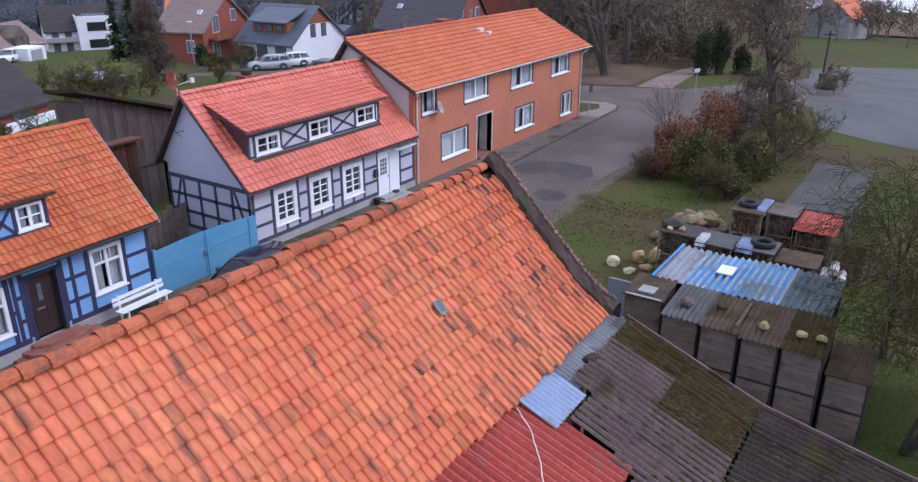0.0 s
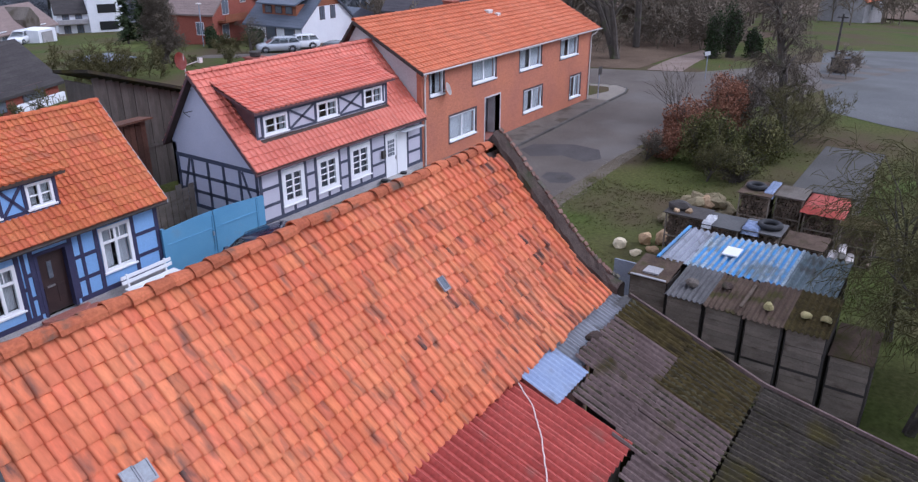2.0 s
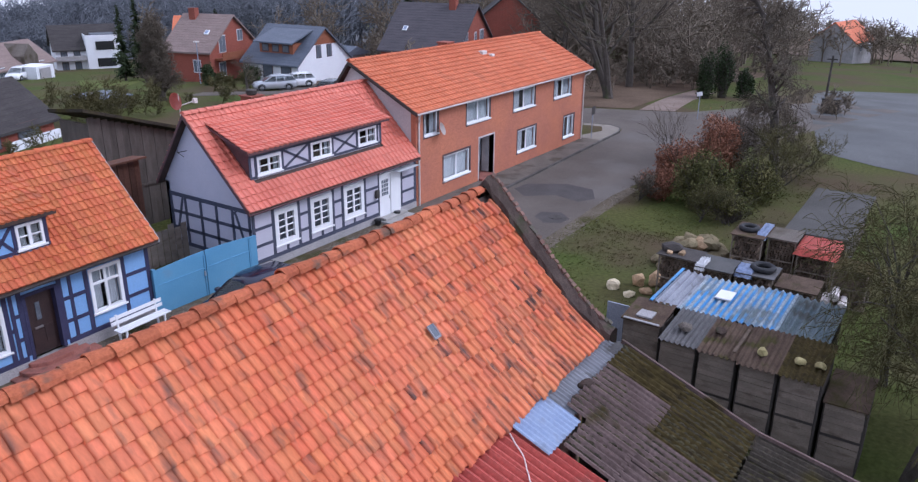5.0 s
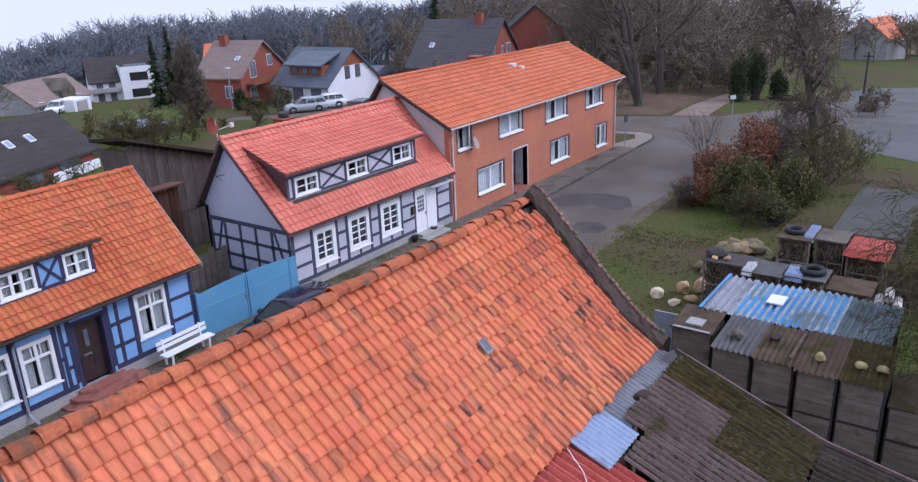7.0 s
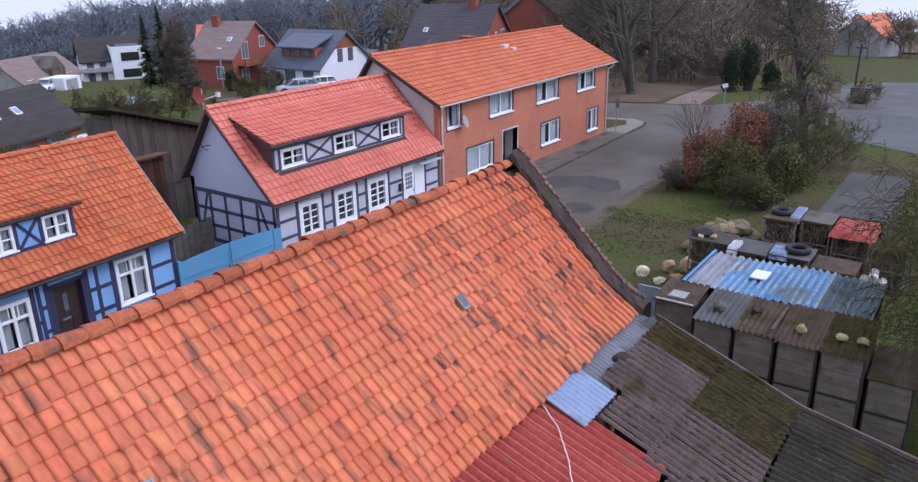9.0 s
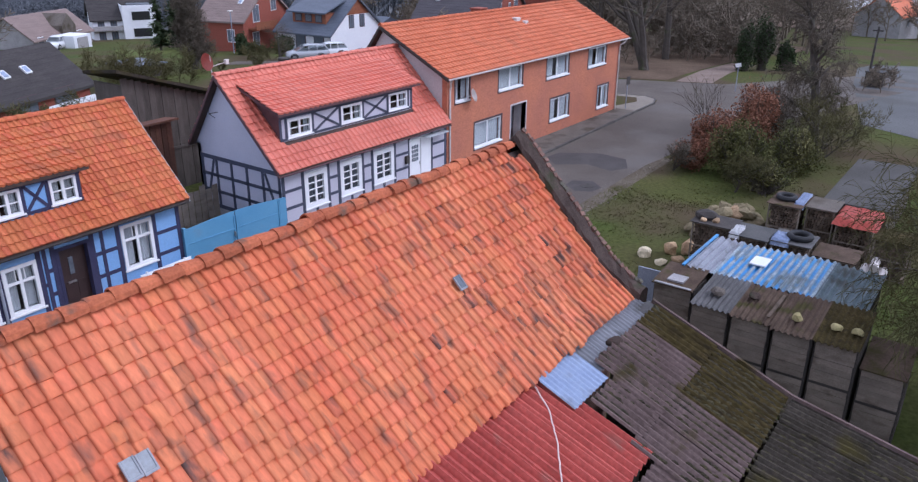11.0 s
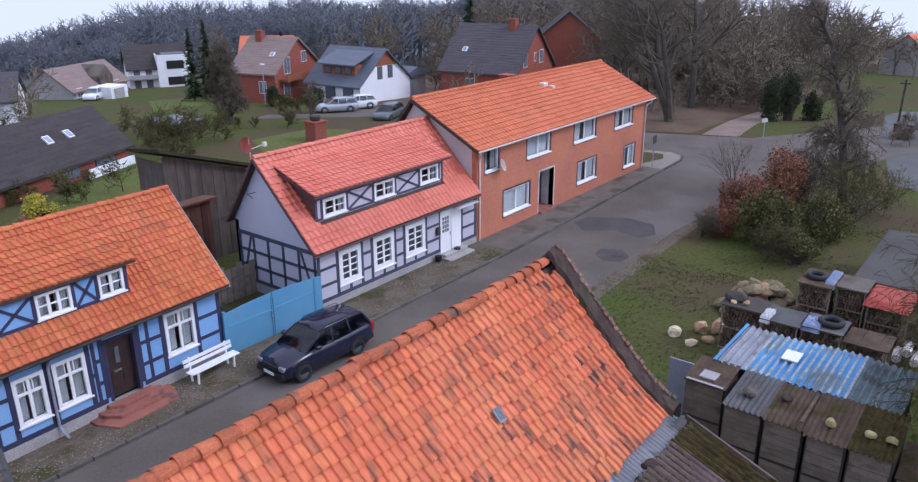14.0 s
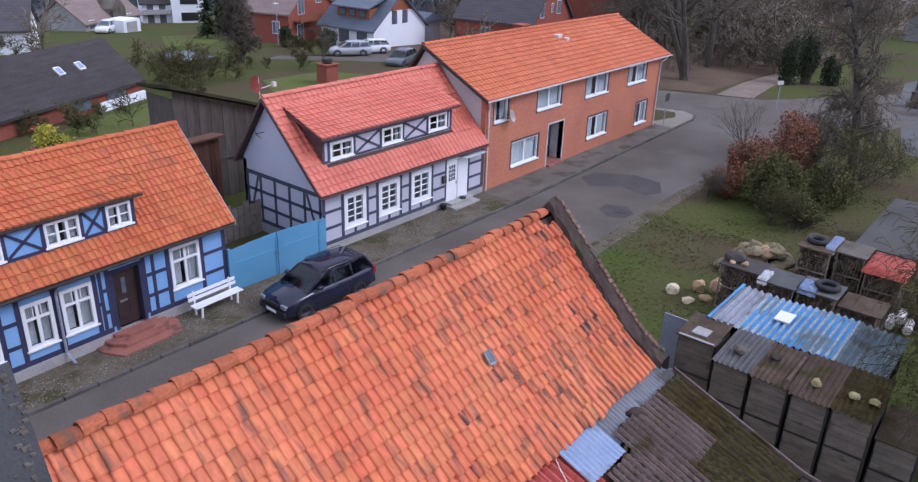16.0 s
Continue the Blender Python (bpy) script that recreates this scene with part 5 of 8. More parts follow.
    part("dormer", dormer_body(h, dx0 + 0.2, dx1 - 0.2, 22.55, EAVE, RIDGE, DE, DT, [(11.1, 11.92, 3.73, 4.5), (9.2, 10.25, 3.73, 4.5), (7.2, 8.0, 3.73, 4.5), (5.2, 6.3, 3.73, 4.5)]), M_BLUE_INFILL, h, "long blue dormer with timbers and windows")
    dr = part("dormer_roof", dormer_roof(dx0, dx1, DE, DT), M_UNDER, h)
    tiled_slope(dr, dx0, dx1, DE, DT, 0.19, 0.29, mats, None, lambda p: p.x > 8.3, 0.008, seed=18, most=80)
    dy, zb, zt = 22.55, 3.73, 4.5
    dwin = [(11.1, 11.92, 2), (9.2, 10.25, 3), (7.2, 8.0, 2), (5.2, 6.3, 3)]
    for a, b, c in dwin:
        window(h, a, b, zb, zt, dy, c, case=0.08, label="white dormer window", curtain=0.8, bars=[(0.5, 0.03)])
    bars = [(dx0 + 0.22, zt + 0.06, dx1 - 0.22, zt + 0.06, 0.1), (dx0 + 0.22, zb - 0.03, dx1 - 0.22, zb - 0.03, 0.1)]
    for a, b, c in dwin:
        bars += [(a - 0.06, zb, a - 0.06, zt, 0.1), (b + 0.06, zb, b + 0.06, zt, 0.1)]
    for a, b in ((10.38, 10.98), (8.13, 9.08), (6.43, 7.08)):
        bars += [(a, zb + 0.03, b, zt, 0.09), (a, zt, b, zb + 0.03, 0.09)]
    beams(h, B, dy, bars)
    gutter(h, X0, 15.25, 21.8, 2.86, M_POST, 0.05)
    bm = bmesh.new()
    tube(bm, [(9.0, 21.82, 2.82), (9.0, 22.05, 2.6), (9.0, 22.12, 2.4), (9.0, 22.12, 0.45), (9.05, 21.75, 0.2)], 0.045, 8)
    part("downpipe", bm, M_GREYPIPE, h, "grey-blue downpipe with pale foot")
    return h


XF = Matrix.Translation((15, 22.2, 0)) @ Euler((0, 0, radians(2.5))).to_matrix().to_4x4() @ Matrix.Translation((-15, -22.2, 0))
blue_house()
XF = Matrix()

# ---- barn with the old tiled roof ----
def eave_kick(y):
    """The slope flattens over the last stretch above the eave."""
    return 0.2 * min(1.4, max(0.0, 1 - (y - 5.92) / 0.85)) ** 2


def barn_sag(p):
    return eave_kick(p.y) * min(1.0, max(0.0, (p.x - 9.5) / 3)) + 0.06 * noise.noise(Vector((p.x * 0.35, p.y * 0.6, 3.0))) - 0.04 * math.exp(-((p.x - 9) / 4) ** 2) + 0.025 * noise.noise(Vector((p.x * 1.3, p.y * 1.1, 9.0)))


def barn_wear(p):
    """How loose the tiles lie: firm towards the yard end, loose towards the far verge and the eave."""
    return min(1.0, max(0.0, (p.x - 9.0) / 3.5)) * (0.7 + 0.6 * max(0.0, 1 - (p.y - 5.92) / 1.1)) + 0.2 * max(0.0, 1 - (p.y - 5.92) / 1.1)


def barn():
    EAVE, RIDGE, BACK = (5.92, 4.04), (8.85, 6.98), (11.7, 4.2)
    X0, X1 = 3.45, 14.95
    b = thing("barn", "old barn with an uneven weathered terracotta tile roof", "barn", (9, 9, 0))
    bm = boxes((X0, X1, 6.3, 6.6, 0, 4.25), (X0, X1, 11.1, 11.4, 0, 4.25))
    for x in (X0, X1):
        prism(bm, [(x, 6.3, 0), (x, 11.4, 0), (x, 11.4, 4.3), (x, 8.85, 6.85), (x, 6.3, 4.3)], (0.3 if x == X1 else -0.25, 0, 0))
    part("wall", bm, M_OLD_BRICK, b, "weathered brick walls")
    roof = roof_base(b, X0, X1, (6.2, 4.15), (8.85, 6.86), (11.6, 4.15), 0.14, label="handmade orange pantiles, stained and slipped")
    mats = (M_TILE_BARN, M_TILE_BARN_FAR)
    tiled_slope(roof, X0, X1, EAVE, RIDGE, 0.18, 0.28, mats, lambda p: not barn_gap(p), lambda p: p.x > 8.0 and p.y > 7.0, 0.007, amp=0.047, sag=barn_sag, seed=21, slip=0.3, maker=barn_tile, rough_at=barn_wear, soot=(M_TILE_SOOT, M_TILE_SOOT_FAR))
    tiled_slope(roof, X0, X1, BACK, RIDGE, 0.18, 0.28, mats, None, None, 0.012, amp=0.05, seed=22, maker=barn_tile)
    ridge_row(roof, X0 - 0.05, X1 - 0.25, RIDGE[0], RIDGE[1] + 0.03, 0.33, 0.125, M_RIDGE, 23, 0.012)
    # glass tiles
    for x, y in ((10.82, 7.425), (4.515, 7.44), (4.705, 7.43)):
        z = EAVE[1] + (y - EAVE[0]) * (RIDGE[1] - EAVE[1]) / (RIDGE[0] - EAVE[0])
        gb = bmesh.new()
        box(gb, -0.088, 0.088, -0.142, 0.13, 0.075, 0.1)
        gf = boxes((-0.092, -0.07, -0.15, 0.13, 0.08, 0.112), (0.07, 0.092, -0.15, 0.13, 0.08, 0.112), (-0.07, 0.07, -0.15, -0.115, 0.08, 0.112))
        tilt = Matrix.Translation((x, y, z)) @ Euler((math.atan2(RIDGE[1] - EAVE[1], RIDGE[0] - EAVE[0]), 0, 0)).to_matrix().to_4x4()
        gf.transform(tilt)
        gb.transform(tilt)
        gt = part("glass_tile", gb, M_ROOFGLASS, roof, "dusty glass roof tile")
        part("rim", gf, M_GREYSHEET_PALE, gt, "pale moulded glass rim")
    # raised gable verge of mortar and brick
    bm = bmesh.new()
    n = 26
    rng = random.Random(31)
    for (e, sgn) in (((6.08, 4.2), 1), (BACK, -1)):
        rows = []
        for i in range(n + 1):
            f = i / n
            y, z = e[0] - 0.45 * sgn + (RIDGE[0] - e[0] + 0.45 * sgn) * f, e[1] - 0.45 + (RIDGE[1] + 0.12 - e[1] + 0.45) * f
            z += eave_kick(y) * 1.2
            j = lambda s=0.02: rng.gauss(0, s)
            rows.append([bm.verts.new(p) for p in ((14.82 + j(), y, z + 0.0), (14.86, y, z + 0.13 + j()), (15.0 + j(), y, z + 0.17 + j()), (15.16, y, z + 0.19 + j()),
                                                   (15.26 + j(), y, z + 0.12), (15.26, y, z - 0.3))])
        for u, v in zip(rows, rows[1:]):
            for k in range(5):
                bm.faces.new((u[k], u[k + 1], v[k + 1], v[k]))
    part("verge", bm, M_MORTAR, b, "crumbling mortared gable verge")
    brick = mesh_of("brick", boxes((-0.055, 0.055, -0.05, 0.05, -0.035, 0.035)), M_OLD_BRICK)
    for i in range(34):
        f = (i + 0.5) / 34
        y, z = 5.75 + (8.85 - 5.75) * f, 3.92 + (7.14 - 3.92) * f
        piece("brick", brick, b, Matrix.Translation((15.2 + rng.gauss(0, 0.015), y, z + 0.16 + 1.2 * eave_kick(y) + rng.gauss(0, 0.012))) @ Euler((radians(45) + rng.gauss(0, 0.1), rng.gauss(0, 0.1), rng.gauss(0, 0.15))).to_matrix().to_4x4())
    # left verge flashing
    bm = bmesh.new()
    prism(bm, [(3.28, 5.9, 4.02), (3.28, 8.85, 6.99), (3.28, 8.85, 7.05), (3.28, 5.9, 4.08)], (0.2, 0, 0))
    part("flashing", bm, M_GREYPIPE, b, "grey metal verge flashing")


def barn_gap(p):
    holes = ((14.7, 8.75, 0.2),)
    return any(abs(p.x - x) < r and abs(p.y - y) < 0.13 for x, y, r in holes)


barn()


def neighbour_barn():
    t = thing("shed", "dark felted neighbouring roof with lichen-spotted mortar edge", "shed", (1, 9, 0))
    bm = bmesh.new()
    prism(bm, [(3.2, 6.6, 0), (3.2, 11.2, 0), (3.2, 11.2, 4.6), (3.2, 8.9, 8.2), (3.2, 6.6, 4.4)], (-4.5, 0, 0))
    part("wall", bm, M_OLD_BRICK, t)
    bm = bmesh.new()
    prism(bm, [(3.22, 6.2, 3.9), (3.22, 8.9, 8.3), (3.22, 11.6, 3.9), (3.22, 11.6, 3.75), (3.22, 8.9, 8.12), (3.22, 6.2, 3.75)], (-4.6, 0, 0))
    lean = lambda y: 0.27 * max(0.0, (y - 6.2) / 2.7) ** 2
    for v in bm.verts:
        if v.co.x > 3:
            v.co.x += lean(v.co.y)
    part("roof", bm, M_FELT_WET, t, "dark wet roofing felt")
    rng = random.Random(41)
    st = bmesh.new()
    for i in range(140):
        f = rng.random()
        y, z = 6.3 + 2.6 * f, 4.06 + 4.24 * f
        c = Vector((3.12 + lean(y) + rng.gauss(0, 0.05), y, z))
        r = rng.uniform(0.012, 0.035)
        box(st, c.x - r, c.x + r, c.y - r, c.y + r, c.z - r * 0.5, c.z + r * 0.5)
    tagged(part("mortar_grit", st, M_SLABS, t), kind="stuff")


neighbour_barn()


# ---- lean-to roofs behind the barn ----
def lean_to(name, label, bm, mat, category="roof sheet", group="lean-to roof sheets"):
    return solo(name, bm, mat, label, category, group)


zr = lambda x, y: 4.12 - (6.25 - y) * 0.33
for i in range(8):
    x0 = 3.6 + i * 0.97
    sheet = corrugated(x0, x0 + 1.01, lambda x, y, i=i: zr(x, y) + 0.012 * (i % 2), 3.75, 6.3, 0.177, 0.05)
    lean_to("roof_sheet", "red painted corrugated roof sheet", sheet, M_REDSHEET)
part_z = lambda x, y: 4.3 - (6.3 - y) * 0.4
lean_to("roof_sheet", "pale blue zinc corrugated sheet laid over the red roof", corrugated(11.02, 12.28, part_z, 5.06, 6.26, 0.126, 0.022), M_ZINC)
gz = lambda x, y: 4.16 - (6.15 - y) * 0.4
for i in range(4):
    lean_to("roof_sheet", "grey corrugated fibre sheet under the tile edge", corrugated(12.05 + i * 0.78, 12.87 + i * 0.78, lambda x, y, i=i: gz(x, y) + 0.014 * (i % 2), 5.25, 6.2, 0.12, 0.032), M_GREYSHEET_PALE)
mz = lambda x, y: 3.98 - (5.45 - y) * 0.39
MOSSY_SHEETS = []
for j, (ya, yb) in enumerate(((4.0, 5.4), (2.5, 4.1))):
    for i in range(4):
        x0 = 11.2 + i * 1.0 + (0.22 if j == 0 else 0.0) * (1 - i / 4)
        lean_to("roof_sheet", "mossy corrugated fibre-cement roof sheet", corrugated(x0, x0 + 1.02, lambda x, y, i=i, j=j: mz(x, y) + 0.014 * (i % 2) + 0.02 * (1 - j), ya, 4.98 if i == 0 and j == 0 else yb, 0.177, 0.048), M_MOSS2 if (i, j) in ((3, 0), (2, 1), (3, 1)) else M_MOSS)
        MOSSY_SHEETS.append((x0, ya, 4.98 if i == 0 and j == 0 else yb))
lean_to("roof_sheet", "mossy corrugated fibre-cement roof sheet", corrugated(10.5, 11.26, lambda x, y: mz(x, y) - 0.02, 2.5, 3.66, 0.177, 0.048), M_MOSS)
LOW_SHEETS = []
nz = lambda x, y: 2.78 - (2.5 - y) * 0.2
for j, (ya, yb) in enumerate(((0.9, 2.45), (-0.7, 1.0))):
    for i in range(6):
        x0 = 10.0 + i * 0.87
        lean_to("roof_sheet", "dark moss-grown corrugated roof sheet", corrugated(x0, x0 + 0.92, lambda x, y, i=i, j=j: nz(x, y) + 0.014 * (i % 2) + 0.02 * (1 - j), ya, yb, 0.177, 0.044), M_MOSS3)
        LOW_SHEETS.append((x0, ya, yb))
shed = thing("lean_to_shed", "dark timber lean-to under corrugated sheets", "shed", (10, 4, 0))
bm = boxes((3.6, 11.1, 3.85, 3.95, 0, 3.22), (15.05, 15.15, 0.0, 6.2, 0, 2.3), (11.1, 15.05, -0.6, -0.5, 0, 2.0), (11.05, 11.15, -0.5, 3.85, 0, 2.0))
part("wall", bm, M_SHEDWOOD, shed)
bm = bmesh.new()
bar(bm, (15.22, 5.5, 4.06), (15.22, 2.5, 2.88), 0.09, 0.05, (1, 0, 0))
part("verge_board", bm, M_MOSS, shed, "brown mossy verge board")
bm = bmesh.new()
bar(bm, (15.24, 2.5, 2.86), (15.24, -0.7, 2.2), 0.09, 0.05, (1, 0, 0))
part("verge_board", bm, M_MOSS, shed, "brown mossy verge board")
rng = random.Random(51)


def rock(label, c, r, mat=None, seed=0, group="", squash=0.7, category="stone"):
    rg = random.Random(seed)
    bm = bmesh.new()
    bmesh.ops.create_icosphere(bm, subdivisions=2, radius=1)
    o = Vector((rg.random() * 50, rg.random() * 50, rg.random() * 50))
    cuts = [(Vector((rg.gauss(0, 1), rg.gauss(0, 1), rg.gauss(0, 0.7))).normalized(), rg.uniform(0.62, 0.85)) for _ in range(7)]
    for v in bm.verts:
        for nrm, lim in cuts:
            over = v.co.dot(nrm) - lim
            if over > 0:
                v.co -= nrm * over
    for v in bm.verts:
        d = 1 + 0.28 * noise.noise(v.co * 1.1 + o) + 0.12 * noise.noise(v.co * 3 + o)
        v.co = Vector((v.co.x * d * r * rg.uniform(0.98, 1.02), v.co.y * d * r * 0.85, max(v.co.z, -0.55) * d * r * squash))
    bm.transform(Euler((0, 0, rg.random() * 6)).to_matrix().to_4x4())
    lo = min(v.co.z for v in bm.verts)
    bm.transform(Matrix.Translation((c[0], c[1], c[2] - lo - 0.01)))
    return solo("stone", bm, mat or M_STONE, label, category, group)


for i, (x, y) in enumerate(((13.3, 5.45), (12.75, 5.35), (15.1, 5.35))):
    rock("dark stone weighing down a roof sheet", (x, y, gz(x, y) + 0.02), (0.17, 0.14, 0.16)[i], M_MORTAR, 60 + i, "stones on roofs")
rock("grey cement fillet at the foot of the barn verge", (15.12, 5.55, gz(15.1, 5.5) - 0.03), 0.34, M_GREYSHEET, 66, "", 0.28, "mortar")
bm = boxes((15.0, 15.24, 5.2, 5.32, gz(15.1, 5.2) + 0.02, gz(15.1, 5.2) + 0.09))
solo("brick", bm, M_RIDGE, "loose broken red brick on the sheet edge", "brick")
bm = bmesh.new()
pts = [(11.2, 6.3, 4.24), (11.04, 6.12, 4.15), (10.9, 5.8, 4.04), (10.68, 5.4, 3.9), (10.36, 5.1, 3.81), (10.1, 4.88, 3.73), (9.7, 4.6, 3.64), (9.3, 4.33, 3.55), (9.05, 4.0, 3.44), (8.9, 3.7, 3.33), (8.85, 3.6, 2.7)]
sm = []
for a, b_ in zip(pts, pts[1:]):
    for t_ in range(4):
        f_ = t_ / 4
        sm.append(tuple(p + (q - p) * f_ + (0.012 * math.sin(7 * (f_ + p)) if n_ == 0 else 0) for n_, (p, q) in enumerate(zip(a, b_))))
tube(bm, sm + [pts[-1]], 0.013, 6)
solo("cable", bm, M_CABLE, "pale cable lying across the red roof", "cable")


def moss_tufts(label, sheets, z_of, n, seed, pitch=0.177, mat=None):
    """Cushions of moss caught in the hollows of the sheets."""
    rg = random.Random(seed)
    V, F = [], []
    for _ in range(n):
        x0, y0, y1 = rg.choice(sheets)
        x = x0 + (rg.randrange(5) + 0.75) * pitch + rg.gauss(0, 0.01)
        y = rg.uniform(y0, y1)
        if noise.noise(Vector((x * 0.8, y * 0.8, seed))) < rg.uniform(-0.35, 0.2):
            continue
        r, z = rg.uniform(0.025, 0.055), z_of(x, y) - 0.04
        c = len(V)
        m = rg.choice((4, 5, 6))
        for ring, (q, dz) in enumerate(((1.0, 0.0), (0.7, 0.6))):
            for i in range(m):
                a = i * math.tau / m
                V.append((x + math.cos(a) * r * q, y + math.sin(a) * r * q * 1.6, z + r * dz * 1.2))
        V.append((x, y, z + r * 0.9))
        for i in range(m):
            j = (i + 1) % m
            F.append((c + i, c + j, c + m + j, c + m + i))
            F.append((c + m + i, c + m + j, c + 2 * m))
    return tagged(place(new("moss", raw_mesh("moss", V, F, mat or M_MOSSTUFT)), None, Matrix()), label, "moss", kind="stuff")


moss_tufts("dark moss cushions in the sheet hollows", MOSSY_SHEETS, lambda x, y: mz(x, y) + 0.02, 2600, 71)
moss_tufts("moss cushions on the lower roof", LOW_SHEETS, lambda x, y: nz(x, y) + 0.02, 3000, 72, mat=M_MOSSPALE)

# ---- street things ----
def gate():
    g = thing("gate", "closed double blue steel yard gate between the cottages", "gate", (17.2, 22.1, 0))
    Y = 22.1
    for a, b in ((15.15, 17.2), (17.24, 19.3)):
        bm = bmesh.new()
        n = 8
        top = lambda x: 1.78 + 0.1 * math.sin(math.pi * (x - 15.15) / 4.15) 
        for i in range(n):
            x0, x1 = a + (b - a) * i / n, a + (b - a) * (i + 1) / n
            prism(bm, [(x0, Y, 0.14), (x1, Y, 0.14), (x1, Y, top(x1)), (x0, Y, top(x0))], (0, 0.03, 0))
        leaf = part("gate_leaf", bm, M_BLUEGATE, g, "plain blue sheet steel leaf")
        part("gate_frame", boxes((a, a + 0.06, Y - 0.03, Y - 0.002, 0.14, 1.72), (b - 0.06, b, Y - 0.03, Y - 0.002, 0.14, 1.72), (a + 0.06, b - 0.06, Y - 0.025, Y - 0.002, 1.2, 1.24)), M_BLUEGATE, leaf)
    part("post", boxes((15.05, 15.15, Y - 0.04, Y + 0.08, 0.1, 1.85)), M_BLUEGATE, g)
    part("post", boxes((19.3, 19.62, Y - 0.04, Y + 0.08, 0.1, 1.75)), M_BLUEGATE, g)
    part("handle", boxes((17.1, 17.16, Y - 0.07, Y - 0.03, 0.95, 1.12)), M_CHROME, g)


gate()


def bench():
    b = thing("bench", "white painted slatted garden bench on the verge", "bench", (14.0, 21.35, 0.11))
    x0, x1, y = 13.05, 15.0, 21.2
    for i in range(3):
        part("seat_slat", boxes((x0, x1, y + 0.1 + i * 0.13, y + 0.2 + i * 0.13, 0.53, 0.565)), M_WHITE, b)
    for i in range(2):
        part("back_slat", boxes((x0, x1, y + 0.53 + i * 0.03, y + 0.56 + i * 0.03, 0.66 + i * 0.16, 0.78 + i * 0.16)), M_WHITE, b)
    for x in (x0 + 0.2, x1 - 0.28):
        bm = bmesh.new()
        bar(bm, (x, y + 0.16, 0.11), (x, y + 0.12, 0.53), 0.06, 0.06, (1, 0, 0))
        bar(bm, (x, y + 0.5, 0.11), (x, y + 0.58, 0.98), 0.06, 0.06, (1, 0, 0))
        bar(bm, (x, y + 0.1, 0.5), (x, y + 0.56, 0.5), 0.05, 0.06, (1, 0, 0))
        part("leg_frame", bm, M_WHITE, b)


XF = Matrix.Translation((15, 22.2, 0)) @ Euler((0, 0, radians(2.5))).to_matrix().to_4x4() @ Matrix.Translation((-15, -22.2, 0))
bench()
XF = Matrix()


def wheel(car, c, r=0.33, w=0.22):
    bm = bmesh.new()
    prof = [(-w / 2, r * 0.62), (-w / 2, r * 0.94), (-w / 2 + 0.03, r), (w / 2 - 0.03, r), (w / 2, r * 0.94), (w / 2, r * 0.62)]
    n = 22
    rings = [[bm.verts.new((c[0] + math.cos(k * math.tau / n) * q, c[1] + yy, c[2] + math.sin(k * math.tau / n) * q)) for k in range(n)] for yy, q in prof]
    for i in range(len(rings)):
        u, v = rings[i], rings[(i + 1) % len(rings)]
        for k in range(n):
            bm.faces.new((u[k], u[(k + 1) % n], v[(k + 1) % n], v[k]))
    wh = part("wheel", bm, M_RUBBER, car, "black tyre")
    bm = bmesh.new()
    tube(bm, [(c[0], c[1] - w * 0.36, c[2]), (c[0], c[1] + w * 0.36, c[2])], r * 0.6, 18)
    part("rim", bm, M_GREYCAR, wh, "dull grey rim")


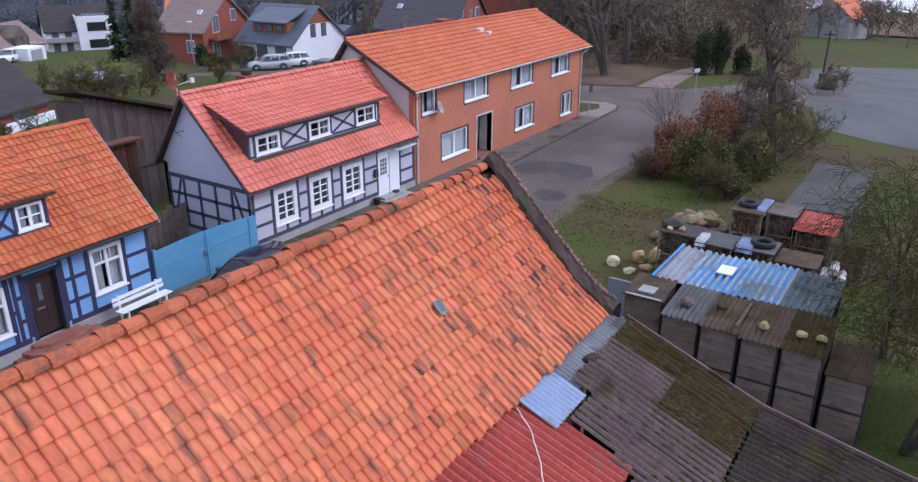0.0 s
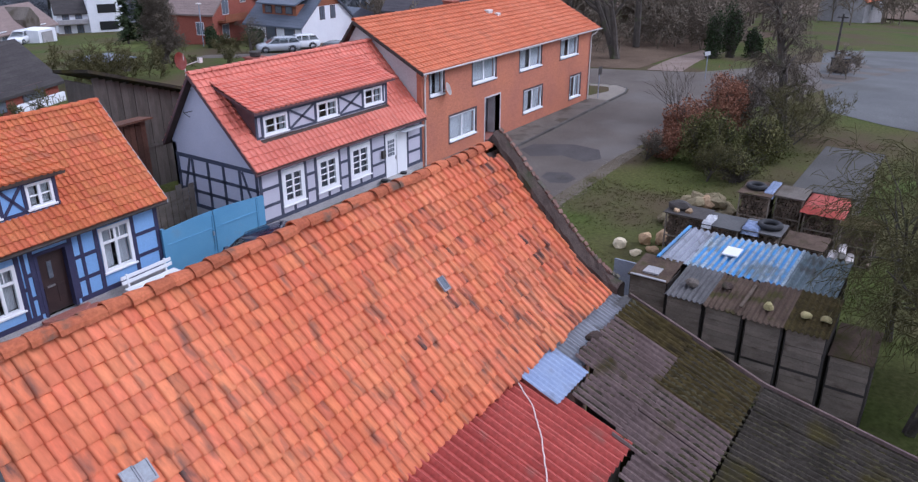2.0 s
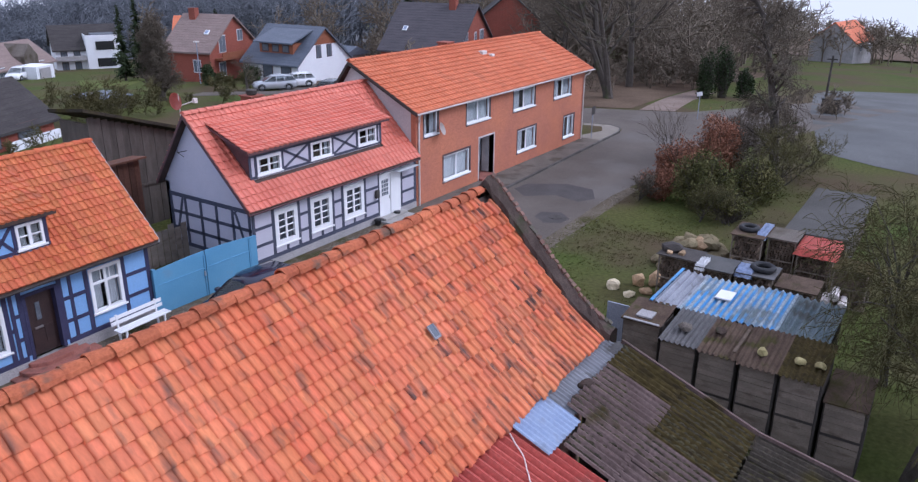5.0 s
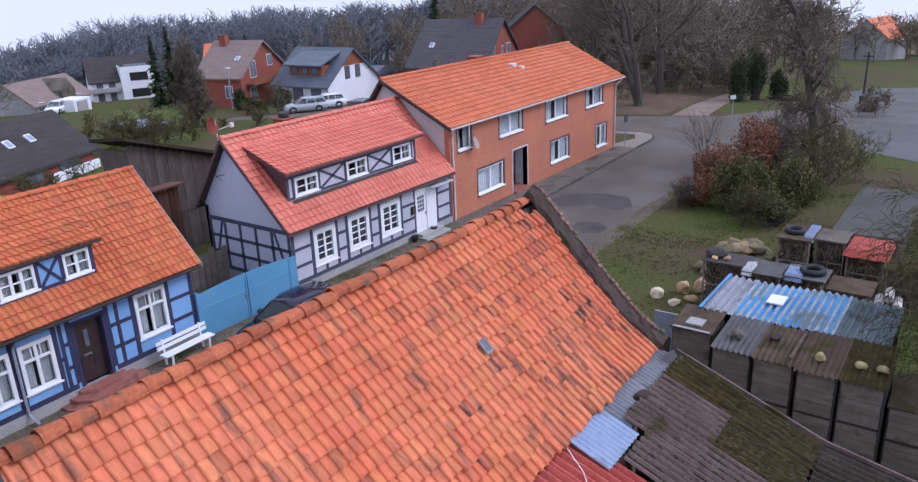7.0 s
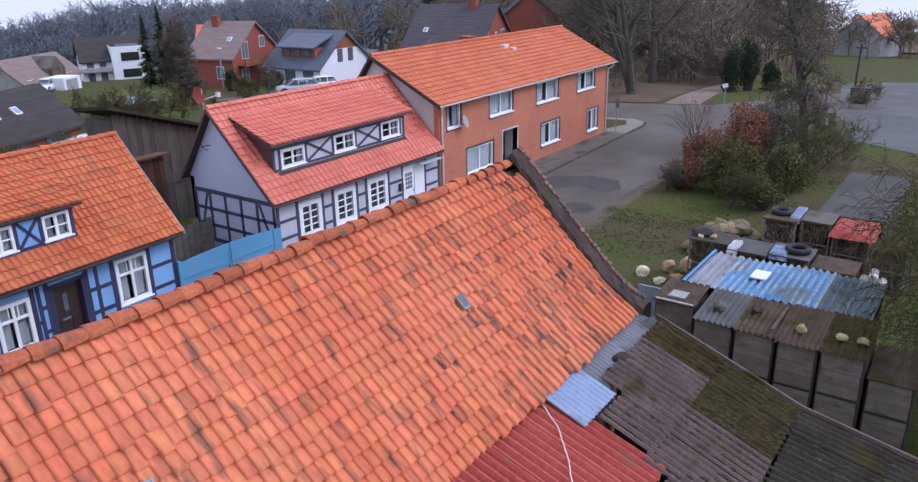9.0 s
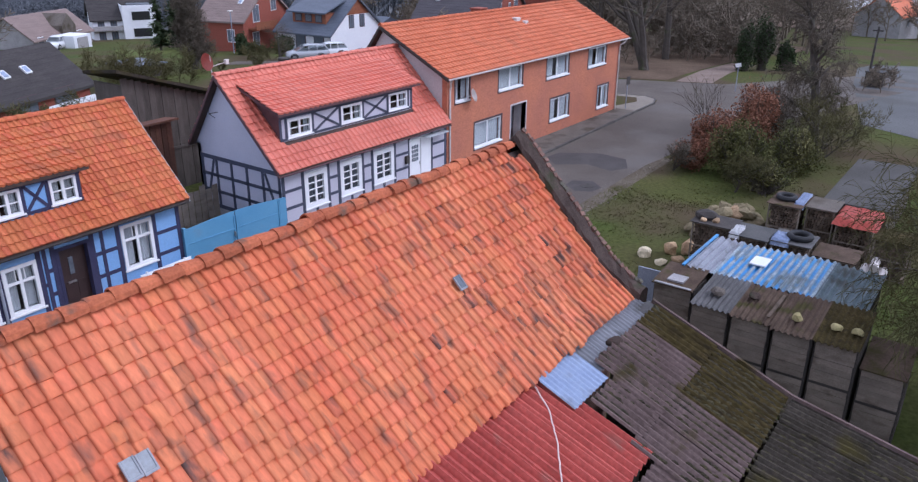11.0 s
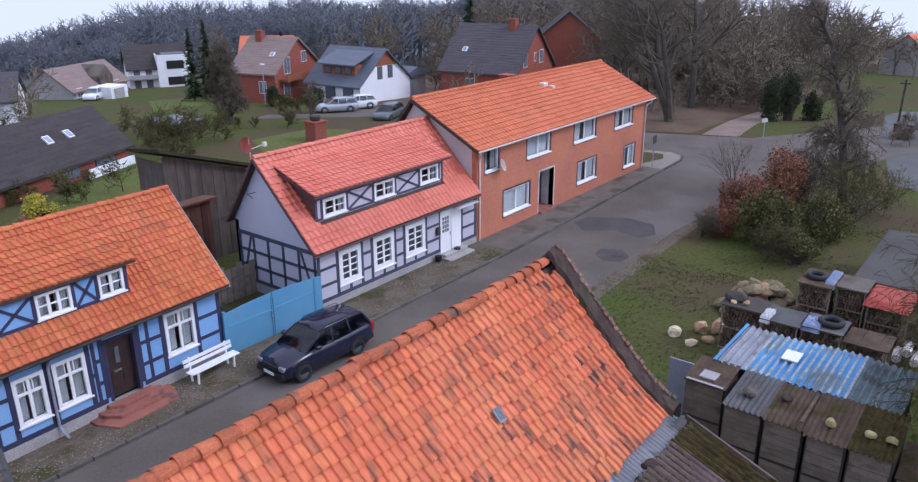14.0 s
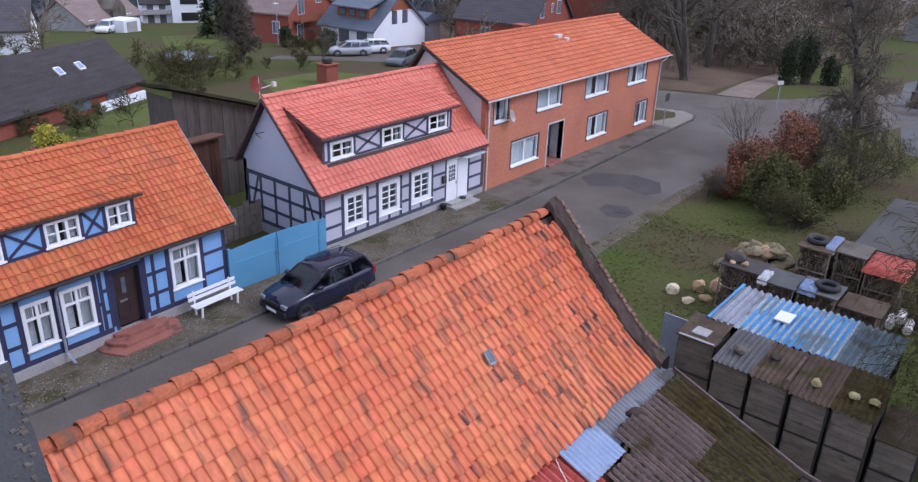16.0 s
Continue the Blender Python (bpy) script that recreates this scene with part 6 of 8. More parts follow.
def car(label, m, L=4.5, W=1.8, H=1.6, paint=None, estate=True, full=True, group=""):
    """A car along x with its nose towards -x, standing at z = 0, then placed by m."""
    global XF
    keep, XF = XF, m
    c = thing("car", label, "car", (0, 0, 0), group)
    paint = paint or M_CARPAINT
    h = H / 1.6
    # side outline: lower body stations (x, half width, z low, z shoulder)
    st = [(-0.5, 0.36, 0.42, 0.62), (-0.485, 0.43, 0.3, 0.74), (-0.44, 0.47, 0.24, 0.84), (-0.34, 0.5, 0.22, 0.93), (-0.2, 0.5, 0.2, 0.99), (0.0, 0.5, 0.2, 1.01),
          (0.25, 0.5, 0.2, 1.03), (0.4, 0.495, 0.24, 1.04), (0.47, 0.47, 0.3, 1.0), (0.5, 0.42, 0.42, 0.92)]
    bm = bmesh.new()
    rings = []
    for x, hw, zl, zs in st:
        x, hw, zl, zs = x * L, hw * W, zl * h, zs * h
        sec = [(-hw * 0.86, zl), (-hw, zl + 0.12), (-hw, (zl + zs) / 2), (-hw * 0.975, zs - 0.08), (-hw * 0.9, zs), (0, zs + 0.035 * h),
               (hw * 0.9, zs), (hw * 0.975, zs - 0.08), (hw, (zl + zs) / 2), (hw, zl + 0.12), (hw * 0.86, zl), (0, zl)]
        rings.append([bm.verts.new((x, y, z)) for y, z in sec])
    for u, v in zip(rings, rings[1:]):
        for k in range(12):
            bm.faces.new((u[k], u[(k + 1) % 12], v[(k + 1) % 12], v[k]))
    bm.faces.new(rings[0])
    bm.faces.new(rings[-1][::-1])
    body = part("body", bm, paint, c, smooth=True)
    # cabin: glass house below, roof above
    tail = 0.47 if estate else 0.33
    rf = [(-0.085, 0.36, 1.52), (0.0, 0.375, 1.58), (0.2, 0.375, 1.585), (tail - 0.07, 0.36, 1.53)]
    bm = bmesh.new()
    lo = [(-0.275, 0.44, 0.96), (-0.05, 0.465, 1.0), (0.2, 0.465, 1.02), (tail, 0.43, 1.02)]
    rr = []
    for (xa, wa, za), (xb, wb, zb) in zip(lo, rf):
        rr.append([bm.verts.new(p) for p in ((xa * L, -wa * W, za * h), (xb * L, -wb * W, (zb - 0.05) * h), (xb * L, wb * W, (zb - 0.05) * h), (xa * L, wa * W, za * h))])
    for u, v in zip(rr, rr[1:]):
        for k in range(3):
            bm.faces.new((u[k], u[k + 1], v[k + 1], v[k]))
    bm.faces.new(rr[0])
    bm.faces.new(rr[-1][::-1])
    part("glasshouse", bm, M_CARGLASS, c, "dark tinted car windows", smooth=False)
    bm = bmesh.new()
    rr = []
    for x, w, z in rf:
        rr.append([bm.verts.new(p) for p in ((x * L, -w * W - 0.012, (z - 0.075) * h), (x * L, -w * W * 0.9, z * h), (x * L, 0, (z + 0.025) * h), (x * L, w * W * 0.9, z * h), (x * L, w * W + 0.012, (z - 0.075) * h))])
    for u, v in zip(rr, rr[1:]):
        for k in range(4):
            bm.faces.new((u[k], u[k + 1], v[k + 1], v[k]))
        bm.faces.new((u[4], u[0], v[0], v[4]))
    bm.faces.new(rr[0])
    bm.faces.new(rr[-1][::-1])
    part("roof", bm, paint, c, smooth=True)
    for s in (-1, 1):
        for (xa, wa, za), (xb, wb, zb) in zip([lo[0], (0.02, 0.466, 1.0), (0.22, 0.466, 1.02), lo[3]], [rf[0], (0.03, 0.377, 1.58), (0.21, 0.377, 1.58), rf[3]]):
            bm = bmesh.new()
            bar(bm, (xa * L, s * wa * W, za * h - 0.01), (xb * L, s * wb * W, zb * h - 0.06), 0.07, 0.02, (0, s, 0.35))
            part("pillar", bm, paint, c)
    for x in (-0.31, 0.29):
        for s in (-1, 1):
            wheel(c, (x * L, s * (W / 2 - 0.1), 0.33), 0.33)
            bm = bmesh.new()
            n = 14
            pr = None
            for k in range(n + 1):
                a = math.pi * k / n
                q = [bm.verts.new((x * L + math.cos(a) * r_, s * (W / 2 + o_), 0.33 + math.sin(a) * r_)) for r_, o_ in ((0.345, -0.03), (0.345, 0.012), (0.41, 0.012), (0.41, -0.03))]
                if pr:
                    for i in range(4):
                        bm.faces.new((pr[i], pr[(i + 1) % 4], q[(i + 1) % 4], q[i]))
                pr = q
            part("wheel_arch", bm, M_CARTRIM, c)
    if full:
        part("bumper", boxes((-0.51 * L, -0.47 * L, -0.41 * W, 0.41 * W, 0.3, 0.5)), M_CARTRIM, c, bevel=0.02)
        part("bumper", boxes((0.475 * L, 0.51 * L, -0.42 * W, 0.42 * W, 0.32, 0.55)), M_CARTRIM, c, bevel=0.02)
        part("grille", boxes((-0.505 * L, -0.49 * L, -0.22 * W, 0.22 * W, 0.58, 0.7)), M_CARTRIM, c, bevel=0.008)
        part("number_plate", boxes((-0.515 * L, -0.509 * L, -0.26, 0.26, 0.37, 0.47)), M_WHITE, c, "plain white plate")
        for s in (-1, 1):
            a, b = sorted((s * 0.26 * W, s * 0.42 * W))
            part("headlight", boxes((-0.502 * L, -0.465 * L, a, b, 0.6, 0.74)), M_HEADLAMP, c, bevel=0.02)
            part("tail_light", boxes((0.47 * L, 0.502 * L, *sorted((s * 0.36 * W, s * 0.46 * W)), 0.7, 1.0)), M_TAIL, c, bevel=0.02)
            part("mirror", boxes((-0.19 * L, -0.14 * L, *sorted((s * 0.5 * W, s * 0.58 * W)), 1.0, 1.14)), paint, c, bevel=0.03)
            bm = bmesh.new()
            tube(bm, [(-0.04 * L, s * 0.33 * W, 1.55 * h), (-0.02 * L, s * 0.33 * W, 1.62 * h), (0.34 * L, s * 0.33 * W, 1.62 * h), (0.37 * L, s * 0.33 * W, 1.56 * h)], 0.014, 6)
            part("roof_rail", bm, M_CARTRIM, c)
            part("door_handle", boxes((0.06 * L, 0.1 * L, *sorted((s * 0.497 * W, s * 0.51 * W)), 0.86, 0.9)), M_CARTRIM, c)
    XF = keep
    return c


car("dark blue-black estate car parked at the kerb", pose(17.0, 19.5, 0.02, 0, 0, -2), 4.1, 1.72, 1.55)


# ---- firewood stores and crates ----
def plank_front(parent, x, y0, y1, z0, z1, step=0.15, seed=1):
    """Horizontal boards facing -x."""
    rg = random.Random(seed)
    n = max(1, int((z1 - z0) / step))
    for i in range(n):
        a = z0 + (z1 - z0) * i / n
        o = rg.uniform(0, 0.018)
        part("plank", boxes((x - 0.02 - o, x - o, y0 + rg.uniform(0, 0.02), y1 - rg.uniform(0, 0.02), a + 0.006, a + (z1 - z0) / n - 0.004)), M_PLANK, parent)


def wood_bay(label, x, y0, y1, z, depth, lid, lid_mat, seed, rise=0.12, over=0.15):
    t = thing("firewood_store", label, "firewood store", (x + depth / 2, (y0 + y1) / 2, 0), "firewood stores")
    for yy in (y0 + 0.03, y1 - 0.08):
        part("post", boxes((x - 0.01, x + 0.06, yy, yy + 0.05, 0, z - 0.03)), M_POST, t)
        part("post", boxes((x + depth - 0.08, x + depth, yy, yy + 0.05, 0, z - 0.03)), M_POST, t)
    mid = z * 0.52
    plank_front(t, x - 0.01, y0 + 0.05, y1 - 0.05, 0.05, mid - 0.06, seed=seed)
    plank_front(t, x - 0.03, y0 + 0.05, y1 - 0.05, mid + 0.02, z - 0.06, seed=seed + 1)
    part("rail", boxes((x - 0.04, x, y0 + 0.05, y1 - 0.05, mid - 0.055, mid + 0.01)), M_POST, t)
    part("side", boxes((x + 0.05, x + depth - 0.08, y0 + 0.01, y0 + 0.035, 0.05, z - 0.05), (x + 0.05, x + depth - 0.08, y1 - 0.035, y1 - 0.01, 0.05, z - 0.05), (x + depth - 0.02, x + depth, y0 + 0.1, y1 - 0.1, 0.05, z - 0.05)), M_SHEDWOOD, t)
    zf = lambda xx, yy: z + (xx - x) / depth * rise
    if lid == "wave":
        bm = corrugated(x - over, x + depth + 0.1, zf, y0 - 0.02, y1 + 0.02, 0.14, 0.03, along="x")
    else:
        bm = bmesh.new()
        prism(bm, [(x - over, y0, zf(x - over, 0) - 0.01), (x + depth + 0.1, y0, zf(x + depth, 0) - 0.01), (x + depth + 0.1, y0, zf(x + depth, 0) + 0.025), (x - over, y0, zf(x - over, 0) + 0.025)], (0, y1 - y0, 0))
    part("lid", bm, lid_mat, t)
    return t


wood_bay("boarded firewood store under a broken slab lid", 19.78, 6.05, 7.2, 2.4, 1.1, "flat", M_LID, 71)
wood_bay("boarded firewood store under a grey fibre sheet", 19.02, 4.82, 5.85, 2.46, 1.7, "wave", M_GREYSHEET, 73)
wood_bay("boarded firewood store under rotten boards", 18.95, 3.8, 4.8, 2.46, 1.7, "wave", M_LID, 75)
wood_bay("boarded firewood store under a mossy corrugated sheet", 18.9, 2.82, 3.76, 2.48, 1.8, "wave", M_LID, 77, over=0.25)
wood_bay("boarded firewood store under a mossy corrugated sheet", 18.95, 1.8, 2.8, 2.48, 1.8, "wave", M_MOSS2, 79, over=0.25)
wood_bay("boarded firewood store with an open top of stacked logs", 19.2, 0.75, 1.75, 1.9, 1.4, "flat", M_LID, 81)
for i, (x, y, r, mt) in enumerate(((19.35, 3.3, 0.17, M_STONE_YELLOW), (19.4, 2.45, 0.15, M_STONE_YELLOW), (19.45, 1.98, 0.15, M_STONE_YELLOW), (19.6, 5.35, 0.2, M_SLABS), (19.9, 4.5, 0.18, M_MORTAR))):
    rock("mossy stone weighing down a lid" if i < 3 else "grey stone weighing down a lid", (x, y, 2.5 + (x - 18.95) / 1.75 * 0.12 + (0.02 if i < 3 else 0.0)), r, mt, 90 + i, "stones on lids")
solo("slab", boxes((19.85, 20.3, 6.4, 6.85, 2.45, 2.5)), M_PLINTH, "broken concrete slab on a lid", "slab")
solo("board", boxes((19.62, 19.7, 6.1, 7.12, 2.415, 2.445)), M_PLINTH, "white strip on the lid edge", "board")
solo("board", boxes((19.0, 20.5, 3.88, 3.96, 2.56, 2.6)), M_LOG, "loose reddish board on a lid", "board")

# wide store under the blue corrugated roof
bs = thing("wood_shelter", "open shelter under a blue corrugated plastic roof", "shelter", (22.3, 4.4, 0))
bz = lambda x, y: 2.52 + 0.03 * math.sin(y * 2)
for ya_, yb_, m_, lb_ in ((5.97, 6.75, M_GREYPLASTIC, "grey clear plastic sheet"), (3.3, 6.0, M_BLUEPLASTIC, "blue corrugated plastic with dirty crests"), (2.0, 3.34, M_BLUEGRIME, "grimy blue-grey corrugated plastic")):
    rs_ = part("roof_sheet", corrugated(20.85, 23.75, lambda x, y, q=yb_: bz(x, y) + (0.012 if q == 6.0 else 0.0), ya_, yb_, 0.2, 0.045, along="x"), m_, bs, lb_)
    if m_ is M_BLUEPLASTIC:
        rs_.data.materials.append(M_BLUEDIRT)
        for f_ in rs_.data.polygons:
            if f_.center.z > bz(f_.center.x, f_.center.y) + 0.03:
                f_.material_index = 1
part("edge_strip", boxes((20.85, 23.75, 6.74, 6.83, 2.56, 2.6)), M_BLUEPLASTIC, bs, "bright blue edge strip")
for x in (20.95, 23.6):
    for y in (2.1, 4.4, 6.65):
        part("post", boxes((x - 0.05, x + 0.05, y - 0.05, y + 0.05, 0, 2.46)), M_POST, bs)
part("side", boxes((23.62, 23.66, 2.1, 6.65, 0, 2.3), (21.0, 23.6, 6.62, 6.66, 0, 2.3)), M_SHEDWOOD, bs)
solo("slab", boxes((22.05, 22.7, 4.85, 5.3, 2.58, 2.62)), M_WHITE, "white panel lying on the blue roof", "panel")


def logs(y0, y1, z0, z1, x, seed, depth=0.5):
    """Ends of split logs, stacked, facing -x."""
    rg = random.Random(seed)
    bm = bmesh.new()
    z = z0
    while z < z1 - 0.05:
        y = y0 + rg.random() * 0.06
        hgt = 0.11
        while y < y1 - 0.05:
            w = rg.uniform(0.08, 0.16)
            k = rg.choice((3, 4, 5, 6))
            c = Vector((x - rg.uniform(0, 0.06), y + w / 2, z + hgt / 2))
            a0 = rg.random() * 6
            poly = [(c.x, c.y + math.cos(a0 + i * math.tau / k) * w * 0.52, c.z + math.sin(a0 + i * math.tau / k) * hgt * 0.55) for i in range(k)]
            prism(bm, poly, (depth, 0, 0))
            y += w
        z += hgt * 0.95
    return bm


def crate(label, x, y0, y1, z, depth, lid_mat, seed, lid=True):
    t = thing("log_crate", label, "log crate", (x + depth / 2, (y0 + y1) / 2, 0), "log crates")
    tagged(part("firewood", logs(y0 + 0.06, y1 - 0.06, 0.08, z - 0.06, x + 0.06, seed, depth - 0.15), M_LOG, t, "split firewood ends"), kind="stuff")
    for yy in (y0, y1 - 0.05):
        for xx in (x, x + depth - 0.05):
            part("post", boxes((xx, xx + 0.05, yy, yy + 0.05, 0, z)), M_PLANK, t)
    for zz in (0.05, z * 0.5, z - 0.07):
        part("rail", boxes((x - 0.02, x, y0, y1, zz, zz + 0.05)), M_PLANK, t)
    if lid:
        part("lid", boxes((x - 0.12, x + depth + 0.08, y0 - 0.06, y1 + 0.06, z + 0.002, z + 0.03)), lid_mat, t)
    return t


crate("wire crate of split logs under a dark lid", 26.6, 7.15, 8.55, 1.8, 1.0, M_POST, 101)
crate("crate of split logs under a dark board", 26.2, 5.85, 7.05, 1.8, 1.2, M_FELT, 102)
crate("crate of split logs under a pale sheet", 26.45, 4.55, 5.78, 1.8, 1.1, M_GREYSHEET, 103)
crate("tall crate of split logs under a blue-edged sheet", 30.2, 5.75, 6.9, 1.85, 1.6, M_LID, 104)
crate("crate of split logs under a corrugated lid", 30.75, 4.65, 5.65, 1.8, 1.3, M_SLABS, 105)
crate("crate of split logs under a red tarpaulin", 30.3, 3.25, 4.5, 1.65, 1.5, M_LID, 106)
crate("low crate of old logs", 26.7, 3.2, 4.45, 1.5, 1.2, M_LID, 107)
crate("crate of old logs beneath branches", 29.6, 1.9, 3.1, 1.5, 1.2, M_MOSS2, 108)


def cloth(name, label, x0, x1, y0, y1, z, mat, seed, sag=0.04, category="tarpaulin"):
    bm = bmesh.new()
    n = 14
    g = [[bm.verts.new((x0 + (x1 - x0) * i / n, y0 + (y1 - y0) * j / n + 0.03 * noise.noise(Vector((i * 0.4, j * 0.4, seed))),
                        z + sag * noise.noise(Vector((i * 0.5, j * 0.5, seed + 5))) - (0.22 if i in (0,) or j in (0, n) else 0.0) - (0.05 if i == 1 else 0))) for j in range(n + 1)] for i in range(n + 1)]
    for i in range(n):
        for j in range(n):
            bm.faces.new((g[i][j], g[i + 1][j], g[i + 1][j + 1], g[i][j + 1]))
    bmesh.ops.solidify(bm, geom=bm.faces[:], thickness=0.01)
    return solo(name, bm, mat, label, category, smooth=True)


cloth("tarpaulin", "faded red tarpaulin over a log crate", 30.05, 31.95, 3.1, 4.65, 1.76, M_REDTARP, 3)
cloth("tarpaulin", "pale blue plastic sheet on a crate lid", 30.4, 32.0, 5.72, 6.1, 1.95, M_BLUETARP, 8)
cloth("tarpaulin", "pale blue plastic sheet under a tyre", 26.3, 27.2, 5.2, 5.82, 1.9, M_BLUETARP, 12)
cloth("tarpaulin", "crumpled white sheet on a crate", 26.05, 26.9, 6.75, 7.1, 1.92, M_WHITE, 15, 0.08)


def tyre(c, r, label):
    bm = bmesh.new()
    n, q = 24, 10
    rg = [[bm.verts.new((c[0] + math.cos(i * math.tau / n) * (r + 0.1 * math.cos(j * math.tau / q)), c[1] + math.sin(i * math.tau / n) * (r + 0.1 * math.cos(j * math.tau / q)), c[2] + 0.1 + 0.1 * math.sin(j * math.tau / q))) for j in range(q)] for i in range(n)]
    for i in range(n):
        for j in range(q):
            bm.faces.new((rg[i][j], rg[(i + 1) % n][j], rg[(i + 1) % n][(j + 1) % q], rg[i][(j + 1) % q]))
    solo("tyre", bm, M_RUBBER, label, "tyre", "old tyres", smooth=True)


tyre((27.0, 5.0, 1.84), 0.33, "old black car tyre lying on a crate")
tyre((30.9, 6.45, 1.88), 0.3, "old black car tyre on a tall crate")
for i, (x, y, r) in enumerate(((26.65, 10.2, 0.33), (26.3, 9.42, 0.27), (26.85, 9.0, 0.27), (27.75, 8.95, 0.34), (27.4, 9.5, 0.33), (26.2, 8.2, 0.18))):
    rock("pale sandstone block lying on the grass", (x, y, 0), r, M_STONE_PALE if i < 2 else M_STONE, 120 + i, "blocks on the grass", (0.75, 0.45, 0.6, 1.15, 0.95, 0.7)[i])
rgp = random.Random(140)
for i in range(64):
    lay = 0 if i < 34 else 1 if i < 53 else 2
    sp_ = (1.0, 0.68, 0.36)[lay]
    rock("rough stone on a heap behind the crates", (30.7 + rgp.uniform(-1.4, 1.4) * sp_, 8.3 + rgp.uniform(-1.35, 1.35) * sp_, 0.44 * lay), rgp.uniform(0.3, 0.48), M_STONE_MOSS if i % 6 else M_STONE, 150 + i, "stone heap")
for i in range(7):
    rock("small stone on a crate lid", (26.75 + rgp.random() * 0.7, 7.3 + rgp.random() * 1.1, 1.83), rgp.uniform(0.1, 0.18), M_STONE, 190 + i, "stones on lids")
rock("black plastic-covered mound on a crate lid", (27.1, 8.2, 1.82), 0.42, M_POST, 199, "", 0.5, "tarpaulin")
for i in range(3):
    bm = bmesh.new()
    tube(bm, [(28.7, 2.55 + 0.28 * i, 0.42 + 0.3 * (i == 1)), (29.5, 2.6 + 0.28 * i, 0.42 + 0.3 * (i == 1))], 0.15, 10)
    solo("plastic_roll", bm, M_PIPE, "pale rolled plastic sheet beside the crates", "plastic roll", "plastic rolls")
fs = thing("flat_shed", "low shed with a pale felt roof", "shed", (36, 4, 0))
part("wall", boxes((32.2, 39.1, 3.1, 3.2, 0, 1.7), (32.2, 39.1, 5.1, 5.2, 0, 1.7), (32.2, 32.3, 3.2, 5.1, 0, 1.7), (39.0, 39.1, 3.2, 5.1, 0, 1.7)), M_SHEDWOOD, fs)
part("roof", boxes((32.0, 39.3, 2.9, 5.4, 1.7, 1.8)), M_FELT_PALE, fs, bevel=0.02)
bm = bmesh.new()
box(bm, 21.35, 21.4, 7.45, 8.3, 0, 1.95)
solo("board_fence", bm, M_GREYPIPE, "blue-grey board fence by the barn corner", "fence")

for x_ in (26.9, 28.35):
    pot = bmesh.new()
    tube(pot, [(x_, 22.05, 0.11), (x_, 22.05, 0.14), (x_, 22.05, 0.38), (x_, 22.05, 0.4)], [0.1, 0.12, 0.17, 0.16], 12)
    solo("flower_pot", pot, M_CARTRIM, "black flower pot beside the white front door", "flower pot", "pots at the door")

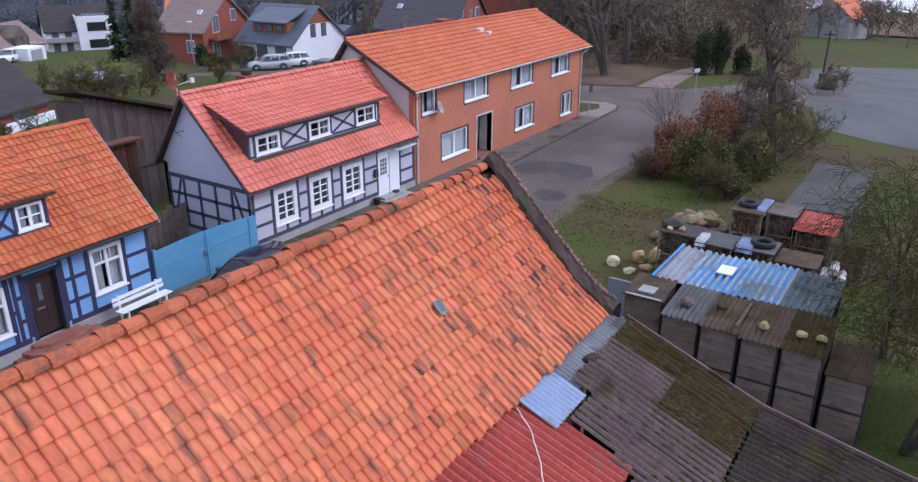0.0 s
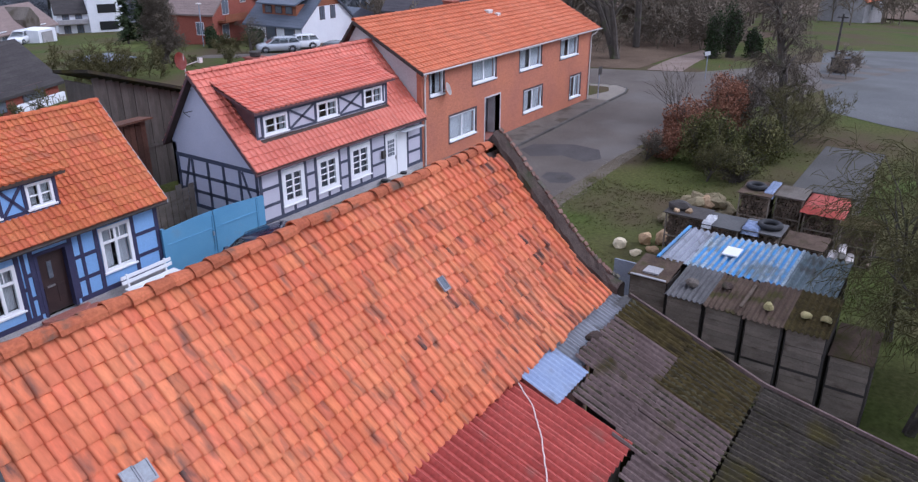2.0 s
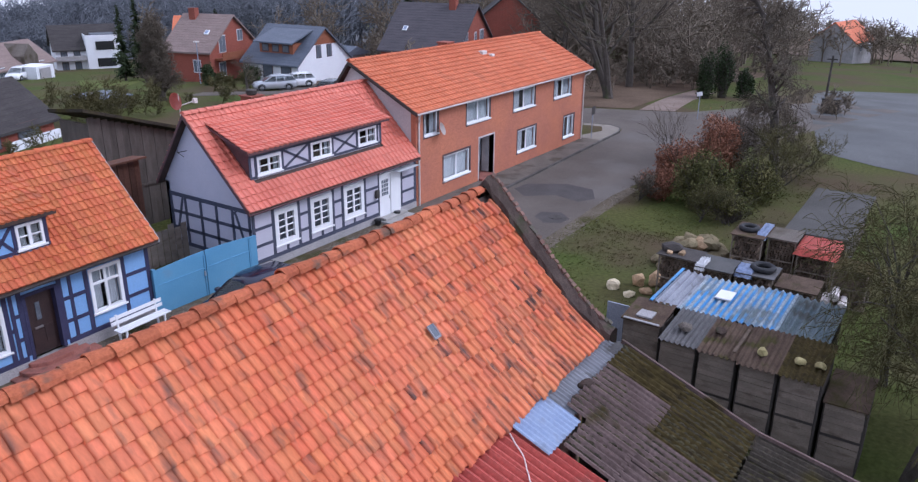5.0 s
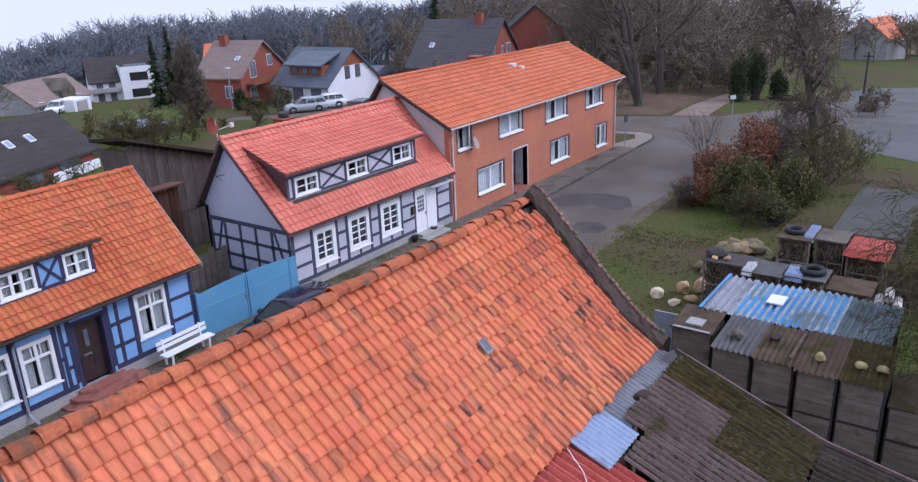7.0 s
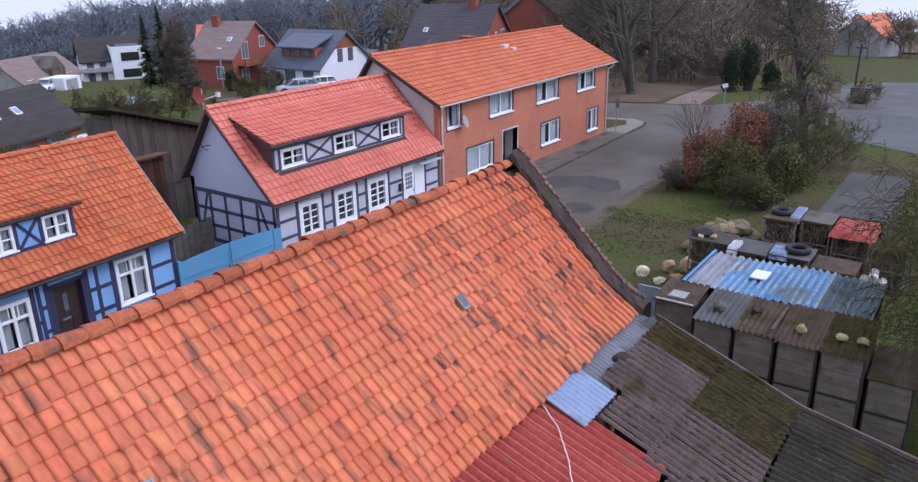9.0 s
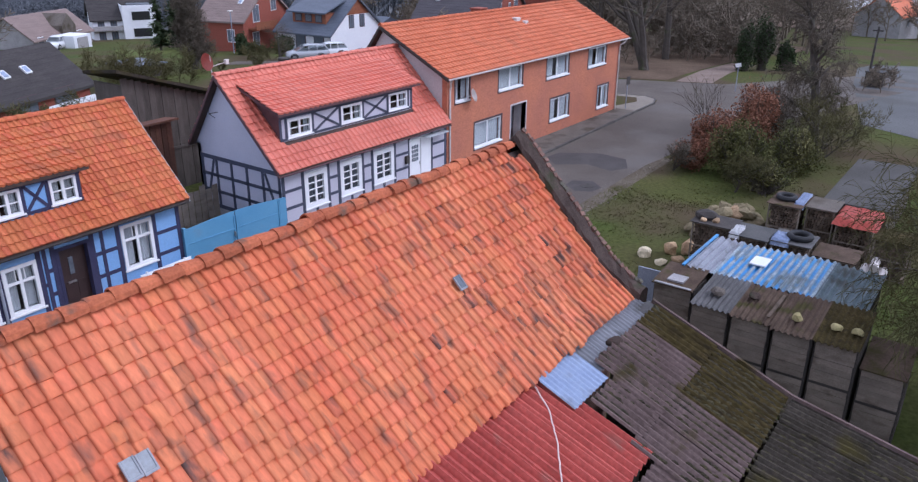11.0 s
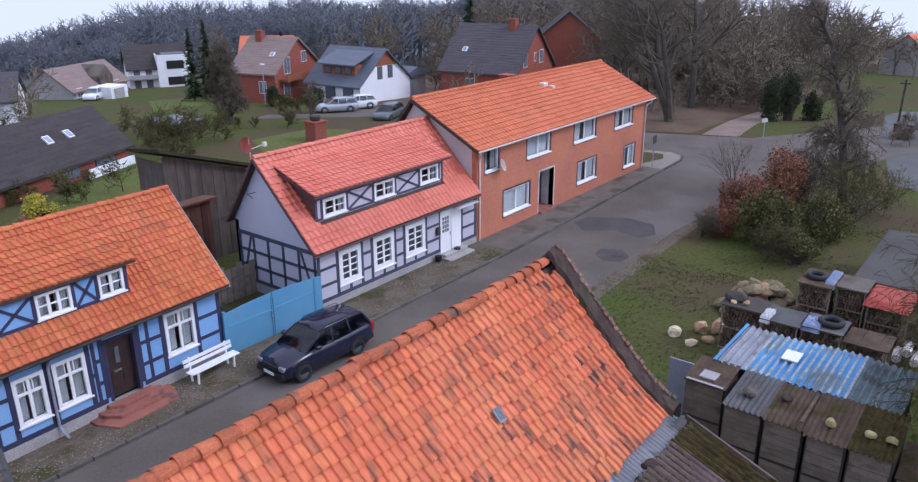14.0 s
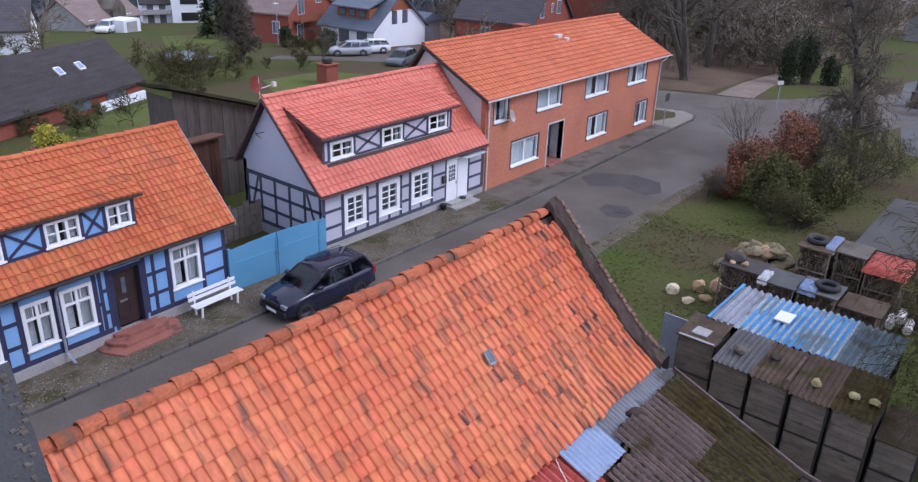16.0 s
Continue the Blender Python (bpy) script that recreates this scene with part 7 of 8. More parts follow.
# ---- houses further off ----
def far_house(label, c, ang, W, L, z0, eave, ridge, wall, roof, gable_win=(), side_win=(), gable_mat=None, chimney=None, skylights=(), over=0.35, extra=None, white_trim=True):
    """Gable end W wide along local x at y = 0, length L along local y; c is the near corner."""
    global XF
    XF = Matrix.Translation((c[0], c[1], z0)) @ Euler((0, 0, radians(ang))).to_matrix().to_4x4()
    h = thing("house", label, "house", (W / 2, L / 2, 0), "houses in the village")
    bm = boxes((0, 0.25, 0, L, -3, eave), (W - 0.25, W, 0, L, -3, eave), (0.25, W - 0.25, 0, 0.25, -3, eave), (0.25, W - 0.25, L - 0.25, L, -3, eave))
    part("wall", bm, wall, h)
    for y in (0, L - 0.25):
        bm = bmesh.new()
        prism(bm, [(0, y, eave), (W, y, eave), (W / 2, y, ridge - 0.12)], (0, 0.25, 0))
        part("gable", bm, gable_mat or wall, h)
    k = (ridge - eave) / (W / 2)
    bm = bmesh.new()
    o = over
    prism(bm, [(-o, -o, eave - o * k), (W / 2, -o, ridge), (W + o, -o, eave - o * k), (W + o, -o, eave - o * k - 0.18), (W / 2, -o, ridge - 0.2), (-o, -o, eave - o * k - 0.18)], (0, L + 2 * o, 0))
    rf = part("roof", bm, roof, h)
    # course battens give the slope its lines
    cb = bmesh.new()
    n = int(math.hypot(W / 2, ridge - eave) / 0.36)
    for i in range(n):
        f = i / n
        for s in (0, 1):
            x = -o + (W / 2 + o) * f
            z = eave - o * k + (ridge - eave + o * k) * f
            xx = x if s == 0 else W - x
            d = 0.03 if s == 0 else -0.03
            prism(cb, [(xx, -o, z), (xx + d * 3, -o, z + 0.09 * k), (xx + d * 3, -o, z + 0.09 * k + 0.006), (xx, -o, z + 0.016)], (0, L + 2 * o, 0))
    tagged(part("roof_course", cb, roof, rf), kind="stuff")
    for x, z, w, hh in gable_win:
        p = part("window", boxes((x, x + w, -0.04, 0.02, z, z + hh)), M_WHITE if white_trim else M_SURROUND, h)
        part("pane", boxes((x + 0.07, x + w / 2 - 0.03, -0.06, -0.03, z + 0.07, z + hh - 0.07), (x + w / 2 + 0.03, x + w - 0.07, -0.06, -0.03, z + 0.07, z + hh - 0.07)), M_ROOFGLASS, p)
    for y, z, w, hh in side_win:
        p = part("window", boxes((-0.04, 0.02, y, y + w, z, z + hh)), M_WHITE if white_trim else M_SURROUND, h)
        part("pane", boxes((-0.06, -0.03, y + 0.07, y + w / 2 - 0.03, z + 0.07, z + hh - 0.07), (-0.06, -0.03, y + w / 2 + 0.03, y + w - 0.07, z + 0.07, z + hh - 0.07)), M_ROOFGLASS, p)
    if chimney:
        y, dx = chimney
        part("chimney", boxes((W / 2 + dx - 0.4, W / 2 + dx + 0.4, y, y + 0.8, ridge - 1.2, ridge + 0.55), (W / 2 + dx - 0.44, W / 2 + dx + 0.44, y - 0.04, y + 0.84, ridge + 0.55, ridge + 0.63)), M_BRICK_RED, h)
    for y, f in skylights:
        x, z = -o + (W / 2 + o) * f, eave - o * k + (ridge - eave + o * k) * f
        sb = bmesh.new()
        box(sb, -0.33, 0.33, -0.27, 0.27, 0.0, 0.1)
        sb.transform(Matrix.Translation((x, y, z + 0.02)) @ Euler((0, -math.atan(k), 0)).to_matrix().to_4x4())
        sk = part("roof_window", sb, M_WHITE, h, "white framed roof window")
        sb = bmesh.new()
        box(sb, -0.25, 0.25, -0.19, 0.19, 0.1, 0.115)
        sb.transform(Matrix.Translation((x, y, z + 0.02)) @ Euler((0, -math.atan(k), 0)).to_matrix().to_4x4())
        part("pane", sb, M_ZINC, sk)
    if extra:
        extra(h)
    XF = Matrix()
    return h


def wm_extra(h):
    # broad timber-clad dormer on the street slope, boarded gable top, annex beside the gable
    part("dormer", boxes((0.95, 3.3, 1.4, 6.3, 2.6, 4.15)), M_WOODCLAD, h, "red-brown clad dormer")
    bm = bmesh.new()
    prism(bm, [(0.35, 1.0, 4.1), (3.9, 1.0, 5.3), (3.9, 1.0, 5.45), (0.35, 1.0, 4.26)], (0, 5.7, 0))
    part("dormer_roof", bm, M_SLATE_BLUE, h)
    for y in (1.9, 3.4, 4.9):
        w = part("window", boxes((0.9, 0.95, y, y + 1.0, 3.15, 4.0)), M_SURROUND, h)
        part("pane", boxes((0.88, 0.9, y + 0.1, y + 0.9, 3.25, 3.9)), M_ROOFGLASS, w)
    bm = bmesh.new()
    prism(bm, [(2.2, -0.04, 3.95), (6.74, -0.04, 3.95), (4.47, -0.04, 5.7)], (0, 0.03, 0))
    part("gable_boards", bm, M_WOODCLAD, h, "red-brown boarded gable top")
    for y in (0.9, 3.6):
        w = part("window", boxes((-0.05, 0.02, y, y + 1.5, 0.4, 1.9)), M_SURROUND, h)
        part("pane", boxes((-0.07, -0.05, y + 0.1, y + 1.4, 0.5, 1.8)), M_ROOFGLASS, w)
    bm = bmesh.new()
    tube(bm, [(-0.1, -0.1, 2.0), (-0.1, -0.1, 0.0)], 0.06, 6)
    part("downpipe", bm, M_GREYPIPE, h)
    part("annex", boxes((8.95, 13.0, 0.8, 5.5, -1.0, 2.1)), M_PLINTH, h, "low grey annex beside the gable")
    part("garage_door", boxes((9.05, 10.6, 0.74, 0.8, -0.4, 1.8)), M_GREYPIPE, h, "dark teal garage door")
    bm = bmesh.new()
    prism(bm, [(8.7, 0.4, 2.1), (13.3, 0.4, 2.1), (13.3, 0.4, 2.25), (11.0, 0.4, 3.1), (8.7, 0.4, 2.25)], (0, 5.4, 0))
    part("annex_roof", bm, M_SLATE_BLUE, h)


def wf_block(h):
    part("wing", boxes((-0.9, 3.0, -0.3, 4.5, -2, 4.7)), M_RENDER_WHITE, h, "white flat-roofed wing with roof terrace")
    part("parapet", boxes((-0.92, 3.0, -0.32, -0.2, 4.7, 5.4), (-0.92, -0.8, -0.2, 4.5, 4.7, 5.4), (-0.92, 3.0, 4.4, 4.52, 4.7, 5.4)), M_RENDER_WHITE, h)
    for z in (0.9, 3.3):
        part("window", boxes((-0.96, -0.9, 0.7, 3.2, z, z + 1.2)), M_CARTRIM, h)
    part("terrace_glazing", boxes((-0.6, 2.4, 0.4, 3.6, 4.7, 5.5)), M_ROOFGLASS, h, "dark glazed roof terrace")
    part("balcony", boxes((-0.8, 0, 4.6, 8.6, 1.9, 2.5)), M_PLINTH, h)


def fh_gable():
    bm = bmesh.new()
    prism(bm, [(-0.3, 3.6, 0), (-0.3, 6.4, 0), (-0.3, 6.4, 2.9), (-0.3, 5.0, 4.4), (-0.3, 3.6, 2.9)], (3.5, 0, 0))
    return bm


far_house("white rendered house with blue slate roof and timber dormer", (60.77, 61.0), 3.1, 8.94, 7.98, -1.2, 2.28, 5.81, M_RENDER_WHITE, M_SLATE_BLUE,
          gable_win=[(3.1, 2.5, 0.85, 1.4), (4.9, 2.5, 0.85, 1.4)], extra=wm_extra, white_trim=False)
far_house("red brick house with brown tiled roof and chimney", (57.2, 70.8), 16, 9.6, 6.0, -1.4, 3.5, 7.0, M_BRICK_RED, M_ROOF_BROWN,
          gable_win=[(1.9, 3.0, 1.3, 1.9), (5.6, 4.0, 1.1, 1.3), (1.6, 0.4, 1.3, 1.6)], side_win=[(1.2, 1.0, 1.0, 1.4)], chimney=(4.2, -0.5), skylights=[(1.6, 0.5)],
          extra=lambda h: part("balcony", boxes((0.9, 5.2, -1.1, -0.02, 2.3, 2.5), (0.9, 5.2, -1.1, -1.02, 2.5, 3.1)), M_WOODCLAD, h, "dark timber balcony"))
far_house("brick house with large dark slate roof", (71.35, 47.6), 9, 10.56, 9.4, -1.4, 3.75, 8.4, M_BRICK_RED, M_SLATE,
          gable_win=[(2.0, 4.0, 1.1, 1.5), (4.9, 4.4, 0.6, 1.0), (6.4, 4.1, 1.1, 1.5)], side_win=[(5, 1.6, 1.2, 1.2)], chimney=(2.2, -0.4), skylights=[(7.4, 0.45)])
far_house("red brick house among trees", (86.5, 54.5), -58, 8, 10, -2.0, 6.6, 9.9, M_BRICK_RED, M_ROOF_DARK)
far_house("white house with dark roof on the slope", (69.9, 107.2), 64.5, 8.5, 8.6, -4.5, 3.6, 6.6, M_RENDER_WHITE, M_ROOF_DARK, side_win=[(5.3, 2.4, 0.9, 1.1), (7.0, 2.4, 0.9, 1.1), (5.3, 0.5, 0.9, 1.2), (7.0, 0.5, 0.9, 1.2)],
          white_trim=False, extra=lambda h: wf_block(h))


far_house("old farmhouse with brown roof and timbered gable", (59.6, 107.0), 117, 7, 12, -3.6, 1.9, 4.5, M_PLINTH, M_ROOF_BROWN, side_win=[(2, 0.8, 1.2, 1.2), (5, 0.8, 1.2, 1.2), (10, 0.8, 1.2, 1.2)],
          extra=lambda h: part("cross_gable", fh_gable(), M_SLABS, h, "pale timbered cross gable"))


far_house("low brick house with dark roof and two skylights", (29.0, 52.7), 113, 5.8, 15, 0, 1.5, 3.95, M_BRICK_RED, M_ROOF_DARK, side_win=[(1.5, 0.3, 2.0, 1.2), (5.0, 0.2, 1.6, 1.3)],
          skylights=[(5.8, 0.54), (3.9, 0.55)], white_trim=False)
far_house("white cottage at the far end of the village", (33, 80), 60, 7, 9, -1.2, 2.6, 4.8, M_RENDER_WHITE, M_SLATE, side_win=[(2, 0.8, 1.2, 1.2), (5, 0.8, 1.2, 1.2)])
far_house("small white house on the wooded slope", (165, 178), 50, 8, 12, -10.5, 4, 8, M_RENDER_WHITE, M_ROOF_ORANGE)
far_house("house with orange roof behind the garden trees", (73, 87), 40, 7, 7, -3.6, 4.2, 7.6, M_BRICK_RED, M_ROOF_ORANGE)
far_house("orange-roofed house beyond the yard", (192.5, 20), 80, 9, 12, -7.0, 3.4, 7.0, M_PLINTH, M_ROOF_ORANGE, gable_win=[(1.5, 1.0, 1.4, 1.4), (5.5, 1.0, 1.4, 1.4)], side_win=[(2, 1.0, 1.4, 1.4), (7, 1.0, 1.4, 1.4)])
bm = bmesh.new()
bar(bm, (24.6, 50.3, 0.3), (28.9, 52.1, 0.3), 0.6, 0.2, (0.39, -0.92, 0))
solo("garden_wall", bm, M_RENDER_WHITE, "whitewashed low garden wall before the dark-roofed house", "wall")

ob_ = thing("old_shed", "dark weathered board shed behind the cottages", "shed", (21.5, 33, 0))
nb = 22
shed_z = lambda x: 5.66 - (x - 18.66) * 0.323
for i in range(nb):
    x0 = 18.8 + (25.6 - 18.8) * i / nb
    part("board", boxes((x0, x0 + 0.3, 31.0 + 0.02 * (i % 2), 31.06 + 0.02 * (i % 2), 0, shed_z(x0 + 0.3) - 0.12)), M_SHEDWOOD, ob_)
part("rail", boxes((18.9, 25.4, 30.94, 31.0, 1.9, 2.02)), M_SHEDWOOD, ob_)
part("wall", boxes((18.82, 18.9, 31.1, 33.2, 0, 5.1), (18.9, 25.5, 33.1, 33.2, 0, 2.9)), M_SHEDWOOD, ob_)
bm = bmesh.new()
prism(bm, [(18.45, 30.6, shed_z(18.45)), (25.9, 30.6, shed_z(25.9)), (25.9, 30.6, shed_z(25.9) + 0.14), (18.45, 30.6, shed_z(18.45) + 0.14)], (0, 2.7, -0.3))
part("roof", bm, M_MOSS3, ob_, "flat mossy felt roof")
ls = thing("lean_to", "rust-brown boarded lean-to with sloping roof", "shed", (18.2, 28.6, 0))
for i in range(6):
    part("board", boxes((17.5 + i * 0.25, 17.73 + i * 0.25, 28.0 + 0.015 * (i % 2), 28.05 + 0.015 * (i % 2), 0, 4.0)), M_RUSTBOARD, ls)
part("wall", boxes((17.5, 17.56, 28.07, 28.7, 0, 3.9)), M_RUSTBOARD, ls)
bm = bmesh.new()
prism(bm, [(17.3, 27.75, 4.02), (19.2, 27.75, 4.06), (19.2, 27.75, 4.14), (17.3, 27.75, 4.1)], (0, 1.0, -0.12))
part("roof", bm, M_RUSTBOARD, ls)
ff = thing("board_fence", "mossy grey board fence beside the cottage", "fence", (17.5, 24.6, 0))
for i in range(12):
    part("board", boxes((16.0 + i * 0.3, 16.27 + i * 0.3, 26.2, 26.23, 0, 1.5 + 0.12 * math.sin(i * 2.3))), M_PLANK, ff)
dsh = thing("satellite_dish", "rust-red satellite dish on a pole at the roof ridge", "satellite dish", (19.6, 25.6, 5.9))
bm = bmesh.new()
dish(bm, (19.35, 25.75, 6.55), 0.34, (0.25, -0.95, 0.2))
part("reflector", bm, M_DISHRED, dsh)
bm = bmesh.new()
tube(bm, [(19.6, 25.75, 5.6), (19.6, 25.8, 6.8)], 0.025, 6)
tube(bm, [(19.6, 25.75, 6.35), (20.1, 25.5, 6.5)], 0.02, 6)
part("mast", bm, M_PIPE, dsh)
part("feed", boxes((20.05, 20.2, 25.42, 25.55, 6.42, 6.6)), M_PIPE, dsh)
car("silver car parked before the white house", pose(54.4, 57.9, land(55, 58), 0, 0, -35), 4.3, 1.75, 1.5, M_SILVERCAR, full=False, group="parked cars in the village")
car("dark grey car parked by the garden", pose(53.8, 50.2, land(57, 50), 0, 0, 20), 4.3, 1.75, 1.45, M_GREYCAR, full=False, group="parked cars in the village")
car("white car parked behind the silver one", pose(57.4, 58.0, land(57, 58), 0, 0, -30), 4.0, 1.7, 1.45, M_WHITECAR, full=False, group="parked cars in the village")
car("white van at the far farmhouse", pose(50.0, 98, land(50, 98), 0, 0, 40), 4.2, 1.75, 1.6, M_WHITECAR, full=False, group="parked cars in the village")
drape("back_lane", [(49, 62), (57, 52.5), (62, 46), (60.5, 44), (54, 51), (46, 61)], M_ASPHALT, "grey lane behind the houses", 0.02, 4.0, "lane")
sl = thing("path_sign", "small white sign on a slender post at the path", "sign", (61.5, 17.9, 0))
bm = bmesh.new()
tube(bm, [(61.5, 17.9, -0.2), (61.5, 17.9, 2.0)], 0.035, 8)
part("pole", bm, M_GREYPIPE, sl)
bm = bmesh.new()
bar(bm, (61.45, 18.12, 1.95), (61.45, 17.7, 2.05), 0.3, 0.03, (-1, 0, 0))
part("plate", bm, M_WHITE, sl, "small white plate")

lp = thing("street_lamp", "slender grey street lamp in the back lane", "street lamp", (55.0, 70.0, land(55, 70)))
bm = bmesh.new()
tube(bm, [(55.0, 70.0, -1.2), (55.0, 70.0, 3.1), (54.9, 69.8, 3.25), (54.6, 69.4, 3.3)], 0.06, 8)
part("pole", bm, M_GREYPIPE, lp)
part("lamp_head", boxes((54.2, 54.7, 69.1, 69.5, 3.24, 3.38)), M_PIPE, lp, "pale lamp head", bevel=0.03)
solo("brick_pillar", boxes((41.4, 42.6, 46.6, 47.8, 0, 1.55), (41.3, 42.7, 46.5, 47.9, 1.55, 1.63)), M_BRICK_RED, "low red brick garden pillar with a dark cap", "pillar")
bm = bmesh.new()
tube(bm, [(42.0, 47.2, 1.63), (42.0, 47.2, 1.7), (42.0, 47.2, 2.0), (42.0, 47.2, 2.05)], [0.3, 0.42, 0.45, 0.38], 14)
solo("kettle", bm, M_POST, "round black pot on the brick pillar", "pot")
# white garage, flat blue-grey roof and bin in the back gardens
gr = thing("garage", "white flat-roofed garage beside the farmhouse", "garage", (53, 98, -3))
bm = bmesh.new()
bar(bm, (51.3, 96.2, -2.1), (54.3, 97.6, -2.1), 1.9, 3.0, (-0.4, 0.92, 0))
part("wall", bm, M_RENDER_WHITE, gr)
bm = bmesh.new()
bar(bm, (51.8, 96.37, -2.15), (53.6, 97.2, -2.15), 1.5, 0.05, (0.4, -0.92, 0))
part("garage_door", bm, M_PLINTH, gr)
fr = thing("flat_shed", "low garden shed with blue-grey flat roof", "shed", (37, 60, 0))
part("wall", boxes((35.8, 38.6, 58.6, 61.6, -0.2, 0.9)), M_SHEDWOOD, fr)
part("roof", boxes((35.4, 39.0, 58.2, 62.0, 0.9, 1.0)), M_SLATE_BLUE, fr)
cn = thing("waste_container", "dark waste container on the far yard", "container", (72.2, 9.9, land(72, 10)))
zc = land(72.2, 9.9)
part("body", boxes((71.6, 72.8, 9.2, 10.6, zc + 0.1, zc + 1.2)), M_POST, cn, bevel=0.05)
part("lid", boxes((71.55, 72.85, 9.15, 10.65, zc + 1.202, zc + 1.32)), M_CARTRIM, cn, bevel=0.03)
up = thing("utility_pole", "thin dark timber pole on the far yard", "utility pole", (72.8, 10.5, land(72.8, 10.5)))
bm = bmesh.new()
tube(bm, [(72.8, 10.5, land(72.8, 10.5) - 0.1), (73.0, 10.5, 4.4)], [0.11, 0.08], 8)
part("shaft", bm, M_POST, up)
bm = bmesh.new()
box(bm, 72.85, 73.1, 10.1, 10.9, 4.05, 4.15)
part("cross_arm", bm, M_POST, up)

# ---- trees, hedges, woods ----
bare_tree("large bare tree with ivy-clad stems at the road bend", (67.9, 28.2, -0.4), 13, 0.85, 0.5, 201, 4, (8, 6, 5, 4), stems=3, first=0.35)
bare_tree("tall bare roadside tree", (80, 31, -1), 14, 0.8, 0.4, 202, 4, (9, 6, 5, 4), first=0.3)
bare_tree("bare tree behind the brick house", (72, 34, -0.6), 11, 0.85, 0.3, 203, 4, (8, 6, 5, 4))
bare_tree("dense drooping bare tree on the grass", (49.0, 9.3, 0), 13.2, 0.9, 0.3, 204, 4, (34, 8, 6, 3), droop=0.8, first=0.06, twig=0.01, reach=0.3)
bare_tree("clump of thin straight saplings at the road edge", (46.6, 14.9, 0), 2.9, 0.28, 0.03, 205, 2, (4, 3), stems=9, first=0.3, twig=0.007)
bare_tree("willow with long olive twigs by the stores", (19.7, -0.3, 0), 5.0, 1.0, 0.16, 206, 4, (15, 8, 6, 3), droop=0.7, mat=M_TWIG_OLIVE, first=0.25, stems=2)
bare_tree("thin bare tree with olive twigs", (24.5, 0.7, 0), 5.2, 0.9, 0.12, 207, 4, (11, 7, 5, 3), droop=0.6, mat=M_TWIG_OLIVE, first=0.2, stems=2)
bare_tree("small bare tree behind the cottages", (43.0, 60, -0.3), 7.2, 0.8, 0.4, 208, 4, (52, 11, 6, 3), first=0.08, twig=0.016, reach=0.42)
bare_tree("pruned bare fruit tree in the garden", (47.1, 53.3, 0), 3.2, 1.0, 0.16, 209, 3, (9, 6, 5))
bush("rust-brown beech hedge with dry leaves", (39.4, 13.2, 0), 1.7, 1.2, 1.9, M_BEECH, 211, 5000, 0.06, 16, "hedge")
bush("rust-brown beech hedge with dry leaves", (42.2, 12.8, 0), 2.1, 1.6, 2.9, M_BEECH, 220, 10000, 0.065, 24, "hedge")
bush("rust-brown beech hedge with dry leaves", (45.8, 12.1, 0), 2.6, 1.7, 3.8, M_BEECH, 219, 14000, 0.07, 30, "hedge")
for i_, (x_, y_, h_) in enumerate(((38.0, 13.6, 1.3), (47.9, 11.0, 3.2))):
    bare_tree("leafless purple-brown shrub in the hedge", (x_, y_, 0), h_, 0.8, 0.05, 222 + i_, 4, (7, 5, 4, 3), stems=4, first=0.1, group="leafless shrubs", twig=0.01)
bush("olive green evergreen bush on the grass", (39.0, 10.7, 0), 1.7, 1.5, 3.2, M_LEAF, 213, 11000, 0.07, 34)
bush("dark olive bush beside the drooping tree", (42.0, 8.9, 0), 1.9, 1.7, 2.6, M_LEAF, 214, 7000, 0.07, 26)
bush("low olive scrub behind the stone heap", (37.3, 8.9, 0), 1.8, 1.4, 1.7, M_LEAF, 221, 2400, 0.06, 18)
for i_, (x_, y_, h_) in enumerate(((36.4, 9.9, 1.7), (44.6, 8.0, 3.0), (47.0, 8.4, 2.6))):
    bare_tree("leafless olive shrub beside the bushes", (x_, y_, 0), h_, 0.9, 0.05, 230 + i_, 4, (8, 5, 4, 3), stems=3, first=0.1, mat=M_TWIG_OLIVE, group="leafless shrubs")
bush("ivy growing over the lean-to corner", (15.6, -0.6, 0), 0.9, 0.9, 2.7, M_LEAF, 215, 3500, 0.05, 8)
bush("yellow-leaved garden shrub in a planter", (18.4, 43.2, 0.3), 1.15, 0.9, 1.5, M_YELLOW, 216, 3000, 0.07, 9)
solo("planter", boxes((17.4, 19.2, 42.4, 43.9, 0, 0.45)), M_BRICK_RED, "low red brick planter in the garden", "planter")
bush("round clipped dark shrub", (55.2, 68, land(55, 68)), 1.3, 1.3, 2.6, M_CONIFER, 217, 2500, 0.12, 8)
bush("round clipped dark shrub", (58.4, 65, land(58, 65)), 1.7, 1.6, 2.7, M_CONIFER, 218, 2500, 0.12, 8)
for i_, (x_, y_, rx_, h_) in enumerate(((75, 21.3, 0.9, 5.2), (77.0, 20.3, 1.1, 5.8), (78.5, 18.6, 0.8, 3.2))):
    bush("tall dark evergreen shrub beside the footpath", (x_, y_, land(x_, y_)), rx_, rx_, h_, M_CONIFER, 250 + i_, 2600, 0.12, 26, group="evergreens by the path")
for i, (x, y, hh, r) in enumerate(((82, 62, 13.5, 2.6), (54, 82, 8.5, 1.6), (57.5, 84, 9.5, 1.8), (66, 80, 8, 2.0))):
    conifer("dark green conifer standing among the houses", (x, y, land(x, y) - 0.1), hh, r, 240 + i, group="conifers")


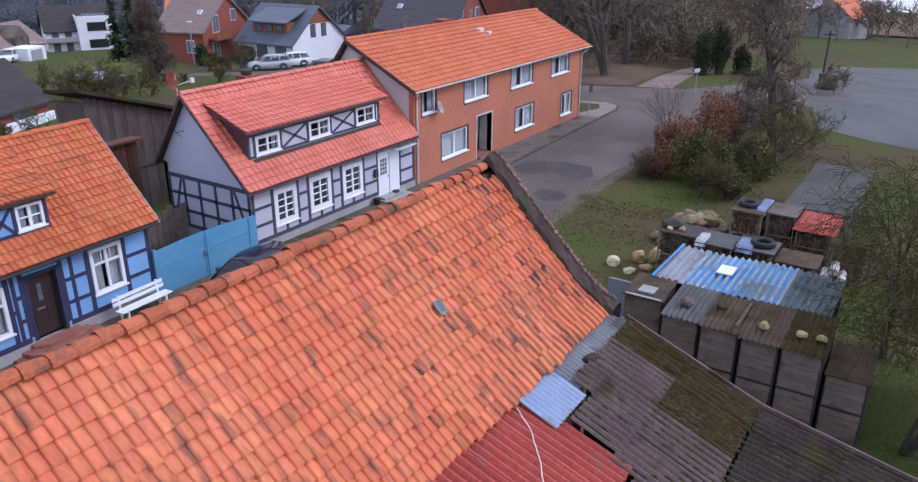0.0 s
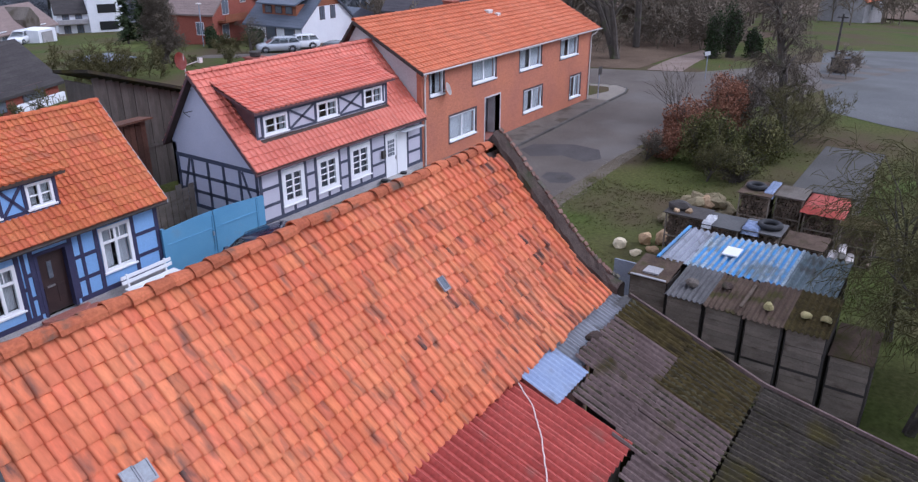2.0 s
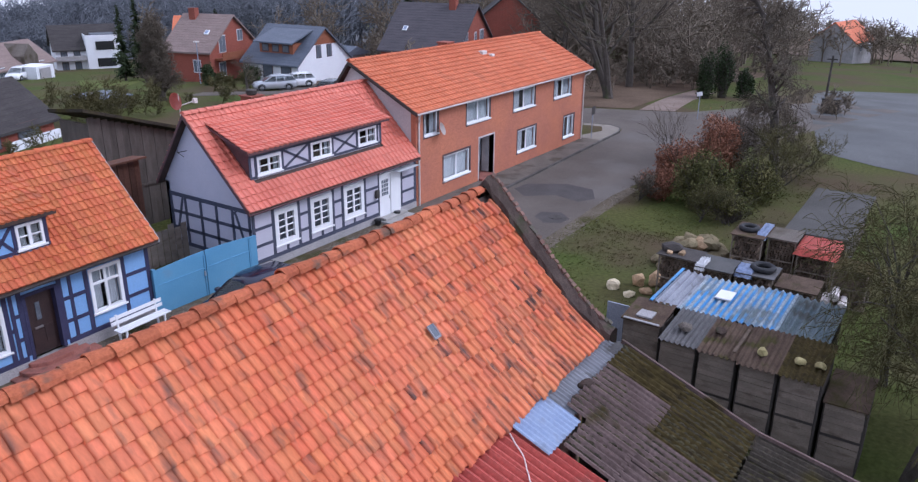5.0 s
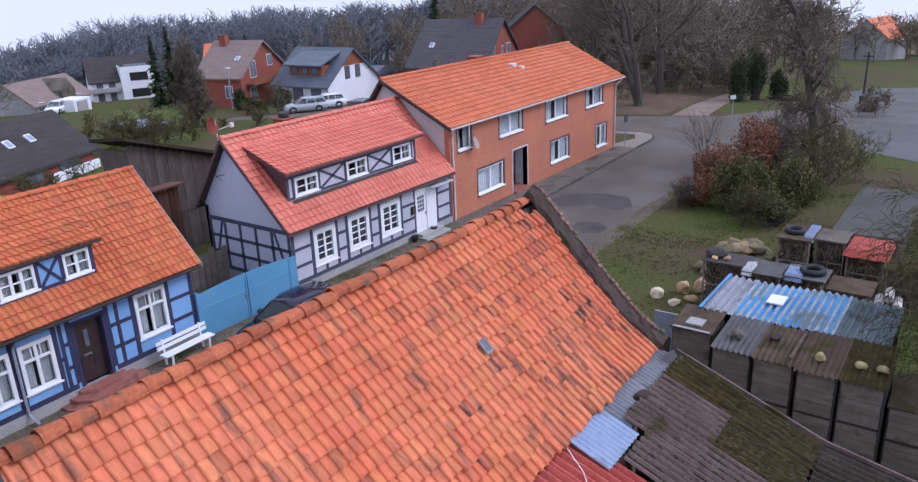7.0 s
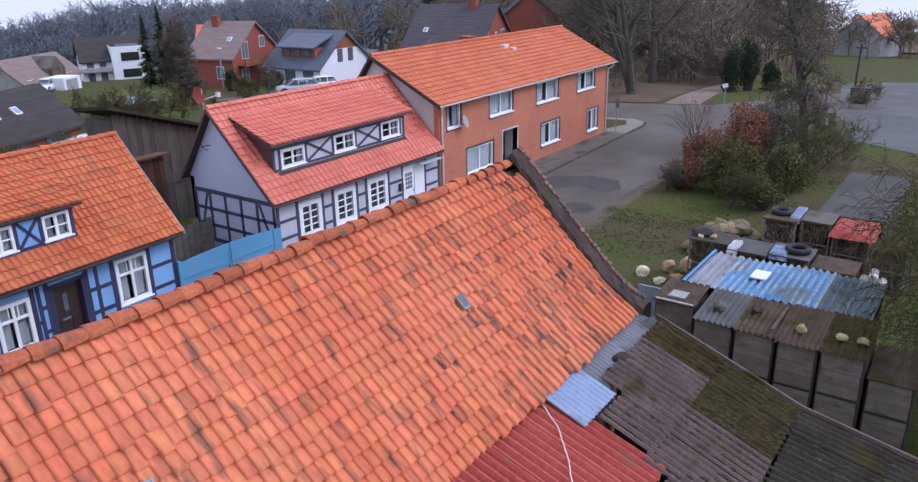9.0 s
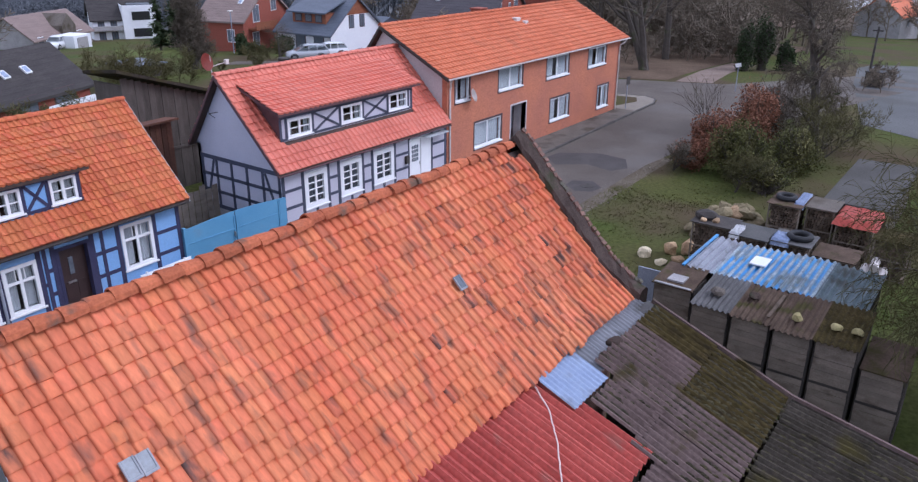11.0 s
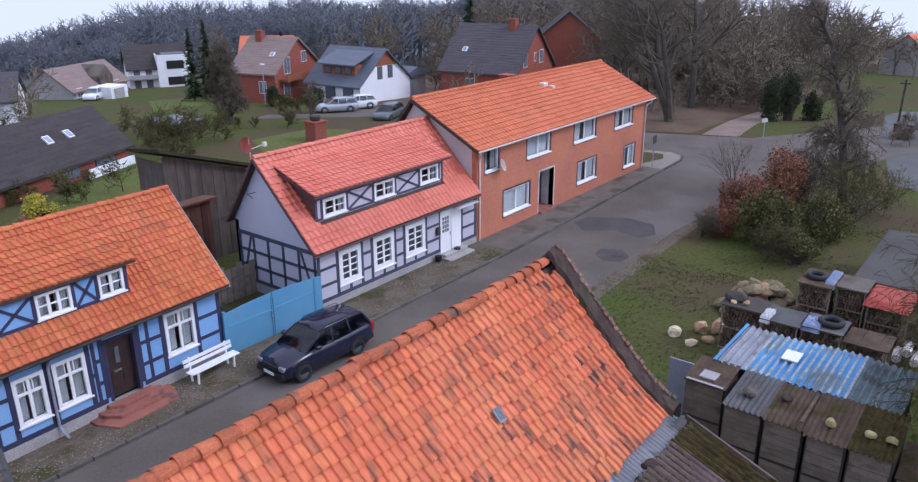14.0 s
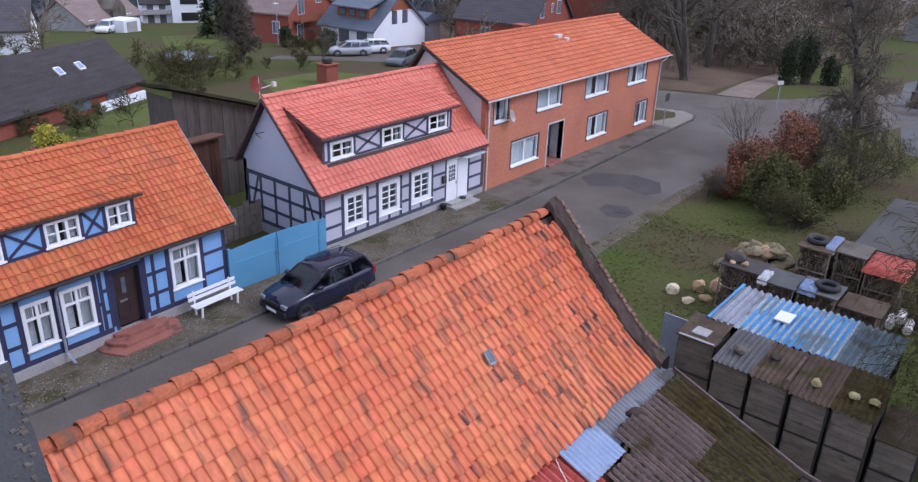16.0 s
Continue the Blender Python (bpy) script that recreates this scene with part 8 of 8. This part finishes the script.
def wood(label, spots, mat, seed, variants=5, levels=3, kids=(7, 5, 4), r=0.16, thin=1.0):
    """A far wood of leafless trees as one mesh."""
    rg = random.Random(seed)
    kinds = []
    for v in range(variants):
        a, b = grow(random.Random(seed * 10 + v), (0, 0, 0), 1.0, 0.85, 0.022, levels, kids, 1, 0, 0.22)
        segs = a + b
        zmax = 0.92 * max(s[1][2] for s in segs)
        segs = [(s[0] / zmax, s[1] / zmax, s[2], s[3]) for s in segs]
        kinds.append((np.array([s[0] for s in segs]), np.array([s[1] for s in segs]), np.array([s[2] for s in segs]), np.array([s[3] for s in segs])))
    allseg = []
    for x, y, h in spots:
        P, Q, ra, rb = rg.choice(kinds)
        a = rg.random() * math.tau
        R = np.array([[math.cos(a), -math.sin(a), 0], [math.sin(a), math.cos(a), 0], [0, 0, 1]]) * h
        o = np.array([x, y, land(x, y) - 0.2])
        P2, Q2 = P @ R.T + o, Q @ R.T + o
        allseg.extend(zip(P2, Q2, np.maximum(ra * h, 0.035 * thin), np.maximum(rb * h, 0.03 * thin)))
    me = branch_mesh("woodland", allseg, mat, 3)
    return tagged(place(new("woodland", me), None, Matrix()), label, "woodland", kind="stuff")


rgw = random.Random(301)
TOPS = ((-6, -3.0), (4, -2.0), (8, 1.0), (10, 4.0), (12, 5.2), (20, 9.0), (29, 9.6), (33, 8.0), (37, 5.6), (41, 5.4), (46, 3.2), (50, 5.2), (54, 3.9), (58.5, 5.0), (62.6, 2.3), (66.2, -1.4), (70, -4.5), (76, -7.5), (90, -9.0))


def polar(n, a0, a1, r0, r1, lo=0.75, hi=1.0):
    """Spots for trees whose tops follow the skyline of the hills round the village."""
    out = []
    for _ in range(n):
        a = rgw.uniform(a0, a1)
        r = r0 + (r1 - r0) * rgw.random() ** 0.8
        x, y = 5 + r * math.cos(radians(a)), 5 + r * math.sin(radians(a))
        for (p, u), (q, v) in zip(TOPS, TOPS[1:]):
            if p <= a <= q:
                top = u + (v - u) * (a - p) / (q - p)
        h = 13 + (top - 13) * r / 220 - land(x, y)
        out.append((x, y, max(2.5, h * rgw.uniform(lo, hi))))
    return out


wood("bare woodland along the wooded hill", polar(430, 46, 82, 170, 240, 0.7) + polar(120, 46, 82, 155, 175, 0.45, 0.7), M_WOODS_HAZE, 31, thin=1.5)
wood("bare woodland behind the village", polar(260, 24, 50, 130, 215, 0.8), M_WOODS_HAZE, 35, thin=1.4)
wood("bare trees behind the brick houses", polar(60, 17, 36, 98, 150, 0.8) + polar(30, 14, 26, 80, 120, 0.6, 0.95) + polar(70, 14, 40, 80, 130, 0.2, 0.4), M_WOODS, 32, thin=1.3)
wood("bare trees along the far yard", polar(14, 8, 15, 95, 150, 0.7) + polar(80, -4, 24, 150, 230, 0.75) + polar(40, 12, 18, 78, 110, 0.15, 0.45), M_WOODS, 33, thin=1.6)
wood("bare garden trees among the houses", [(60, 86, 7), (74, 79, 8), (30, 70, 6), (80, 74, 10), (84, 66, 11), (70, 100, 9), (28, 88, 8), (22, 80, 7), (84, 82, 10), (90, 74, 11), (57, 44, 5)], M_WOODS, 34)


def sector(name, a0, a1, r0, r1, mat, label, lift):
    V, F = [], []
    na, nr = 24, 10
    for i in range(nr + 1):
        for j in range(na + 1):
            r, a = r0 + (r1 - r0) * i / nr, radians(a0 + (a1 - a0) * j / na)
            x, y = 5 + r * math.cos(a), 5 + r * math.sin(a)
            V.append((x, y, land(x, y) + lift))
    for i in range(nr):
        for j in range(na):
            k = i * (na + 1) + j
            F.append((k, k + na + 1, k + na + 2, k + 1))
    return tagged(place(new(name, raw_mesh(name, V, F, mat, True)), None, Matrix()), label, "woodland floor", kind="structure")


sector("woodland_floor", 26, 86, 140, 620, M_HILLFLOOR_HAZE, "leaf litter under the hill woods, tinted blue-grey for haze", 0.35)
sector("woodland_floor", -8, 26, 205, 620, M_LEAFLITTER, "dark leaf litter under the far trees", 0.35)

rgs = random.Random(77)
shrubs = []
for cx, cy, r, hh, n in ((33, 55, 2.2, 3.2, 10), (36, 53, 2.5, 2.2, 6), (31, 50, 1.2, 1.6, 4), (22, 47.6, 2.5, 2.2, 5), (33, 62, 3, 2.4, 6), (44, 54, 3, 1.8, 5), (52, 64, 3, 2.2, 5), (20, 47, 1.6, 1.5, 4), (50, 60, 3, 2, 4), (30, 76, 4, 3, 5), (41, 58, 2, 2.2, 6)):
    for _ in range(n):
        shrubs.append((cx + rgs.uniform(-r, r), cy + rgs.uniform(-r, r), hh * rgs.uniform(0.6, 1.15)))
wood("tangled bare shrubs in the gardens", shrubs, M_TWIG_OLIVE, 36, levels=3, kids=(9, 6, 4), thin=0.5)
wood("scrub along the yard and the bend", [(rgs.uniform(50, 78), rgs.uniform(8.5, 13.5), rgs.uniform(1.2, 2.4)) for _ in range(16)] + [(rgs.uniform(62, 76), rgs.uniform(30, 44), rgs.uniform(1.5, 4)) for _ in range(30)], M_WOODS, 37, kids=(9, 6, 4), thin=0.6)


def lawn(label, regions, mat, seed):
    """Short tufts of grass, denser where the lawn is green."""
    rg = random.Random(seed)
    V, F = [], []
    for x0, x1, y0, y1, n in regions:
        for _ in range(n):
            x, y = rg.uniform(x0, x1), rg.uniform(y0, y1)
            if noise.noise(Vector((x * 0.35, y * 0.35, 4.0))) < rg.uniform(-0.5, 0.25):
                continue
            for _ in range(4):
                a, h, w = rg.random() * math.tau, rg.uniform(0.03, 0.07), rg.uniform(0.012, 0.025)
                bx, by = x + rg.gauss(0, 0.05), y + rg.gauss(0, 0.05)
                k = len(V)
                z = land(bx, by)
                V += [(bx - w * math.sin(a), by + w * math.cos(a), z), (bx + w * math.sin(a), by - w * math.cos(a), z), (bx + h * 0.7 * math.cos(a), by + h * 0.7 * math.sin(a), z + h)]
                F.append((k, k + 1, k + 2))
    return tagged(place(new("grass", raw_mesh("grass", V, F, mat)), None, Matrix()), label, "grass", kind="stuff")


lawn("short winter grass in olive and brown tufts", ((15.6, 34, 8.2, 14.9, 5000), (32, 48, 2, 14.6, 6000), (24, 32, 0, 8, 4000), (15.8, 19, 23, 30, 3000)), M_GRASS, 401)


def gravel(label, x0, x1, y0, y1, z, n, mat, seed):
    """Loose pebbles pressed into the verge."""
    rg = random.Random(seed)
    V, F = [], []
    for _ in range(n):
        x, y, r = rg.uniform(x0, x1), rg.uniform(y0, y1), rg.uniform(0.012, 0.04)
        if noise.noise(Vector((x * 0.6, y * 0.9, 2.0))) < rg.uniform(-0.4, 0.3):
            continue
        k, a = len(V), rg.random() * math.tau
        for i in range(4):
            b = a + i * math.tau / 4
            V.append((x + math.cos(b) * r * rg.uniform(0.7, 1.2), y + math.sin(b) * r * rg.uniform(0.7, 1.2), z - 0.004))
        V.append((x + rg.gauss(0, r * 0.2), y + rg.gauss(0, r * 0.2), z + r * 0.6))
        for i in range(4):
            F.append((k + i, k + (i + 1) % 4, k + 4))
    return tagged(place(new("gravel", raw_mesh("gravel", V, F, mat)), None, Matrix()), label, "gravel", kind="stuff")


gravel("loose pale pebbles on the verge", 4, 30, 20.3, 22.0, 0.11, 9000, M_PEBBLE, 402)
gravel("grit and pebbles at the edge of the street", 16, 40, 13.9, 15.3, 0.018, 1600, M_PEBBLE, 403)
